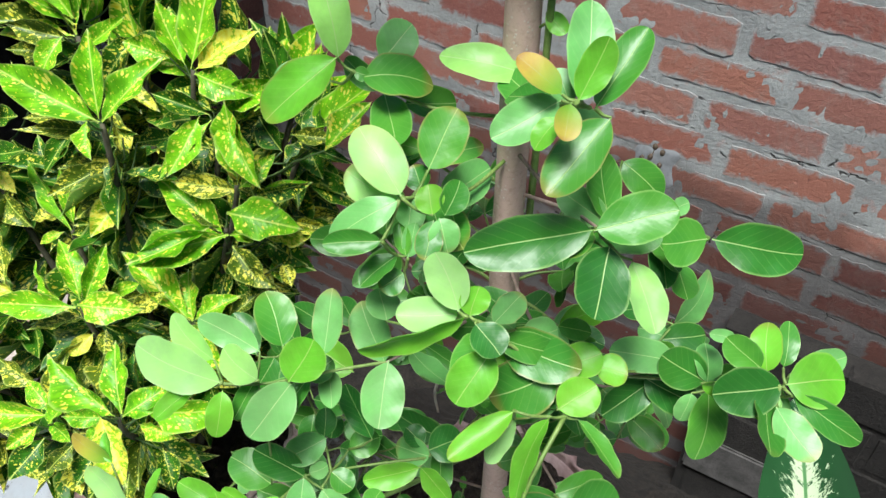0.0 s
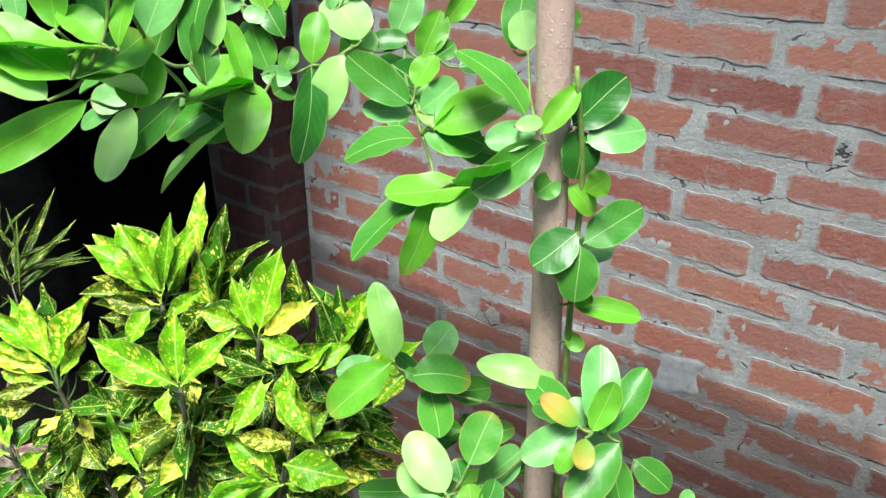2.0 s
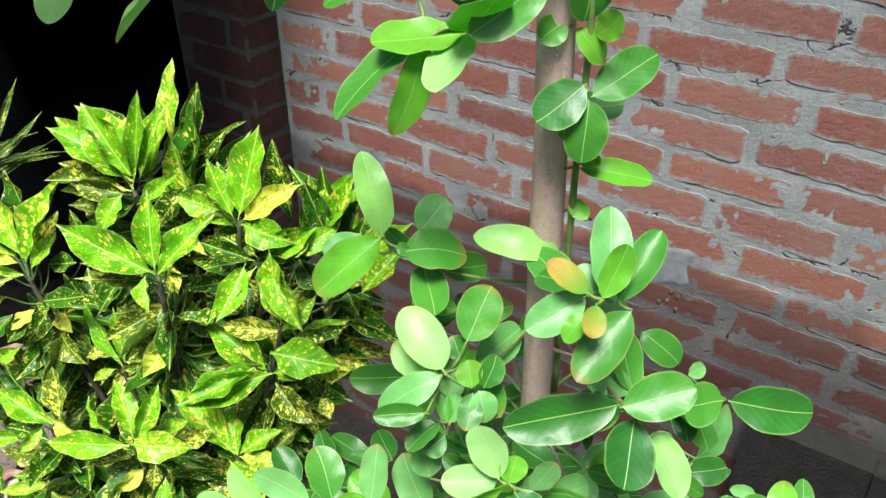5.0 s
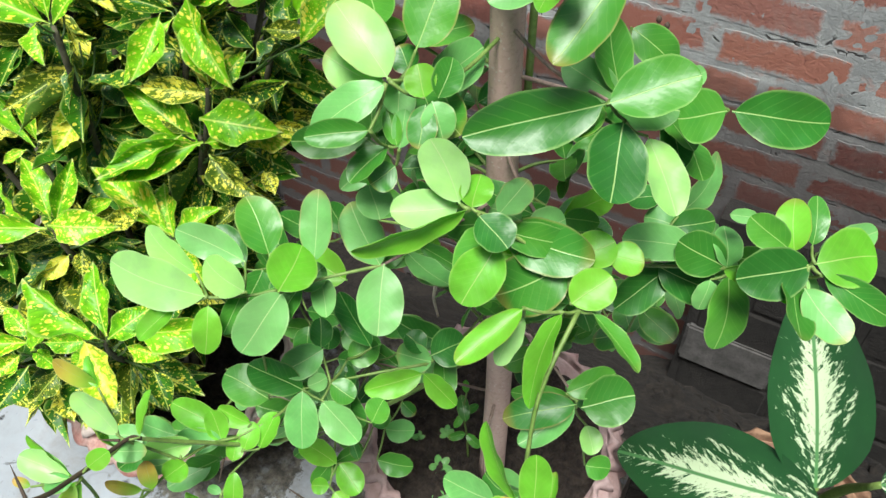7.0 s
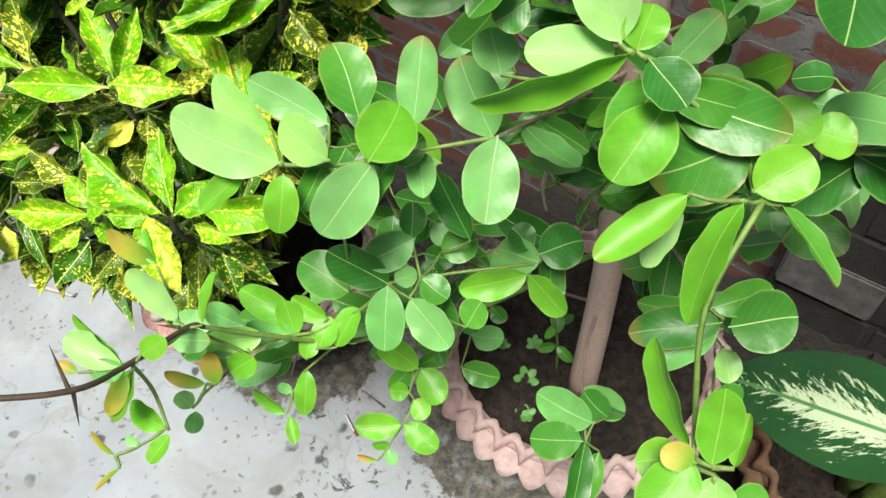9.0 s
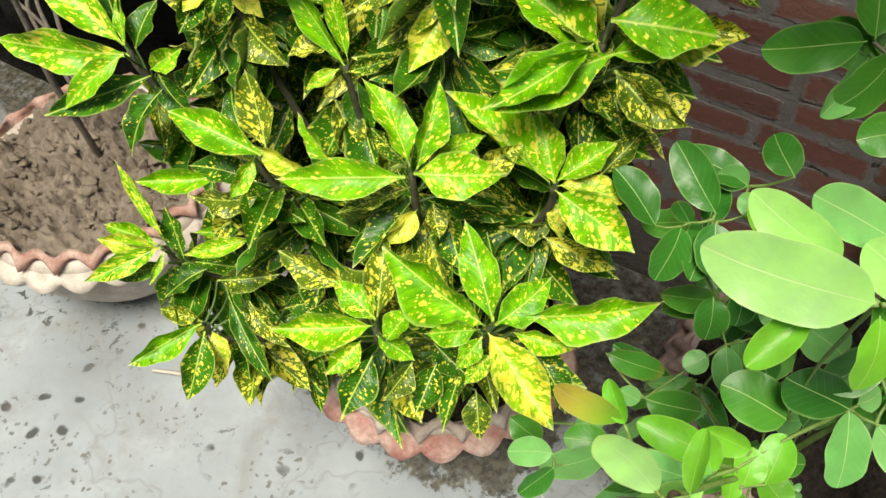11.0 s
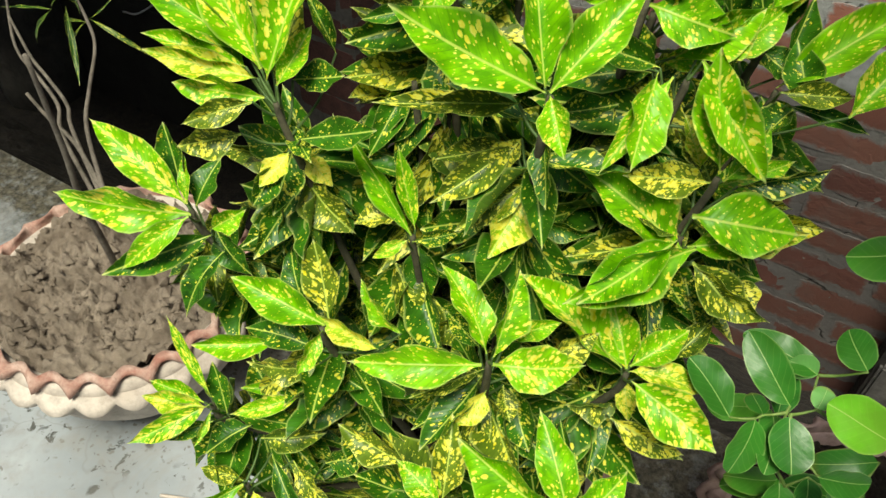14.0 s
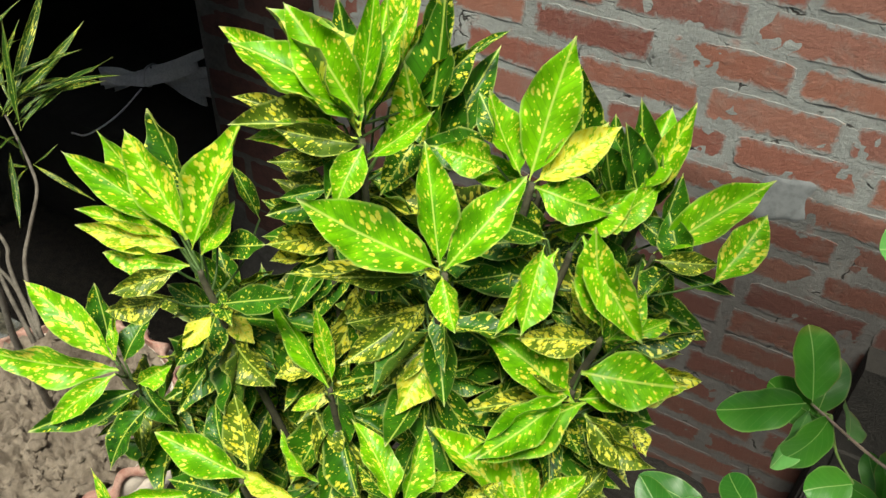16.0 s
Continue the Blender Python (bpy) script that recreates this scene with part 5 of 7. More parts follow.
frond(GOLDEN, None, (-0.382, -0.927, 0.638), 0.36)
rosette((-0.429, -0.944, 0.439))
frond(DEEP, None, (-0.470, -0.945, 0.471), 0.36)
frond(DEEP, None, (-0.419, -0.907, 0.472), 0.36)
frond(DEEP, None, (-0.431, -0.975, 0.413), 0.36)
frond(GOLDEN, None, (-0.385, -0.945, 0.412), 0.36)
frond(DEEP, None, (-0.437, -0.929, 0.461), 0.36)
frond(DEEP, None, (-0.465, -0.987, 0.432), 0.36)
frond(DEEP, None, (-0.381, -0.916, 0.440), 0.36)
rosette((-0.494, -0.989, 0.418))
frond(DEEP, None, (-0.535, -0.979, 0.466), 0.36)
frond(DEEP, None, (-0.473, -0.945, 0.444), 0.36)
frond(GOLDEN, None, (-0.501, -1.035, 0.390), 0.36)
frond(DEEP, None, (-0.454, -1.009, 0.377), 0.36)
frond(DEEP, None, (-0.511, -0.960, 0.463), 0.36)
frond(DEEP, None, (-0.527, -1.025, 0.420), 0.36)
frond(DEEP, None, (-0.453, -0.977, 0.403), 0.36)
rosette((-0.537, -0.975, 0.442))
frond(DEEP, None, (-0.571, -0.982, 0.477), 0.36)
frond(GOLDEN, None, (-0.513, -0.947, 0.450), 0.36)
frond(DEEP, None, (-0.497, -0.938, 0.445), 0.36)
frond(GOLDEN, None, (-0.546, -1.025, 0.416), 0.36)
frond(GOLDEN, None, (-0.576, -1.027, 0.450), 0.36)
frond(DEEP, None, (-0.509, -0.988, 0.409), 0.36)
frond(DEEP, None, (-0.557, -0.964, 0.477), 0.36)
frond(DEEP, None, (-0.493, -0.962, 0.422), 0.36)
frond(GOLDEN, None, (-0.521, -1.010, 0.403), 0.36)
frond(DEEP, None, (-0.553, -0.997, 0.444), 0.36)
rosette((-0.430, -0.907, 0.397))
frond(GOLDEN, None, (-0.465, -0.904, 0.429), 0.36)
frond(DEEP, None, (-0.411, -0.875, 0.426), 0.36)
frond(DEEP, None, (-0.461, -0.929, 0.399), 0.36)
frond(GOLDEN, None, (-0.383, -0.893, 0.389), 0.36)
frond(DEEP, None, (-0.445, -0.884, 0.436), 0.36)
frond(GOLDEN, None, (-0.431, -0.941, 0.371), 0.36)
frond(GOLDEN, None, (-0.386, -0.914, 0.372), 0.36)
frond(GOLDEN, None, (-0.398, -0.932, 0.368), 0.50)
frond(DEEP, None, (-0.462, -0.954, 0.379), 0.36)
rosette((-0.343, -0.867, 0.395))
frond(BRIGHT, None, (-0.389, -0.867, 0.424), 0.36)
frond(DEEP, None, (-0.341, -0.839, 0.432), 0.36)
frond(DEEP, None, (-0.361, -0.893, 0.381), 0.36)
frond(GOLDEN, None, (-0.304, -0.861, 0.390), 0.36)
frond(DEEP, None, (-0.338, -0.904, 0.362), 0.36)
frond(GOLDEN, None, (-0.300, -0.894, 0.361), 0.36)
frond(DEEP, None, (-0.387, -0.887, 0.402), 0.36)
frond(GOLDEN, None, (-0.345, -0.848, 0.418), 0.36)
rosette((-0.459, -1.024, 0.406))
frond(GOLDEN, None, (-0.491, -1.019, 0.439), 0.36)
frond(DEEP, None, (-0.451, -0.989, 0.435), 0.36)
frond(BRIGHT, None, (-0.484, -1.046, 0.412), 0.36)
frond(GOLDEN, None, (-0.431, -1.005, 0.404), 0.36)
frond(DEEP, None, (-0.451, -1.052, 0.386), 0.36)
frond(GOLDEN, None, (-0.429, -1.040, 0.381), 0.36)
frond(GOLDEN, None, (-0.504, -1.044, 0.430), 0.36)
frond(BRIGHT, None, (-0.460, -1.052, 0.394), 0.36)
frond(DEEP, None, (-0.473, -1.001, 0.439), 0.36)
frond(DEEP, None, (-0.405, -1.005, 0.393), 0.36)
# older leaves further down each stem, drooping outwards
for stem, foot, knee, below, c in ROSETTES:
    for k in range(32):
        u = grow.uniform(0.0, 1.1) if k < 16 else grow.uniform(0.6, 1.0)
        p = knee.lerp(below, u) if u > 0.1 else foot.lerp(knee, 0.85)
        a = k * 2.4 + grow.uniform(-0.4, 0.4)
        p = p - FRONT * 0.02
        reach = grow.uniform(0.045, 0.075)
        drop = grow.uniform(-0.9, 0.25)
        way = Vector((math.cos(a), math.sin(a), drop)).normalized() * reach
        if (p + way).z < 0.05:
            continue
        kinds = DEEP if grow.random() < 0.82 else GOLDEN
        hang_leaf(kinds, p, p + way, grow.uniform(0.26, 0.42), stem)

# ---- limeberry ----
shrub = thing("limeberry_shrub", (0.012, -0.945, 0.13), "limeberry shrub with a slim pale trunk and glossy oval leaves", "shrub")
TRUNK = [(0.012, -0.945, 0.125), (0.016, -0.956, 0.35), (0.013, -0.972, 0.58), (0.014, -0.985, 0.80), (0.011, -1.0, 1.03), (0.005, -1.012, 1.3)]
trunk = part("trunk", tube([local(shrub, p) for p in TRUNK], [0.0132, 0.0116, 0.0104, 0.0098, 0.0105, 0.0085], 14), TRUNK_BARK, shrub, "pale pinkish brown trunk with fine specks")
SPRIGS = []


def sprig(node):
    SPRIGS.append((Vector(node), []))


def blade(kinds, base, tip, width, roll=0):
    SPRIGS[-1][1].append((kinds, Vector(base), Vector(tip), width, roll))


sprig((-0.095, -1.176, 0.996))
blade(SKYLIT, (-0.095, -1.176, 0.996), (-0.136, -1.205, 1.014), 0.35, 32)
blade(YOUNG, (-0.097, -1.175, 1.000), (-0.108, -1.169, 1.035), 0.33, 37)
blade(SKYLIT, (-0.094, -1.176, 0.994), (-0.090, -1.170, 1.003), 0.95)
sprig((-0.099, -1.182, 0.968))
blade(PALE, (-0.127, -1.198, 0.974), (-0.138, -1.194, 1.004), 0.38, -26)
blade(YOUNG, (-0.115, -1.190, 0.974), (-0.126, -1.184, 1.007), 0.50)
blade(YOUNG, (-0.099, -1.181, 0.969), (-0.113, -1.186, 0.985), 0.68)
blade(YOUNG, (-0.086, -1.185, 0.970), (-0.132, -1.228, 0.972), 0.24, 55)
blade(YOUNG, (-0.118, -1.207, 0.971), (-0.137, -1.221, 0.978), 0.58)
blade(SKYLIT, (-0.132, -1.194, 0.965), (-0.159, -1.221, 0.962), 0.38)
blade(SKYLIT, (-0.102, -1.207, 0.951), (-0.125, -1.217, 0.971), 0.52)
blade(GREEN, (-0.147, -1.197, 0.977), (-0.155, -1.198, 0.989), 0.66)
blade(BRONZE, (-0.159, -1.203, 0.981), (-0.167, -1.207, 0.988), 0.62)
blade(GREEN, (-0.111, -1.180, 0.963), (-0.123, -1.196, 0.956), 0.49)
blade(PALE, (-0.110, -1.175, 0.969), (-0.117, -1.171, 0.992), 0.45)
blade(YOUNG, (-0.093, -1.178, 0.967), (-0.095, -1.166, 0.999), 0.34, -34)
blade(SKYLIT, (-0.114, -1.180, 0.965), (-0.123, -1.191, 0.962), 0.56)
sprig((-0.116, -1.147, 0.956))
blade(PALE, (-0.120, -1.147, 0.961), (-0.111, -1.124, 1.003), 0.45)
blade(GREEN, (-0.100, -1.138, 0.951), (-0.105, -1.122, 0.999), 0.37, -29)
blade(YOUNG, (-0.109, -1.152, 0.960), (-0.104, -1.167, 0.937), 0.76)
blade(SKYLIT, (-0.092, -1.128, 0.958), (-0.099, -1.122, 0.985), 0.42)
blade(GREEN, (-0.092, -1.137, 0.943), (-0.099, -1.131, 0.970), 0.50)
blade(GREEN, (-0.132, -1.135, 0.948), (-0.127, -1.121, 0.975), 0.48)
blade(GREEN, (-0.136, -1.138, 0.948), (-0.155, -1.164, 0.937), 0.43)
sprig((-0.139, -1.113, 0.925))
blade(YOUNG, (-0.161, -1.154, 0.928), (-0.197, -1.211, 0.896), 0.27, -49)
blade(SKYLIT, (-0.143, -1.143, 0.925), (-0.141, -1.167, 0.893), 0.42)
blade(GREEN, (-0.133, -1.121, 0.927), (-0.150, -1.157, 0.901), 0.36, -31)
blade(PALE, (-0.165, -1.135, 0.920), (-0.179, -1.154, 0.911), 0.36)
blade(PALE, (-0.163, -1.130, 0.926), (-0.175, -1.145, 0.920), 0.78)
blade(SKYLIT, (-0.139, -1.113, 0.925), (-0.146, -1.129, 0.912), 0.62)
sprig((-0.129, -1.087, 0.910))
blade(SKYLIT, (-0.129, -1.087, 0.910), (-0.151, -1.133, 0.876), 0.34, 36)
blade(GREEN, (-0.139, -1.092, 0.914), (-0.156, -1.118, 0.899), 0.46)
blade(YOUNG, (-0.128, -1.080, 0.921), (-0.144, -1.078, 0.956), 0.34, 35)
blade(SKYLIT, (-0.134, -1.088, 0.914), (-0.138, -1.084, 0.931), 0.65)
blade(PALE, (-0.145, -1.091, 0.924), (-0.157, -1.096, 0.935), 0.85)
sprig((-0.150, -1.059, 0.961))
blade(GREEN, (-0.151, -1.059, 0.962), (-0.164, -1.053, 0.999), 0.56)
blade(PALE, (-0.150, -1.057, 0.963), (-0.161, -1.069, 0.962), 0.76)
blade(YOUNG, (-0.139, -1.052, 0.958), (-0.146, -1.050, 0.977), 0.79)
blade(GREEN, (-0.127, -1.052, 0.944), (-0.146, -1.054, 0.974), 0.43)
blade(YOUNG, (-0.130, -1.047, 0.957), (-0.138, -1.043, 0.980), 0.39)
blade(PALE, (-0.149, -1.061, 0.957), (-0.137, -1.055, 0.955), 0.79)
sprig((-0.133, -1.055, 0.924))
blade(GREEN, (-0.136, -1.057, 0.925), (-0.147, -1.055, 0.948), 0.71)
blade(YOUNG, (-0.118, -1.041, 0.928), (-0.120, -1.031, 0.957), 0.54)
blade(GREEN, (-0.118, -1.041, 0.928), (-0.101, -1.065, 0.883), 0.38, -23)
blade(SKYLIT, (-0.104, -1.028, 0.934), (-0.107, -1.054, 0.904), 0.51)
blade(GREEN, (-0.130, -1.052, 0.925), (-0.128, -1.045, 0.938), 0.76)
blade(PALE, (-0.140, -1.060, 0.923), (-0.124, -1.052, 0.922), 0.66)
sprig((-0.114, -1.009, 0.933))
blade(SKYLIT, (-0.111, -1.005, 0.936), (-0.127, -1.005, 0.964), 0.91)
blade(GREEN, (-0.125, -1.000, 0.961), (-0.120, -0.990, 0.978), 0.70)
blade(PALE, (-0.129, -1.009, 0.952), (-0.135, -1.005, 0.971), 0.47)
blade(SKYLIT, (-0.127, -1.008, 0.926), (-0.110, -0.993, 0.938), 0.73)
sprig((-0.102, -0.975, 0.929))
blade(PALE, (-0.108, -0.976, 0.934), (-0.102, -0.961, 0.962), 0.63)
blade(GREEN, (-0.121, -0.987, 0.932), (-0.099, -0.975, 0.932), 0.56)
blade(YOUNG, (-0.091, -0.972, 0.922), (-0.087, -0.958, 0.950), 0.60)
blade(YOUNG, (-0.085, -0.956, 0.941), (-0.072, -0.937, 0.966), 0.43)
blade(GREEN, (-0.084, -0.966, 0.923), (-0.076, -0.957, 0.931), 0.84)
blade(GREEN, (-0.071, -0.960, 0.917), (-0.059, -0.952, 0.920), 0.92)
sprig((-0.063, -1.015, 0.906))
blade(GREEN, (-0.066, -1.016, 0.908), (-0.099, -1.031, 0.934), 0.49)
blade(YOUNG, (-0.066, -1.011, 0.917), (-0.062, -1.001, 0.935), 0.81)
blade(PALE, (-0.061, -1.014, 0.905), (-0.045, -0.999, 0.920), 0.67)
blade(PALE, (-0.069, -1.009, 0.901), (-0.092, -1.029, 0.903), 0.53)
blade(GREEN, (-0.099, -0.991, 0.921), (-0.079, -0.988, 0.909), 0.95)
sprig((-0.054, -1.022, 0.894))
blade(GREEN, (-0.056, -1.024, 0.892), (-0.086, -1.051, 0.895), 0.68)
blade(GREEN, (-0.054, -1.022, 0.895), (-0.024, -1.005, 0.896), 0.83)
sprig((-0.037, -1.033, 0.867))
blade(GREEN, (-0.038, -1.032, 0.870), (-0.066, -1.079, 0.841), 0.33, 37)
blade(YOUNG, (-0.038, -1.033, 0.868), (-0.032, -1.061, 0.827), 0.37, -28)
sprig((0.011, -1.011, 0.915))
blade(GREEN, (0.008, -1.013, 0.914), (-0.018, -1.017, 0.954), 0.54)
blade(PALE, (0.015, -1.013, 0.907), (-0.005, -1.033, 0.905), 0.58)
blade(GREEN, (0.020, -1.012, 0.903), (-0.003, -1.048, 0.881), 0.44)
blade(SKYLIT, (0.009, -1.027, 0.913), (0.021, -1.019, 0.916), 0.57)
blade(YOUNG, (0.017, -1.012, 0.906), (0.027, -0.996, 0.930), 0.44)
blade(GREEN, (-0.021, -0.980, 0.938), (-0.021, -0.967, 0.972), 0.54)
blade(SKYLIT, (-0.009, -0.984, 0.940), (-0.017, -0.981, 0.961), 0.73)
sprig((0.024, -0.991, 0.905))
blade(GREEN, (0.024, -0.991, 0.906), (0.044, -0.969, 0.931), 0.63)
blade(GREEN, (0.026, -0.989, 0.905), (0.037, -0.998, 0.883), 0.95)
blade(PALE, (0.032, -0.989, 0.898), (0.057, -0.969, 0.910), 0.67)
blade(YOUNG, (0.011, -1.000, 0.905), (0.023, -0.985, 0.927), 0.48)
sprig((0.024, -0.994, 0.875))
blade(GREEN, (0.021, -0.995, 0.877), (0.014, -1.007, 0.869), 0.95)
blade(YOUNG, (0.026, -0.993, 0.874), (0.043, -0.992, 0.860), 0.58)
sprig((0.035, -0.991, 0.841))
blade(GREEN, (0.037, -0.991, 0.839), (0.062, -0.969, 0.858), 0.58)
blade(GREEN, (0.033, -0.990, 0.845), (0.018, -1.016, 0.829), 0.69)
blade(GREEN, (0.036, -0.992, 0.838), (0.045, -1.006, 0.810), 0.71)
sprig((0.004, -0.960, 0.963))
blade(YOUNG, (0.003, -0.960, 0.965), (0.005, -0.950, 0.988), 0.37, -28)
blade(YOUNG, (0.007, -0.966, 0.949), (0.006, -0.961, 0.962), 0.54)
sprig((0.033, -0.990, 0.797))
blade(YOUNG, (0.034, -0.990, 0.796), (0.071, -0.971, 0.794), 0.37, -29)
sprig((0.029, -0.983, 0.765))
blade(YOUNG, (0.027, -0.982, 0.770), (0.039, -0.981, 0.761), 0.68)
sprig((0.028, -0.987, 0.735))
blade(SKYLIT, (0.028, -0.987, 0.734), (-0.011, -1.014, 0.754), 0.39)
sprig((-0.069, -1.023, 0.724))
blade(SKYLIT, (-0.077, -1.026, 0.730), (-0.090, -1.017, 0.780), 0.41)
blade(YOUNG, (-0.072, -1.033, 0.736), (-0.093, -1.073, 0.708), 0.50)
blade(GREEN, (-0.065, -1.022, 0.721), (-0.032, -1.001, 0.727), 0.76)
blade(PALE, (-0.074, -0.991, 0.716), (-0.062, -0.975, 0.736), 0.87)
blade(PALE, (-0.095, -1.012, 0.705), (-0.121, -1.034, 0.711), 0.65)
blade(GREEN, (-0.069, -1.023, 0.724), (-0.061, -1.020, 0.723), 0.95)
sprig((0.085, -1.051, 0.765))
blade(PALE, (0.081, -1.052, 0.767), (0.074, -1.031, 0.805), 0.46)
blade(GREEN, (0.087, -1.050, 0.765), (0.094, -1.024, 0.796), 0.41)
blade(YOUNG, (0.083, -1.061, 0.772), (0.085, -1.044, 0.795), 0.51)
blade(BRONZE, (0.076, -1.063, 0.774), (0.057, -1.067, 0.789), 0.53)
blade(BRONZE, (0.084, -1.071, 0.776), (0.087, -1.082, 0.765), 0.73)
blade(YOUNG, (0.079, -1.068, 0.766), (0.074, -1.082, 0.758), 0.64)
blade(PALE, (0.073, -1.056, 0.767), (0.055, -1.083, 0.756), 0.54)
blade(GREEN, (0.094, -1.048, 0.762), (0.083, -1.084, 0.738), 0.47)
blade(PALE, (0.073, -1.047, 0.761), (0.065, -1.043, 0.775), 0.84)
sprig((0.008, -1.084, 0.704))
blade(SKYLIT, (0.007, -1.083, 0.704), (-0.021, -1.077, 0.733), 0.58)
blade(PALE, (0.007, -1.085, 0.703), (-0.013, -1.117, 0.691), 0.44)
blade(SKYLIT, (-0.003, -1.073, 0.690), (-0.030, -1.081, 0.703), 0.66)
blade(GREEN, (0.008, -1.101, 0.688), (-0.014, -1.120, 0.688), 0.43)
blade(YOUNG, (0.024, -1.080, 0.698), (0.016, -1.075, 0.710), 0.95)
blade(GREEN, (0.004, -1.055, 0.703), (0.007, -1.031, 0.729), 0.70)
blade(GREEN, (0.029, -1.077, 0.698), (0.030, -1.064, 0.712), 0.76)
blade(PALE, (0.027, -1.079, 0.697), (0.039, -1.086, 0.687), 0.95)
blade(GREEN, (0.025, -1.081, 0.696), (0.030, -1.097, 0.683), 0.63)
blade(GREEN, (0.012, -1.086, 0.670), (0.003, -1.080, 0.684), 0.49)
blade(PALE, (0.013, -1.086, 0.669), (0.011, -1.075, 0.684), 0.55)
blade(GREEN, (0.008, -1.088, 0.670), (-0.001, -1.109, 0.661), 0.56)
blade(GREEN, (0.010, -1.085, 0.657), (0.003, -1.098, 0.652), 0.95)
blade(PALE, (0.003, -1.067, 0.693), (0.007, -1.079, 0.682), 0.95)
blade(GREEN, (0.001, -1.056, 0.689), (-0.008, -1.052, 0.700), 0.95)
blade(GREEN, (-0.030, -1.001, 0.668), (-0.007, -0.981, 0.680), 0.54)
blade(GREEN, (-0.002, -0.975, 0.648), (0.010, -0.960, 0.658), 0.87)
sprig((0.100, -1.057, 0.710))
blade(GREEN, (0.099, -1.058, 0.709), (0.057, -1.102, 0.703), 0.41)
blade(GREEN, (0.102, -1.066, 0.715), (0.132, -1.044, 0.725), 0.59)
blade(GREEN, (0.108, -1.058, 0.704), (0.114, -1.086, 0.682), 0.75)
blade(SKYLIT, (0.117, -1.049, 0.693), (0.141, -1.065, 0.671), 0.48)
blade(PALE, (0.098, -1.038, 0.699), (0.074, -1.043, 0.713), 0.59)
blade(GREEN, (0.099, -1.037, 0.700), (0.082, -1.024, 0.727), 0.57)
blade(GREEN, (0.087, -0.999, 0.711), (0.112, -1.001, 0.700), 0.65)
sprig((0.138, -0.989, 0.677))
blade(GREEN, (0.138, -0.990, 0.677), (0.118, -1.007, 0.677), 0.95)
blade(GREEN, (0.140, -0.989, 0.677), (0.186, -0.972, 0.676), 0.54)
blade(PALE, (0.116, -0.992, 0.687), (0.123, -0.985, 0.691), 0.92)
blade(GREEN, (0.121, -0.965, 0.636), (0.133, -0.978, 0.621), 0.88)
sprig((0.116, -0.892, 0.521))
blade(PALE, (0.116, -0.892, 0.521), (0.137, -0.859, 0.548), 0.63)
blade(GREEN, (0.112, -0.904, 0.513), (0.140, -0.885, 0.520), 0.64)
blade(PALE, (0.116, -0.900, 0.514), (0.098, -0.908, 0.520), 0.95)
blade(GREEN, (0.100, -0.893, 0.528), (0.082, -0.904, 0.533), 0.95)
sprig((0.066, -1.104, 0.668))
blade(YOUNG, (0.061, -1.105, 0.669), (0.029, -1.147, 0.658), 0.30, -45)
blade(SKYLIT, (0.057, -1.106, 0.671), (0.039, -1.097, 0.694), 0.68)
blade(YOUNG, (0.062, -1.104, 0.669), (0.060, -1.095, 0.681), 0.95)
blade(GREEN, (0.069, -1.111, 0.674), (0.085, -1.115, 0.665), 0.95)
blade(YOUNG, (0.077, -1.108, 0.658), (0.075, -1.133, 0.641), 0.71)
blade(SKYLIT, (0.054, -1.100, 0.663), (0.030, -1.120, 0.664), 0.56)
blade(PALE, (0.073, -1.100, 0.667), (0.079, -1.086, 0.680), 0.87)
blade(PALE, (0.004, -1.093, 0.624), (-0.005, -1.086, 0.639), 0.95)
blade(PALE, (0.077, -1.083, 0.651), (0.063, -1.087, 0.658), 0.88)
sprig((-0.004, -1.084, 0.578))
blade(PALE, (-0.004, -1.085, 0.578), (-0.030, -1.077, 0.606), 0.63)
blade(PALE, (-0.003, -1.083, 0.579), (0.008, -1.112, 0.553), 0.63)
blade(GREEN, (-0.017, -1.068, 0.556), (0.002, -1.053, 0.564), 0.42)
sprig((0.101, -1.077, 0.629))
blade(GREEN, (0.101, -1.076, 0.630), (0.079, -1.105, 0.622), 0.82)
blade(YOUNG, (0.102, -1.074, 0.630), (0.115, -1.061, 0.640), 0.89)
blade(YOUNG, (0.110, -1.094, 0.623), (0.121, -1.078, 0.635), 0.85)
blade(YOUNG, (0.115, -1.065, 0.632), (0.131, -1.059, 0.632), 0.95)
blade(YOUNG, (0.095, -1.070, 0.624), (0.069, -1.088, 0.628), 0.49)
blade(PALE, (0.072, -1.064, 0.627), (0.088, -1.053, 0.632), 0.94)
blade(YOUNG, (0.066, -1.057, 0.622), (0.084, -1.053, 0.620), 0.83)
blade(PALE, (0.148, -1.018, 0.613), (0.112, -1.039, 0.620), 0.45)
sprig((0.114, -1.094, 0.621))
blade(YOUNG, (0.110, -1.104, 0.628), (0.105, -1.142, 0.605), 0.35, 34)
blade(YOUNG, (0.092, -1.106, 0.622), (0.076, -1.140, 0.607), 0.33, 37)
blade(SKYLIT, (0.089, -1.096, 0.603), (0.084, -1.119, 0.590), 0.52)
blade(GREEN, (0.120, -1.091, 0.620), (0.150, -1.097, 0.604), 0.34, -36)
sprig((0.165, -1.016, 0.605))
blade(GREEN, (0.164, -1.016, 0.605), (0.137, -1.023, 0.619), 0.74)
blade(GREEN, (0.166, -1.018, 0.603), (0.180, -1.044, 0.578), 0.58)
blade(PALE, (0.164, -1.016, 0.605), (0.159, -1.005, 0.622), 0.81)
blade(PALE, (0.159, -1.024, 0.601), (0.162, -1.036, 0.591), 0.82)
sprig((0.198, -1.027, 0.635))
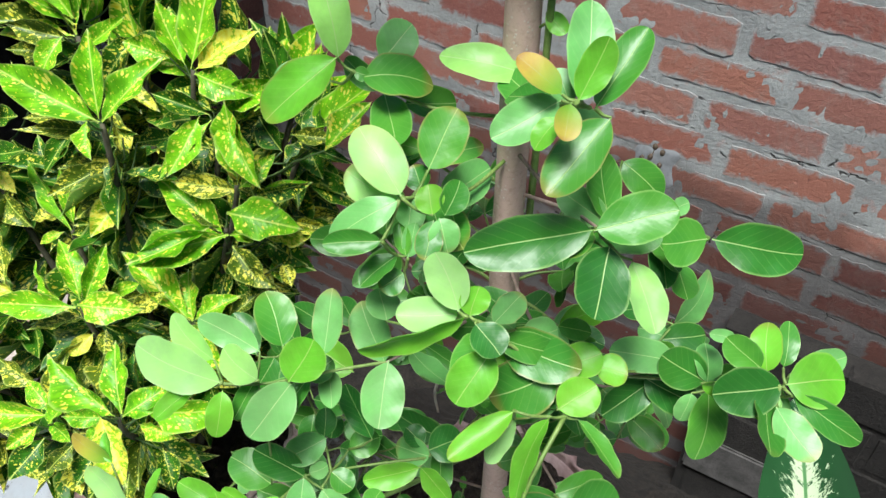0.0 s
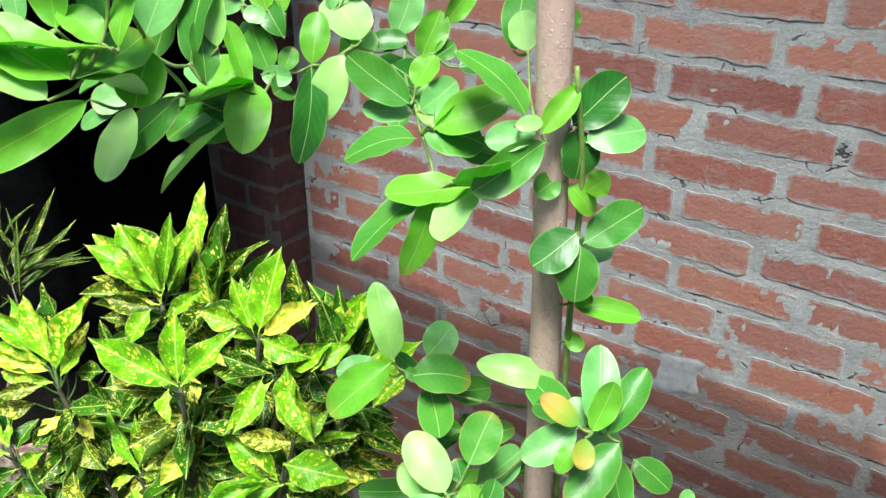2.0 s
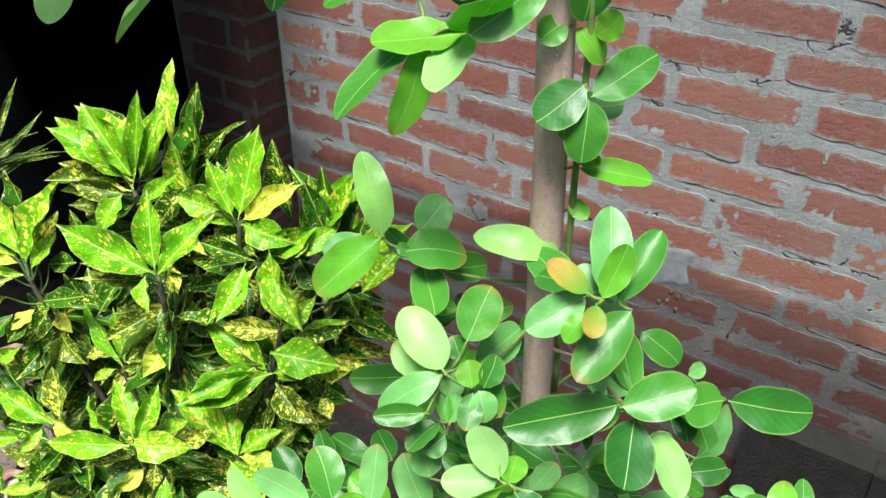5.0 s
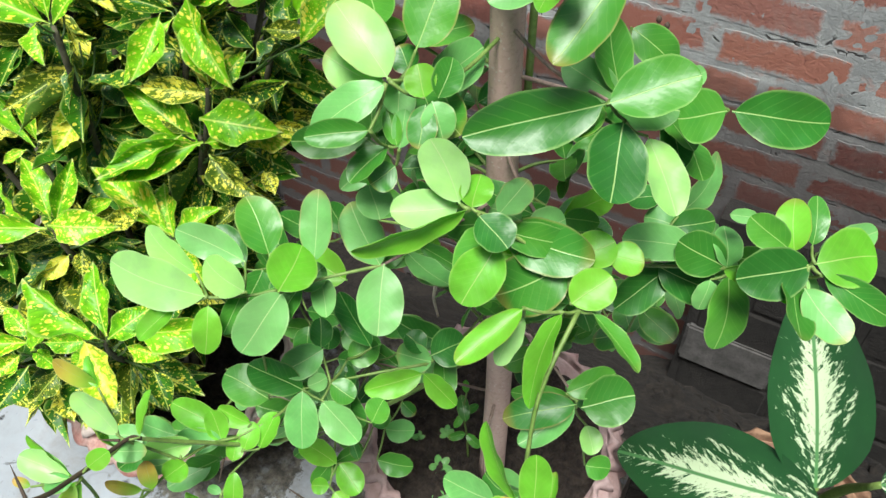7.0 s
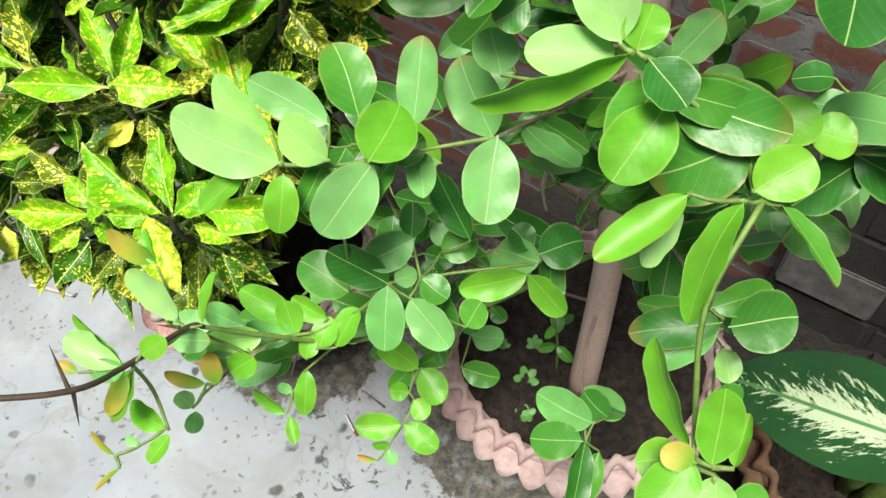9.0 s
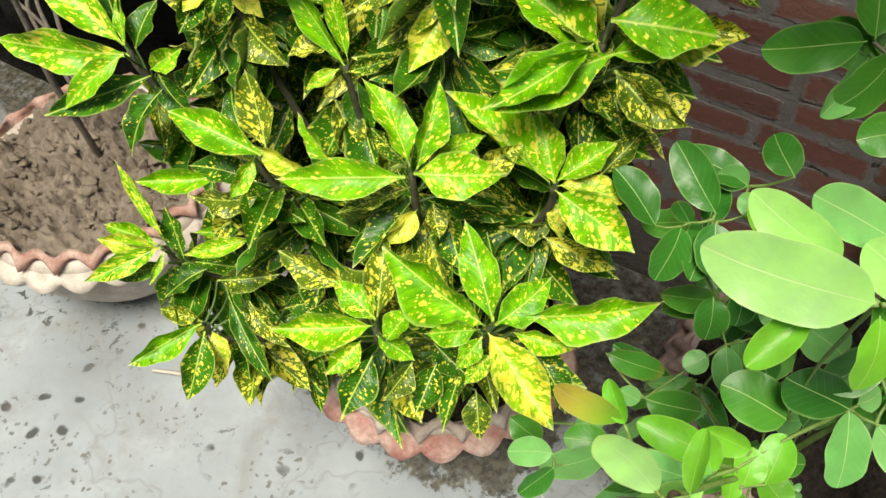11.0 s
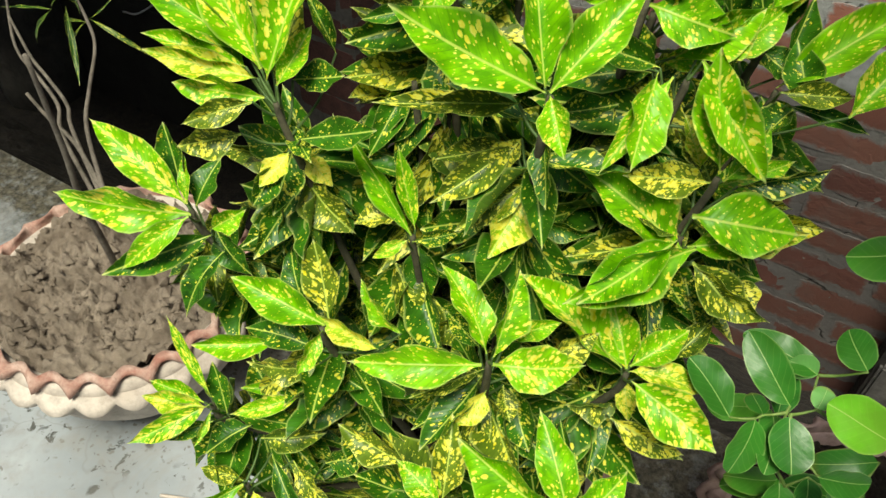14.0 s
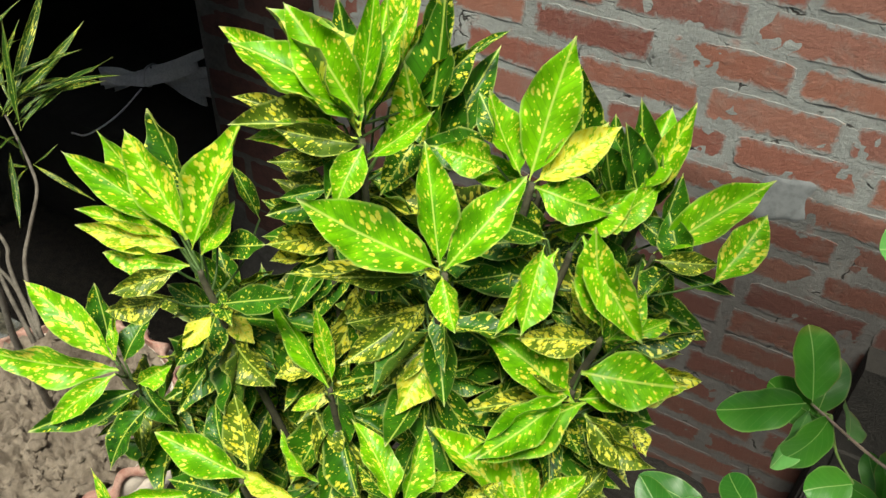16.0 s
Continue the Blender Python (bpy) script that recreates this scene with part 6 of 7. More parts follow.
blade(GREEN, (0.199, -1.026, 0.635), (0.176, -1.050, 0.632), 0.75)
blade(YOUNG, (0.200, -1.025, 0.636), (0.227, -1.009, 0.641), 0.85)
blade(YOUNG, (0.191, -1.021, 0.630), (0.167, -1.044, 0.627), 0.50)
blade(YOUNG, (0.190, -1.027, 0.640), (0.181, -1.015, 0.659), 0.64)
blade(GREEN, (0.187, -1.027, 0.641), (0.167, -1.029, 0.654), 0.64)
blade(GREEN, (0.196, -1.021, 0.642), (0.193, -1.007, 0.660), 0.48)
blade(YOUNG, (0.200, -1.022, 0.624), (0.194, -1.037, 0.617), 0.63)
blade(PALE, (0.200, -1.034, 0.628), (0.224, -1.043, 0.612), 0.61)
blade(GREEN, (0.205, -1.026, 0.632), (0.244, -1.024, 0.620), 0.37, 28)
blade(PALE, (0.200, -1.005, 0.625), (0.222, -0.987, 0.634), 0.60)
blade(PALE, (0.170, -1.009, 0.637), (0.157, -1.016, 0.640), 0.47)
sprig((0.122, -0.970, 0.524))
blade(PALE, (0.119, -0.963, 0.532), (0.152, -0.968, 0.516), 0.53)
blade(GREEN, (0.121, -0.983, 0.513), (0.147, -0.987, 0.500), 0.62)
blade(GREEN, (0.117, -0.970, 0.527), (0.127, -0.984, 0.513), 0.80)
blade(GREEN, (0.118, -0.985, 0.513), (0.101, -0.984, 0.527), 0.70)
blade(GREEN, (0.118, -0.983, 0.486), (0.100, -0.999, 0.486), 0.83)
sprig((0.009, -1.060, 0.466))
blade(GREEN, (0.009, -1.056, 0.470), (0.028, -1.039, 0.479), 0.95)
blade(PALE, (0.012, -1.057, 0.467), (-0.009, -1.069, 0.471), 0.84)
blade(YOUNG, (0.009, -1.065, 0.461), (-0.018, -1.095, 0.456), 0.45)
blade(YOUNG, (0.009, -1.065, 0.461), (0.037, -1.067, 0.449), 0.58)
blade(GREEN, (0.005, -1.056, 0.472), (-0.009, -1.056, 0.482), 0.95)
sprig((-0.048, -1.119, 0.469))
blade(GREEN, (-0.048, -1.120, 0.468), (-0.082, -1.128, 0.486), 0.61)
blade(PALE, (-0.049, -1.120, 0.468), (-0.035, -1.147, 0.443), 0.54)
blade(PALE, (-0.046, -1.097, 0.488), (-0.063, -1.122, 0.480), 0.66)
blade(PALE, (-0.036, -1.118, 0.463), (-0.005, -1.125, 0.446), 0.62)
blade(PALE, (-0.047, -1.117, 0.470), (-0.038, -1.109, 0.474), 0.95)
blade(GREEN, (-0.035, -1.108, 0.471), (-0.017, -1.107, 0.466), 0.88)
blade(GREEN, (-0.020, -1.081, 0.488), (-0.048, -1.072, 0.518), 0.45)
blade(GREEN, (-0.048, -1.098, 0.488), (-0.054, -1.088, 0.504), 0.74)
blade(GREEN, (-0.003, -1.110, 0.452), (-0.000, -1.098, 0.465), 0.92)
blade(GREEN, (-0.039, -1.084, 0.466), (-0.024, -1.071, 0.474), 0.94)
sprig((-0.044, -1.127, 0.576))
blade(GREEN, (-0.054, -1.118, 0.590), (-0.073, -1.107, 0.616), 0.70)
blade(YOUNG, (-0.038, -1.132, 0.583), (-0.034, -1.112, 0.604), 0.88)
blade(PALE, (-0.032, -1.108, 0.587), (-0.040, -1.085, 0.619), 0.44)
blade(PALE, (-0.041, -1.126, 0.576), (-0.047, -1.161, 0.554), 0.63)
blade(GREEN, (-0.045, -1.111, 0.561), (-0.037, -1.098, 0.573), 0.89)
sprig((-0.069, -1.153, 0.581))
blade(SKYLIT, (-0.070, -1.153, 0.581), (-0.119, -1.176, 0.598), 0.48)
blade(SKYLIT, (-0.085, -1.144, 0.583), (-0.116, -1.150, 0.602), 0.48)
blade(PALE, (-0.070, -1.122, 0.580), (-0.105, -1.132, 0.598), 0.45)
blade(SKYLIT, (-0.053, -1.141, 0.583), (-0.077, -1.146, 0.596), 0.75)
blade(YOUNG, (-0.068, -1.155, 0.578), (-0.059, -1.174, 0.561), 0.56)
blade(YOUNG, (-0.088, -1.159, 0.572), (-0.098, -1.184, 0.560), 0.43)
blade(GREEN, (-0.065, -1.132, 0.569), (-0.066, -1.154, 0.554), 0.49)
blade(GREEN, (-0.070, -1.131, 0.455), (-0.099, -1.138, 0.471), 0.76)
sprig((-0.081, -1.155, 0.433))
blade(YOUNG, (-0.092, -1.157, 0.436), (-0.127, -1.165, 0.452), 0.45)
blade(YOUNG, (-0.078, -1.145, 0.438), (-0.100, -1.152, 0.446), 0.58)
blade(YOUNG, (-0.089, -1.163, 0.431), (-0.103, -1.154, 0.447), 0.65)
blade(PALE, (-0.089, -1.162, 0.432), (-0.115, -1.179, 0.436), 0.54)
blade(YOUNG, (-0.066, -1.153, 0.428), (-0.067, -1.134, 0.445), 0.67)
blade(YOUNG, (-0.075, -1.159, 0.427), (-0.076, -1.145, 0.440), 0.81)
blade(YOUNG, (-0.078, -1.168, 0.423), (-0.081, -1.157, 0.433), 0.76)
sprig((-0.092, -1.193, 0.450))
blade(PALE, (-0.101, -1.184, 0.460), (-0.123, -1.194, 0.467), 0.58)
blade(SKYLIT, (-0.117, -1.205, 0.453), (-0.089, -1.187, 0.458), 0.51)
blade(YOUNG, (-0.096, -1.206, 0.443), (-0.088, -1.193, 0.452), 0.87)
blade(PALE, (-0.097, -1.197, 0.450), (-0.110, -1.212, 0.448), 0.62)
sprig((-0.104, -1.213, 0.493))
blade(BRONZE, (-0.131, -1.200, 0.513), (-0.158, -1.208, 0.524), 0.47)
blade(SKYLIT, (-0.108, -1.213, 0.495), (-0.137, -1.209, 0.515), 0.55)
blade(YOUNG, (-0.097, -1.207, 0.494), (-0.103, -1.188, 0.514), 0.33, -37)
blade(YOUNG, (-0.130, -1.201, 0.512), (-0.143, -1.194, 0.525), 0.43)
blade(PALE, (-0.115, -1.219, 0.480), (-0.094, -1.209, 0.482), 0.56)
sprig((-0.093, -1.247, 0.516))
blade(YOUNG, (-0.095, -1.249, 0.516), (-0.123, -1.249, 0.533), 0.38, -24)
blade(SKYLIT, (-0.096, -1.250, 0.516), (-0.123, -1.258, 0.526), 0.50)
blade(PALE, (-0.094, -1.250, 0.515), (-0.108, -1.262, 0.515), 0.63)
blade(YOUNG, (-0.091, -1.248, 0.515), (-0.086, -1.269, 0.502), 0.71)
blade(BRONZE, (-0.089, -1.252, 0.518), (-0.087, -1.270, 0.508), 0.41)
blade(YOUNG, (-0.091, -1.242, 0.519), (-0.084, -1.233, 0.524), 0.93)
blade(BRONZE, (-0.112, -1.264, 0.513), (-0.121, -1.266, 0.517), 0.53)
sprig((-0.076, -1.254, 0.479))
blade(YOUNG, (-0.078, -1.254, 0.480), (-0.098, -1.260, 0.487), 0.56)
blade(YOUNG, (-0.075, -1.255, 0.478), (-0.076, -1.270, 0.470), 0.53)
blade(BRONZE, (-0.093, -1.277, 0.470), (-0.107, -1.277, 0.479), 0.37, -29)
blade(PALE, (-0.085, -1.267, 0.474), (-0.092, -1.269, 0.477), 0.61)
blade(BRONZE, (-0.088, -1.280, 0.467), (-0.092, -1.294, 0.462), 0.34, 36)
sprig((-0.098, -1.225, 0.444))
blade(PALE, (-0.099, -1.232, 0.440), (-0.109, -1.231, 0.446), 0.95)
blade(PALE, (-0.097, -1.232, 0.439), (-0.091, -1.241, 0.432), 0.76)
blade(BRONZE, (-0.099, -1.219, 0.448), (-0.119, -1.230, 0.453), 0.40)
blade(BRONZE, (-0.094, -1.216, 0.448), (-0.104, -1.208, 0.461), 0.70)
sprig((-0.085, -1.168, 0.400))
blade(YOUNG, (-0.084, -1.165, 0.401), (-0.072, -1.187, 0.386), 0.44)
blade(YOUNG, (-0.082, -1.190, 0.384), (-0.105, -1.195, 0.394), 0.39)
blade(YOUNG, (-0.080, -1.190, 0.383), (-0.068, -1.199, 0.375), 0.48)
blade(PALE, (-0.085, -1.180, 0.392), (-0.094, -1.182, 0.396), 0.63)
sprig((-0.061, -1.098, 0.310))
blade(YOUNG, (-0.061, -1.090, 0.315), (-0.092, -1.094, 0.331), 0.64)
blade(YOUNG, (-0.060, -1.089, 0.315), (-0.034, -1.096, 0.304), 0.74)
blade(YOUNG, (-0.059, -1.105, 0.304), (-0.071, -1.113, 0.306), 0.95)
blade(YOUNG, (-0.054, -1.106, 0.301), (-0.039, -1.110, 0.295), 0.93)
blade(YOUNG, (-0.053, -1.123, 0.289), (-0.079, -1.146, 0.290), 0.56)
blade(YOUNG, (-0.052, -1.122, 0.289), (-0.022, -1.121, 0.282), 0.62)
blade(YOUNG, (-0.054, -1.137, 0.280), (-0.063, -1.147, 0.279), 0.67)
blade(PALE, (-0.054, -1.141, 0.277), (-0.044, -1.146, 0.272), 0.71)
blade(GREEN, (-0.047, -1.079, 0.317), (-0.056, -1.072, 0.327), 0.61)
blade(GREEN, (-0.048, -1.055, 0.333), (-0.042, -1.040, 0.344), 0.95)
blade(BRONZE, (-0.056, -1.151, 0.272), (-0.069, -1.158, 0.275), 0.36, -31)
sprig((0.136, -1.199, 0.631))
blade(YOUNG, (0.134, -1.198, 0.633), (0.112, -1.190, 0.652), 0.38, -24)
blade(YOUNG, (0.141, -1.198, 0.630), (0.134, -1.184, 0.646), 0.53)
blade(YOUNG, (0.146, -1.195, 0.630), (0.142, -1.185, 0.641), 0.35, -34)
blade(BRONZE, (0.137, -1.202, 0.635), (0.129, -1.205, 0.638), 0.84)
blade(YOUNG, (0.135, -1.199, 0.631), (0.135, -1.218, 0.622), 0.72)
blade(YOUNG, (0.134, -1.196, 0.621), (0.124, -1.204, 0.622), 0.95)
blade(SKYLIT, (0.143, -1.194, 0.619), (0.148, -1.202, 0.613), 0.95)
blade(PALE, (0.147, -1.205, 0.610), (0.144, -1.223, 0.602), 0.77)
blade(PALE, (0.153, -1.197, 0.600), (0.155, -1.205, 0.595), 0.95)
blade(GREEN, (0.151, -1.183, 0.585), (0.161, -1.176, 0.587), 0.95)
sprig((0.065, -1.063, 0.305))
blade(PALE, (0.064, -1.052, 0.313), (0.027, -1.067, 0.324), 0.66)
blade(GREEN, (0.064, -1.064, 0.304), (0.032, -1.085, 0.309), 0.69)
blade(GREEN, (0.065, -1.063, 0.304), (0.080, -1.104, 0.278), 0.38, -24)
blade(GREEN, (0.075, -1.058, 0.291), (0.082, -1.096, 0.269), 0.42)
blade(GREEN, (0.069, -1.039, 0.306), (0.049, -1.040, 0.317), 0.95)
sprig((0.115, -1.066, 0.512))
blade(GREEN, (0.116, -1.068, 0.511), (0.085, -1.097, 0.510), 0.47)
blade(PALE, (0.115, -1.064, 0.502), (0.095, -1.098, 0.493), 0.40)
blade(GREEN, (0.108, -1.067, 0.515), (0.131, -1.047, 0.524), 0.49)
blade(GREEN, (0.119, -1.068, 0.510), (0.144, -1.050, 0.516), 0.93)
blade(GREEN, (0.109, -1.056, 0.496), (0.080, -1.074, 0.502), 0.39, -23)
blade(SKYLIT, (0.119, -1.046, 0.461), (0.131, -1.057, 0.451), 0.76)
blade(GREEN, (0.125, -1.048, 0.418), (0.142, -1.043, 0.417), 0.95)
sprig((0.109, -0.924, 0.445))
blade(GREEN, (0.107, -0.924, 0.446), (0.143, -0.928, 0.434), 0.68)
blade(PALE, (0.111, -0.895, 0.463), (0.147, -0.898, 0.452), 0.67)
blade(GREEN, (0.108, -0.901, 0.461), (0.122, -0.918, 0.447), 0.83)
blade(GREEN, (0.072, -0.924, 0.460), (0.107, -0.928, 0.449), 0.67)
blade(GREEN, (0.098, -0.926, 0.448), (0.111, -0.942, 0.436), 0.85)
blade(GREEN, (0.084, -0.934, 0.449), (0.071, -0.958, 0.442), 0.78)
blade(GREEN, (0.092, -0.940, 0.441), (0.082, -0.962, 0.435), 0.82)
sprig((-0.144, -1.022, 0.445))
blade(GREEN, (-0.144, -1.019, 0.448), (-0.179, -1.008, 0.476), 0.48)
blade(GREEN, (-0.158, -1.034, 0.443), (-0.153, -1.063, 0.426), 0.78)
blade(GREEN, (-0.142, -1.022, 0.444), (-0.131, -1.048, 0.427), 0.76)
blade(PALE, (-0.130, -1.012, 0.446), (-0.129, -1.001, 0.455), 0.95)
blade(GREEN, (-0.171, -1.041, 0.443), (-0.202, -1.032, 0.468), 0.54)
blade(GREEN, (-0.155, -1.030, 0.444), (-0.165, -1.025, 0.454), 0.90)
blade(GREEN, (-0.135, -0.984, 0.442), (-0.175, -0.987, 0.463), 0.46)
blade(GREEN, (-0.113, -0.982, 0.460), (-0.133, -0.973, 0.478), 0.74)
blade(PALE, (-0.135, -0.984, 0.442), (-0.154, -0.987, 0.450), 0.83)
blade(GREEN, (-0.115, -1.038, 0.423), (-0.087, -1.028, 0.423), 0.66)
blade(YOUNG, (-0.089, -1.016, 0.452), (-0.127, -1.025, 0.468), 0.67)
sprig((-0.124, -1.026, 0.381))
blade(GREEN, (-0.128, -1.026, 0.383), (-0.119, -1.048, 0.369), 0.81)
blade(GREEN, (-0.114, -1.015, 0.385), (-0.106, -1.032, 0.373), 0.83)
blade(PALE, (-0.100, -1.013, 0.381), (-0.084, -1.021, 0.372), 0.77)
blade(PALE, (-0.109, -1.043, 0.364), (-0.095, -1.067, 0.347), 0.58)
blade(GREEN, (-0.089, -1.031, 0.364), (-0.077, -1.047, 0.352), 0.78)
blade(GREEN, (-0.172, -1.085, 0.362), (-0.133, -1.080, 0.355), 0.42)
blade(GREEN, (-0.140, -1.092, 0.343), (-0.103, -1.085, 0.339), 0.59)
blade(PALE, (-0.156, -1.096, 0.347), (-0.142, -1.096, 0.344), 0.95)
blade(GREEN, (-0.209, -1.144, 0.336), (-0.185, -1.145, 0.329), 0.75)
blade(PALE, (-0.172, -1.126, 0.333), (-0.155, -1.114, 0.337), 0.69)
blade(PALE, (-0.116, -1.053, 0.360), (-0.126, -1.067, 0.357), 0.86)
blade(GREEN, (-0.097, -1.032, 0.366), (-0.075, -1.024, 0.367), 0.78)
sprig((-0.105, -0.950, 0.537))
blade(GREEN, (-0.108, -0.951, 0.537), (-0.153, -0.984, 0.539), 0.46)
blade(GREEN, (-0.105, -0.949, 0.538), (-0.120, -0.928, 0.575), 0.66)
blade(GREEN, (-0.099, -0.943, 0.525), (-0.100, -0.922, 0.554), 0.59)
blade(GREEN, (-0.093, -0.948, 0.532), (-0.102, -0.982, 0.511), 0.70)
blade(GREEN, (-0.068, -0.964, 0.502), (-0.091, -0.983, 0.501), 0.78)
sprig((-0.129, -1.153, 0.378))
blade(GREEN, (-0.115, -1.153, 0.372), (-0.129, -1.177, 0.366), 0.75)
blade(PALE, (-0.142, -1.153, 0.383), (-0.162, -1.185, 0.376), 0.56)
blade(GREEN, (-0.114, -1.139, 0.381), (-0.129, -1.164, 0.375), 0.76)
blade(PALE, (-0.118, -1.159, 0.369), (-0.137, -1.187, 0.363), 0.50)
blade(GREEN, (-0.164, -1.176, 0.377), (-0.173, -1.198, 0.370), 0.66)
blade(PALE, (-0.167, -1.171, 0.382), (-0.190, -1.184, 0.387), 0.60)
blade(GREEN, (-0.142, -1.142, 0.365), (-0.166, -1.155, 0.371), 0.70)
sprig((-0.096, -0.987, 0.309))
blade(GREEN, (-0.112, -0.978, 0.321), (-0.112, -1.001, 0.309), 0.85)
blade(GREEN, (-0.108, -0.971, 0.325), (-0.098, -0.983, 0.315), 0.92)
blade(PALE, (-0.088, -1.043, 0.306), (-0.102, -1.015, 0.337), 0.50)
blade(GREEN, (-0.065, -0.981, 0.302), (-0.084, -1.004, 0.297), 0.80)
blade(GREEN, (-0.066, -0.939, 0.331), (-0.102, -0.965, 0.333), 0.48)
blade(PALE, (-0.071, -0.978, 0.331), (-0.037, -0.983, 0.321), 0.89)
blade(PALE, (-0.062, -1.022, 0.272), (-0.037, -1.014, 0.273), 0.81)
blade(GREEN, (-0.057, -1.044, 0.255), (-0.026, -1.035, 0.255), 0.65)
blade(GREEN, (-0.058, -0.998, 0.287), (-0.043, -1.001, 0.282), 0.85)
blade(GREEN, (-0.125, -0.959, 0.314), (-0.146, -0.965, 0.321), 0.84)
blade(GREEN, (-0.080, -0.963, 0.294), (-0.061, -0.950, 0.300), 0.79)
sprig((-0.113, -1.036, 0.282))
blade(GREEN, (-0.129, -1.039, 0.285), (-0.176, -1.047, 0.305), 0.36)
blade(PALE, (-0.101, -1.039, 0.275), (-0.131, -1.055, 0.280), 0.55)
blade(GREEN, (-0.136, -1.052, 0.279), (-0.154, -1.064, 0.280), 0.63)
blade(PALE, (-0.136, -1.063, 0.272), (-0.149, -1.086, 0.265), 0.60)
blade(PALE, (-0.121, -1.030, 0.289), (-0.145, -1.050, 0.288), 0.39)
blade(GREEN, (-0.111, -1.056, 0.267), (-0.120, -1.081, 0.258), 0.58)
blade(GREEN, (-0.100, -1.011, 0.269), (-0.094, -0.991, 0.284), 0.65)


def along_trunk(p):
    """The point of the trunk from which a twig to p would spring."""
    z = min(1.28, max(0.30, p.z - 0.22 * math.hypot(p.x - 0.012, p.y + 0.96)))
    for a, b in zip(TRUNK, TRUNK[1:]):
        if a[2] <= z <= b[2]:
            return Vector(a).lerp(Vector(b), (z - a[2]) / (b[2] - a[2]))


reached = []
for node, leaves in sorted(SPRIGS, key=lambda s: math.hypot(s[0].x - 0.012, s[0].y + 0.97) + (2.0 * max(0.0, 0.905 - s[0].z) if s[0].z > 0.8 else 0.0)):
    best = along_trunk(node)
    from_trunk = (best - node).length
    for other in reached:
        if (other - node).length < from_trunk * 0.62 and (other - best).length < from_trunk:
            if (other - node).length < (best - node).length:
                best = other
    upper = [n for n in reached if n.z > 0.8 and n.x < -0.02]
    if node.z > 0.8 and node.x < -0.02 and upper:
        best = min(upper, key=lambda n: (n - node).length)
    if node.z < 0.43 and node.y < -1.1:
        best = min((n for n, _ in SPRIGS if n.z > node.z + 0.05), key=lambda n: (n - node).length)
    mid = best.lerp(node, 0.5) - FRONT * 0.14 * (node - best).length + Vector((grow.uniform(-1, 1), grow.uniform(-1, 1), grow.uniform(-1.5, 0.5))) * 0.06 * (node - best).length
    far = (node - best).length
    stem = GREEN_STEM if far < 0.11 else BARK
    thick = far if node.y > -1.16 else min(far, 0.1)
    twig = part("twig", tube([local(shrub, best), local(shrub, mid), local(shrub, node)], [0.0009 + 0.0045 * thick, 0.0009 + 0.002 * thick, 0.0008], 6), stem, shrub)
    reached.append(node)
    joints = [node]
    for kinds, start, t, width, roll in sorted(leaves, key=lambda leaf: (leaf[1] - node).length):
        root = min(joints, key=lambda q: (q - start).length + 0.15 * (q - node).length)
        far = (start - root).length
        joints.append(start)
        if far > 0.004:
            sag = Vector((0, 0, 0.10 * far)) + FRONT * 0.08 * far
            part("leaf_stalk", tube([local(shrub, root), local(shrub, root.lerp(start, 0.5) - sag), local(shrub, start)], [0.0011, 0.0009, 0.0007], 5), GREEN_STEM, twig)
        hang_leaf(kinds, local(shrub, start), local(shrub, t), width * 1.04, twig, roll + grow.gauss(0, 17), ASIDE if node.z > 0.84 else FRONT)
    # shaded leaves further back on the same twig
    if len(leaves) > 2 and node.y > -1.13:
        for k in range(1 if node.z > 0.84 else 3):
            p = node.lerp(mid, grow.uniform(0.1, 0.7)) - FRONT * grow.uniform(0.008, 0.022)
            a = grow.uniform(0, 6.283)
            t = p + Vector((math.cos(a), math.sin(a), grow.uniform(-0.7, 0.5))).normalized() * grow.uniform(0.028, 0.046)
            hang_leaf(GREEN if grow.random() < 0.8 else PALE, local(shrub, p), local(shrub, t), grow.uniform(0.45, 0.6), twig, grow.gauss(0, 20), FRONT)
# smaller leaves inside the crown, and along the upper branch
for k in range(34):
    if k < 30:
        z = grow.uniform(0.38, 0.68)
        p = along_trunk(Vector((0.012, -0.96, z)))
        a = grow.uniform(-0.8, 5.2)
        q = p + Vector((math.cos(a) * 0.06, math.sin(a) * 0.06, 0.02)) * grow.uniform(0.5, 1.15)
        reach, count = (0.024, 0.038), 5
    else:
        q = grow.choice([n for n in reached if n.z > 0.86 and n.x < 0.0]) + Vector((grow.uniform(-1, 1), grow.uniform(-1, 1), grow.uniform(-0.6, 0.4))) * 0.022
        p = min(reached, key=lambda n: (n - q).length)
        a, reach, count = grow.uniform(0, 6.28), (0.03, 0.05), 4
    twig = part("twig", tube([local(shrub, p), local(shrub, p.lerp(q, 0.5) + Vector((0, 0, 0.004))), local(shrub, q)], [0.0016, 0.0012, 0.0008], 5), GREEN_STEM, shrub)
    for i in range(count):
        b = a + grow.uniform(-2.2, 2.2)
        t = q + Vector((math.cos(b), math.sin(b), grow.uniform(-0.5, 0.6))) * grow.uniform(*reach)
        hang_leaf((SKYLIT if grow.random() < 0.5 else YOUNG) if k >= 30 else GREEN if grow.random() < 0.75 else PALE if grow.random() < 0.7 else YOUNG, local(shrub, q), local(shrub, t), grow.uniform(0.45, 0.6), twig)
part("fork", tube([local(shrub, q) for q in ((0.011, -0.995, 0.94), (0.014, -0.991, 0.982), (0.018, -0.990, 1.006), (0.023, -0.988, 1.035), (0.030, -0.985, 1.10))], [0.006, 0.0056, 0.0048, 0.0045, 0.0040], 9), TRUNK_BARK, shrub)
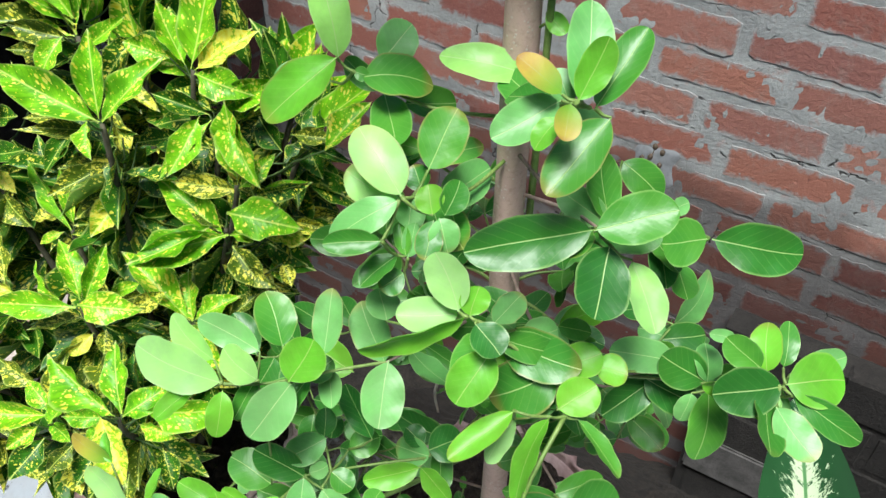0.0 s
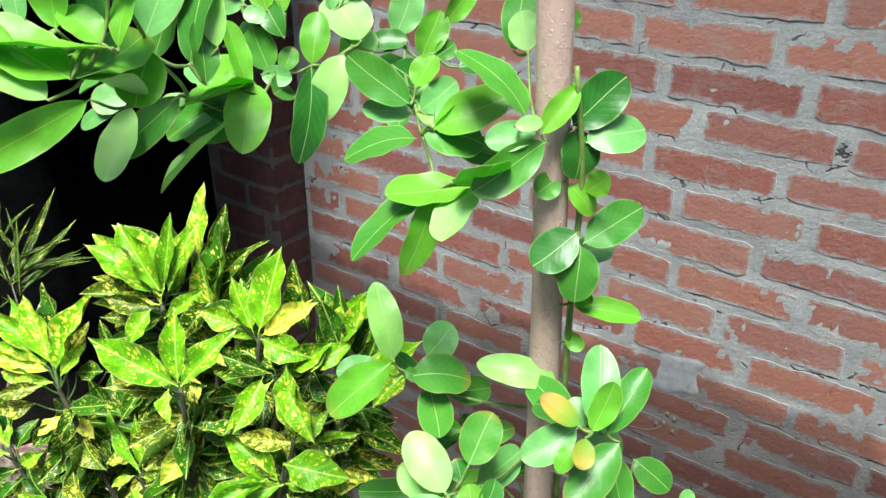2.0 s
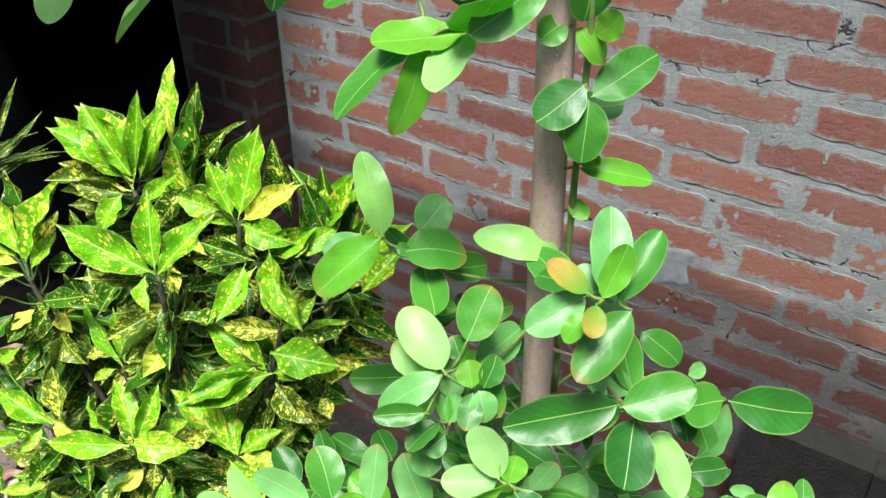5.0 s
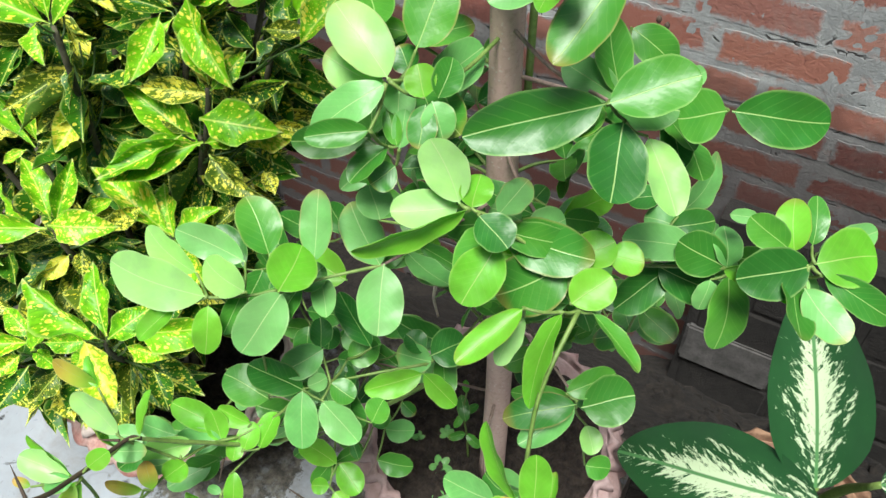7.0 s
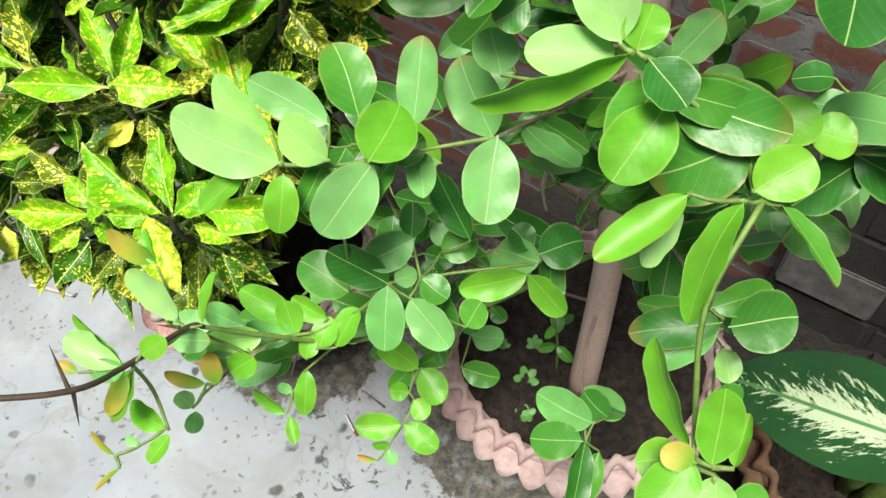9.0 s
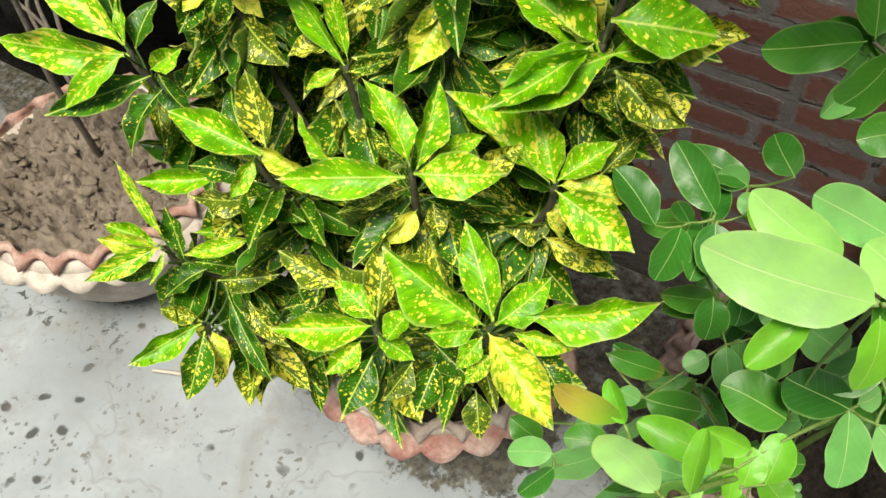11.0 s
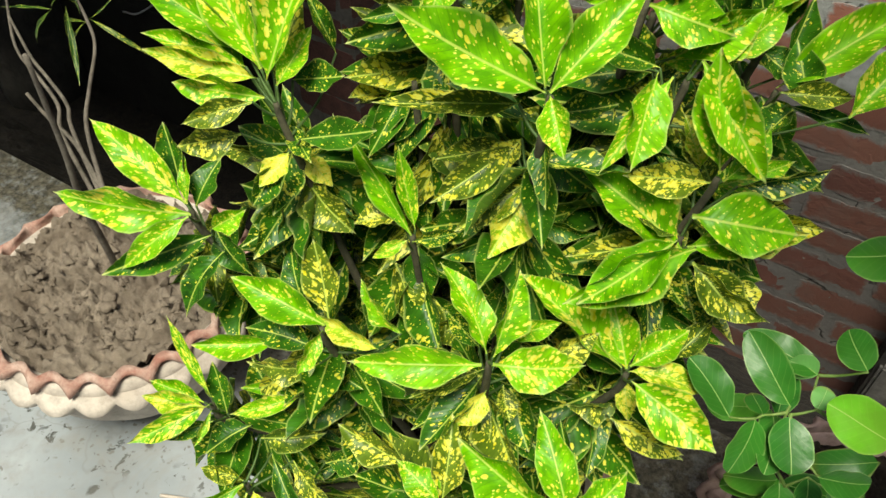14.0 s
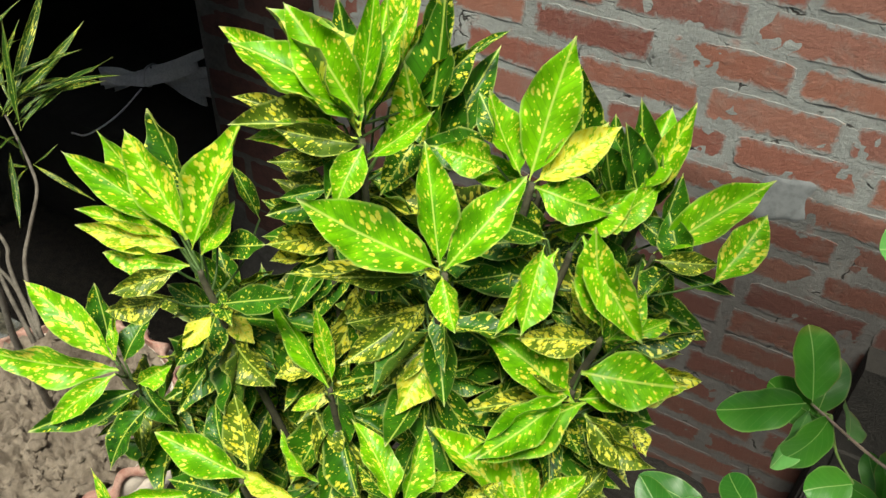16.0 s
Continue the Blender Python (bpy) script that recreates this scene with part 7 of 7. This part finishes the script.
# the green shoot that climbs beside the trunk
climber = part("green_shoot", tube([local(shrub, q) for q in ((0.022, -0.962, 0.60), (0.028, -0.978, 0.72), (0.030, -0.985, 0.81), (0.032, -0.99, 0.88), (0.026, -0.995, 0.94))], [0.0024, 0.0021, 0.0019, 0.0017, 0.0015], 9), GREEN_STEM, shrub, "slim green shoot along the trunk")
for base, tip in (((0.032, -0.984, 0.80), (0.046, -0.992, 0.803)), ((0.032, -0.985, 0.812), (0.022, -1.0, 0.83)), ((0.035, -0.989, 0.87), (0.05, -0.992, 0.885))):
    hang_leaf(YOUNG, local(shrub, base), local(shrub, tip), 0.7, climber)
# a dried bud stalk beside the middle cluster
stalk = part("bud_stalk", tube([local(shrub, q) for q in ((0.035, -0.863, 0.619), (0.051, -0.858, 0.619), (0.060, -0.852, 0.625), (0.061, -0.847, 0.631))], [0.0008, 0.0006, 0.0005, 0.0004], 5), THORN_STEM, shrub)
for q in ((0.061, -0.847, 0.632), (0.060, -0.851, 0.625), (0.067, -0.847, 0.629), (0.068, -0.852, 0.621), (0.055, -0.854, 0.624)):
    bm = bmesh.new()
    bmesh.ops.create_icosphere(bm, subdivisions=1, radius=0.0022)
    for v in bm.verts:
        v.co.z *= 1.4
        v.co += local(shrub, q)
    part("bud", bm, THORN_STEM, stalk)


# ---- thorns of the low shoot ----
def thorn(parent, at, tip):
    return part("thorn", tube([local(parent, at), local(parent, Vector(at).lerp(Vector(tip), 0.5)), local(parent, tip)], [0.0011, 0.0007, 0.0001], 5), THORN_STEM, parent)


shoot = part("shoot", tube([local(shrub, p) for p in ((-0.101, -1.205, 0.486), (-0.103, -1.212, 0.493), (-0.092, -1.249, 0.519), (-0.085, -1.276, 0.543), (-0.11, -1.31, 0.56), (-0.145, -1.35, 0.575), (-0.18, -1.39, 0.59))], [0.0014, 0.0014, 0.0014, 0.0014, 0.0013, 0.0012, 0.0009], 7), THORN_STEM, shrub, "dark thorny shoot")
part("shoot_base", tube([local(shrub, p) for p in ((0.012, -0.965, 0.38), (-0.03, -1.06, 0.385), (-0.068, -1.135, 0.41), (-0.090, -1.18, 0.455), (-0.101, -1.205, 0.486))], [0.0022, 0.0019, 0.0016, 0.0015, 0.0014], 7), GREEN_STEM, shrub)
for at, tip in (((-0.085, -1.274, 0.541), (-0.086, -1.281, 0.518)), ((-0.0855, -1.275, 0.542), (-0.099, -1.268, 0.556)), ((-0.105, -1.215, 0.495), (-0.122, -1.219, 0.487)), ((-0.075, -1.175, 0.44), (-0.077, -1.183, 0.42)), ((-0.06, -1.13, 0.32), (-0.085, -1.128, 0.318))):
    thorn(shrub, at, tip)

# ---- dumb cane ----
cane = thing("dumb_cane_plant", (0.292, -0.722, -0.145), "dumb cane with dark green leaves feathered in white", "potted plant")
CANE_LEAF = [leaf_mesh("dumb_cane_leaf", heart, 0.22, c, 0.012, DUMB_CANE, CANE_UNDER, 70 + k, 4) for k, c in enumerate((0.16, 0.05, 0.3))]
for k, (foot, base, tip, width, roll) in enumerate((
        ((0.29, -0.73, -0.14), (0.293, -0.903, 0.278), (0.112, -0.903, 0.209), 0.47, 8),
        ((0.30, -0.72, -0.14), (0.288, -0.876, 0.262), (0.222, -0.800, 0.420), 0.44, -6),
        ((0.28, -0.71, -0.14), (0.308, -0.905, 0.215), (0.338, -1.000, 0.215), 0.55, 5),
        ((0.31, -0.74, -0.14), (0.335, -0.850, 0.27), (0.43, -0.83, 0.33), 0.5, 0))):
    stalk = part("stalk", tube([local(cane, foot), local(cane, Vector(foot).lerp(Vector(base), 0.55) + Vector((0, 0.02, 0.03))), local(cane, base)], [0.011, 0.006, 0.003], 8), GREEN_STEM, cane)
    ob = new("leaf", CANE_LEAF[k % 3])
    ob.parent = stalk
    ob.matrix_basis = leaf_pose(local(cane, base), local(cane, tip), width, roll)

# ---- sapling and straggly shrub in the pale bowl ----
PALE_BARK = plain_material("grey_twig_bark", (0.075, 0.063, 0.050), (0.20, 0.175, 0.145), 60, 0.85, 0.5, 0.002)
sapling = thing("bare_sapling", (-0.822, -1.012, 0.135), "thin bare brown sapling stem stuck in mud", "sapling")
part("stem", tube([local(sapling, p) for p in ((-0.822, -1.012, 0.13), (-0.812, -1.02, 0.20), (-0.80, -1.03, 0.29), (-0.79, -1.03, 0.36), (-0.775, -1.035, 0.47))], [0.0042, 0.0038, 0.0034, 0.003, 0.0022], 8), PALE_BARK, sapling)

straggler = thing("straggly_shrub", (-0.945, -0.950, 0.14), "straggly shrub with grey twigs and narrow curling leaves", "shrub")
NARROW_LEAF = croton_material("narrow_croton_leaf", (0.012, 0.045, 0.006), (0.040, 0.11, 0.010), 0.14, 0.34)
NARROW = leaf_set("narrow_leaf", lance, NARROW_LEAF, NARROW_LEAF, 0.04, 0.30, 0.012, 91)
wild = random.Random(5)
STEMS = (
    ((-0.824, -0.992, 0.246), (-0.866, -0.959, 0.302), (-0.877, -0.932, 0.335), (-0.885, -0.904, 0.368), (-0.902, -0.892, 0.389), (-0.926, -0.882, 0.413), (-0.944, -0.875, 0.430)),
    ((-0.826, -0.995, 0.244), (-0.880, -0.967, 0.302), (-0.892, -0.955, 0.321), (-0.920, -0.949, 0.343), (-0.942, -0.945, 0.358), (-0.976, -0.932, 0.390)),
    ((-0.829, -0.999, 0.241), (-0.887, -0.976, 0.297), (-0.901, -0.960, 0.320), (-0.930, -0.953, 0.343), (-0.960, -0.947, 0.366), (-0.989, -0.916, 0.413)),
    ((-0.823, -0.991, 0.246), (-0.869, -0.975, 0.288), (-0.907, -0.973, 0.311), (-0.934, -0.970, 0.329)),
)
for k, line in enumerate(STEMS):
    stem = part("stem", tube([local(straggler, q) for q in line], [0.0028] + [0.0024 - 0.00022 * i for i in range(len(line) - 1)], 7), PALE_BARK, straggler)


def wisp(base, tip):
    """Two long narrow leaves that arch over, side by side."""
    for spread in (0.0, 0.05):
        ob = new("leaf", wild.choice(NARROW))
        ob.parent = stem
        aside = Vector((wild.uniform(-1, 1), wild.uniform(-1, 1), wild.uniform(-1, 1))) * spread
        ob.matrix_basis = leaf_pose(local(straggler, base), local(straggler, Vector(base).lerp(Vector(tip), 1.2) + aside), wild.uniform(0.055, 0.085), wild.uniform(-40, 40), FRONT, 0.9)


wisp((-0.942, -0.875, 0.429), (-0.933, -0.776, 0.481))
wisp((-0.971, -0.839, 0.480), (-0.989, -0.803, 0.487))
wisp((-0.966, -0.865, 0.452), (-0.945, -0.837, 0.509))
wisp((-0.946, -0.868, 0.438), (-0.901, -0.831, 0.488))
wisp((-0.945, -0.862, 0.443), (-0.921, -0.796, 0.466))
wisp((-0.941, -0.858, 0.445), (-0.887, -0.788, 0.464))
wisp((-0.931, -0.876, 0.422), (-0.910, -0.826, 0.445))
wisp((-0.933, -0.875, 0.424), (-0.916, -0.852, 0.455))
wisp((-0.924, -0.876, 0.417), (-0.915, -0.810, 0.469))
wisp((-0.943, -0.866, 0.438), (-0.988, -0.837, 0.483))
wisp((-0.952, -0.876, 0.433), (-1.010, -0.857, 0.477))
wisp((-0.945, -0.874, 0.431), (-0.961, -0.888, 0.457))
wisp((-0.947, -0.878, 0.429), (-0.942, -0.846, 0.464))
wisp((-0.899, -0.890, 0.389), (-0.881, -0.875, 0.404))
wisp((-0.901, -0.894, 0.387), (-0.926, -0.912, 0.362))
wisp((-0.925, -0.896, 0.398), (-0.937, -0.901, 0.354))
wisp((-0.937, -0.905, 0.396), (-0.976, -0.923, 0.358))
wisp((-0.949, -0.893, 0.414), (-0.978, -0.907, 0.412))
wisp((-0.923, -0.881, 0.413), (-0.910, -0.893, 0.398))
wisp((-0.971, -0.868, 0.452), (-0.992, -0.880, 0.472))
wisp((-0.990, -0.850, 0.480), (-0.970, -0.832, 0.530))
wisp((-0.991, -0.860, 0.470), (-0.994, -0.851, 0.525))
wisp((-0.954, -0.848, 0.462), (-0.984, -0.845, 0.486))

# ---- coil of packing strap in the dark room ----
coil = thing("packing_strap_coil", (-1.95, 0.2, -0.42), "loose bundle of grey plastic packing strap", "strap")
coil.rotation_euler = (0, radians(-6), radians(27))


def ribbon(points, width, upright):
    """A flat strap along points, its width held near the upright direction."""
    pts = [Vector(p) for p in points]
    bm = bmesh.new()
    rows = []
    n = len(pts)
    for k, p in enumerate(pts):
        ahead = (pts[min(k + 1, n - 1)] - pts[max(k - 1, 0)]).normalized()
        across = Vector(upright)
        across = (across - ahead * across.dot(ahead)).normalized() * width / 2
        thick = ahead.cross(across).normalized() * 0.0008
        rows.append([bm.verts.new(p + s * across + u * thick) for s, u in ((-1, -1), (1, -1), (1, 1), (-1, 1))])
    for a, b in zip(rows, rows[1:]):
        for i in range(4):
            bm.faces.new((a[i], a[(i + 1) % 4], b[(i + 1) % 4], b[i]))
    return bm


for k in range(12):
    # each strap runs out of the tie, doubles back in a loop and returns
    side = -1 if k < 5 else 1
    reach = wild.uniform(0.11, 0.16) if side < 0 else (0.20, 0.17, 0.205, 0.16, 0.205, 0.18, 0.14)[k - 5]
    drop = (0.035, 0.015, -0.005, -0.025, -0.04)[k] if side < 0 else (0.06, 0.04, 0.015, -0.01, -0.04, -0.08, -0.11)[k - 5]
    open_up = wild.uniform(0.02, 0.04)
    loop = []
    for i in range(29):
        a = math.pi * i / 28
        along = reach * math.sin(a) ** 0.7
        fan = (along / reach) ** 1.3
        loop.append((side * along, 0.012 * (k % 6) - 0.05 - open_up * math.cos(a) * min(1.0, 0.25 + 1.6 * fan * math.sin(a) ** 0.3), 0.145 + drop * fan + 0.012 * math.cos(a) * fan))
    part("strap", ribbon(loop, wild.uniform(0.024, 0.032), (0.2 * wild.uniform(-1, 1), 0.35 * wild.uniform(0, 1), 1)), STRAP, coil, smooth=False)
part("tie", tube([(0.0, -0.075, 0.145), (0.0, -0.03, 0.172), (0.0, 0.045, 0.148), (0.0, -0.02, 0.116), (0.0, -0.075, 0.145)], [0.004] * 5, 6), STRAP, coil)
part("loose_end", tube([(-0.02, -0.05, 0.12), (-0.1, -0.1, 0.06), (-0.2, -0.12, 0.012), (-0.26, -0.1, 0.008)], [0.003] * 4, 5), STRAP, coil)

# ---- small things ----
stick = thing("broken_white_stick", (-0.634, -1.143, 0.004), "short pale splinter lying on the cement", "stick")
part("splinter", tube([(-0.03, -0.012, 0), (0, 0, 0.001), (0.03, 0.010, 0)], [0.002, 0.0026, 0.0015], 6), PALE_POT, stick)
for k, (x, y, r) in enumerate(((-0.036, -0.968, 0.012), (-0.015, -1.0, 0.009), (-0.05, -0.93, 0.008), (0.03, -1.005, 0.008), (-0.075, -0.95, 0.006))):
    weed = thing("clover_weed", (x, y, 0.142), "tiny pale green weed sprouting from potting soil", "weed", "weeds in the pink pot")
    for i in range(5):
        a = i * 1.26 + k
        ob = new("leaf", PALE[i % 5])
        ob.parent = weed
        ob.matrix_basis = leaf_pose((0, 0, 0), (r * math.cos(a), r * math.sin(a), 0.006), 0.6, 0)
for k in range(12):
    a, q = wild.uniform(0, 6.28), wild.uniform(0.15, 0.8)
    clod = thing("mud_clod", (-0.812 + 0.125 * q * math.cos(a), -1.025 + 0.125 * q * math.sin(a), 0.150), "small lump of dried grey mud", "clod", "clods in the bowl")
    bm = bmesh.new()
    bmesh.ops.create_icosphere(bm, subdivisions=2, radius=wild.uniform(0.004, 0.010))
    for v in bm.verts:
        v.co *= 1 + 0.5 * n3(*(v.co * 90 + Vector((k, 0, 0))))
        v.co.z *= 0.7
    part("lump", bm, MUD, clod)

# ---- seedling and litter ----
seedling = thing("seedling", (-0.018, -0.941, 0.140), "small green seedling with oval leaves in potting soil", "seedling")
shaft = part("stem", tube([local(seedling, q) for q in ((-0.018, -0.941, 0.140), (-0.021, -0.940, 0.180), (-0.025, -0.942, 0.219), (-0.025, -0.936, 0.249))], [0.0012, 0.0011, 0.001, 0.0008], 6), GREEN_STEM, seedling)
for base, tip in (((-0.025, -0.937, 0.248), (-0.029, -0.931, 0.260)), ((-0.025, -0.942, 0.219), (-0.025, -0.957, 0.215)), ((-0.024, -0.941, 0.219), (-0.014, -0.931, 0.228)), ((-0.022, -0.940, 0.181), (-0.035, -0.954, 0.183)), ((-0.022, -0.940, 0.181), (-0.003, -0.944, 0.176)), ((-0.017, -0.951, 0.222), (-0.028, -0.939, 0.241))):
    hang_leaf(GREEN, local(seedling, base), local(seedling, tip), 0.5, shaft, 0, FRONT)
bm = bmesh.new()
bmesh.ops.create_icosphere(bm, subdivisions=3, radius=0.017)
for v in bm.verts:
    v.co *= 1 + 0.35 * n3(*(v.co * 55))
    v.co = Vector((v.co.x * 1.5, v.co.y, v.co.z * 0.6))
stone = thing("stone", (0.192, -0.385, bank_height(0.192, -0.385) + 0.006), "flat pale grey pebble on dark earth", "stone")
part("pebble", bm, plain_material("pale_stone", (0.16, 0.155, 0.15), (0.30, 0.29, 0.28), 60, 0.9, 0.5, 0.002), stone)
splint = thing("broken_match", (-0.201, -1.062, 0.003), "thin red and white splinter on the cement", "stick")
part("shaft", tube([(-0.012, 0.006, 0), (0, 0, 0.001), (0.012, -0.005, 0)], [0.0010, 0.0011, 0.0009], 6), plain_material("white_splinter", (0.55, 0.5, 0.46), (0.7, 0.66, 0.62), 60), splint)
part("tip", tube([(0.010, -0.0045, 0.0012), (0.013, -0.0058, 0.0012), (0.016, -0.007, 0.001)], [0.0013, 0.0014, 0.0008], 6), plain_material("red_tip", (0.25, 0.05, 0.04), (0.35, 0.08, 0.06), 60), splint, "dull red end")
for line in (((0.004, -0.940, 0.440), (-0.011, -0.948, 0.441), (-0.011, -0.959, 0.434), (-0.010, -0.972, 0.424)), ((0.006, -0.945, 0.436), (-0.001, -0.949, 0.436), (-0.003, -0.958, 0.431), (-0.007, -0.969, 0.425)), ((0.005, -0.937, 0.429), (0.021, -0.939, 0.421), (0.031, -0.935, 0.419)), ((-0.023, -0.994, 0.466), (-0.020, -1.003, 0.459), (-0.012, -1.010, 0.450)), ((-0.047, -0.976, 0.489), (-0.039, -0.974, 0.486), (-0.029, -0.984, 0.475), (-0.024, -0.995, 0.466))):
    part("dry_twig", tube([local(shrub, q) for q in line], [0.0016, 0.0012, 0.0009, 0.0007][:len(line)], 6), DRY_TWIG, shrub, "pale bare twig")


# ---- bricks, laid course by course ----
JOINTS = {9: -0.333, 8: -0.273, 7: -0.203, 6: -0.046, 5: -0.222, 4: -0.063, 3: -0.207, 2: -0.107, 1: -0.043, 0: 0.056}
rng = random.Random(11)


def lay(parent, course, x0, x1, y, stock):
    """One course of bricks between x0 and x1 on the face at y."""
    z = 0.0635 + COURSE * course
    step = 0.238
    x = JOINTS.get(course, rng.uniform(-0.12, 0.12))
    while x > x0:
        x -= step
    while x < x1:
        a, b = max(x, x0), min(x + step, x1)
        if b - a > 0.06 and not (course == 0 and -0.24 < (a + b) / 2 < -0.08):
            ob = new("brick", rng.choice(stock))
            ob.parent = parent
            ob.location = ((a + b) / 2, y, z + rng.uniform(-0.003, 0.003))
            ob.rotation_euler = (rng.uniform(-0.02, 0.02), rng.uniform(-0.012, 0.012), rng.uniform(-0.01, 0.01) )
            ob.scale = ((b - a - rng.uniform(0.012, 0.026)) / 0.228, 1, rng.uniform(0.88, 1.08))
        x += step


for course in range(-12, 18):
    lay(wall_north, course, -1.18, 1.25, 0.0, BRICKS)
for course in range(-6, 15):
    lay(pillar, course, -1.428, -1.189, -0.0985, SHADED_BRICKS)
    ob = new("brick", rng.choice(SHADED_BRICKS))
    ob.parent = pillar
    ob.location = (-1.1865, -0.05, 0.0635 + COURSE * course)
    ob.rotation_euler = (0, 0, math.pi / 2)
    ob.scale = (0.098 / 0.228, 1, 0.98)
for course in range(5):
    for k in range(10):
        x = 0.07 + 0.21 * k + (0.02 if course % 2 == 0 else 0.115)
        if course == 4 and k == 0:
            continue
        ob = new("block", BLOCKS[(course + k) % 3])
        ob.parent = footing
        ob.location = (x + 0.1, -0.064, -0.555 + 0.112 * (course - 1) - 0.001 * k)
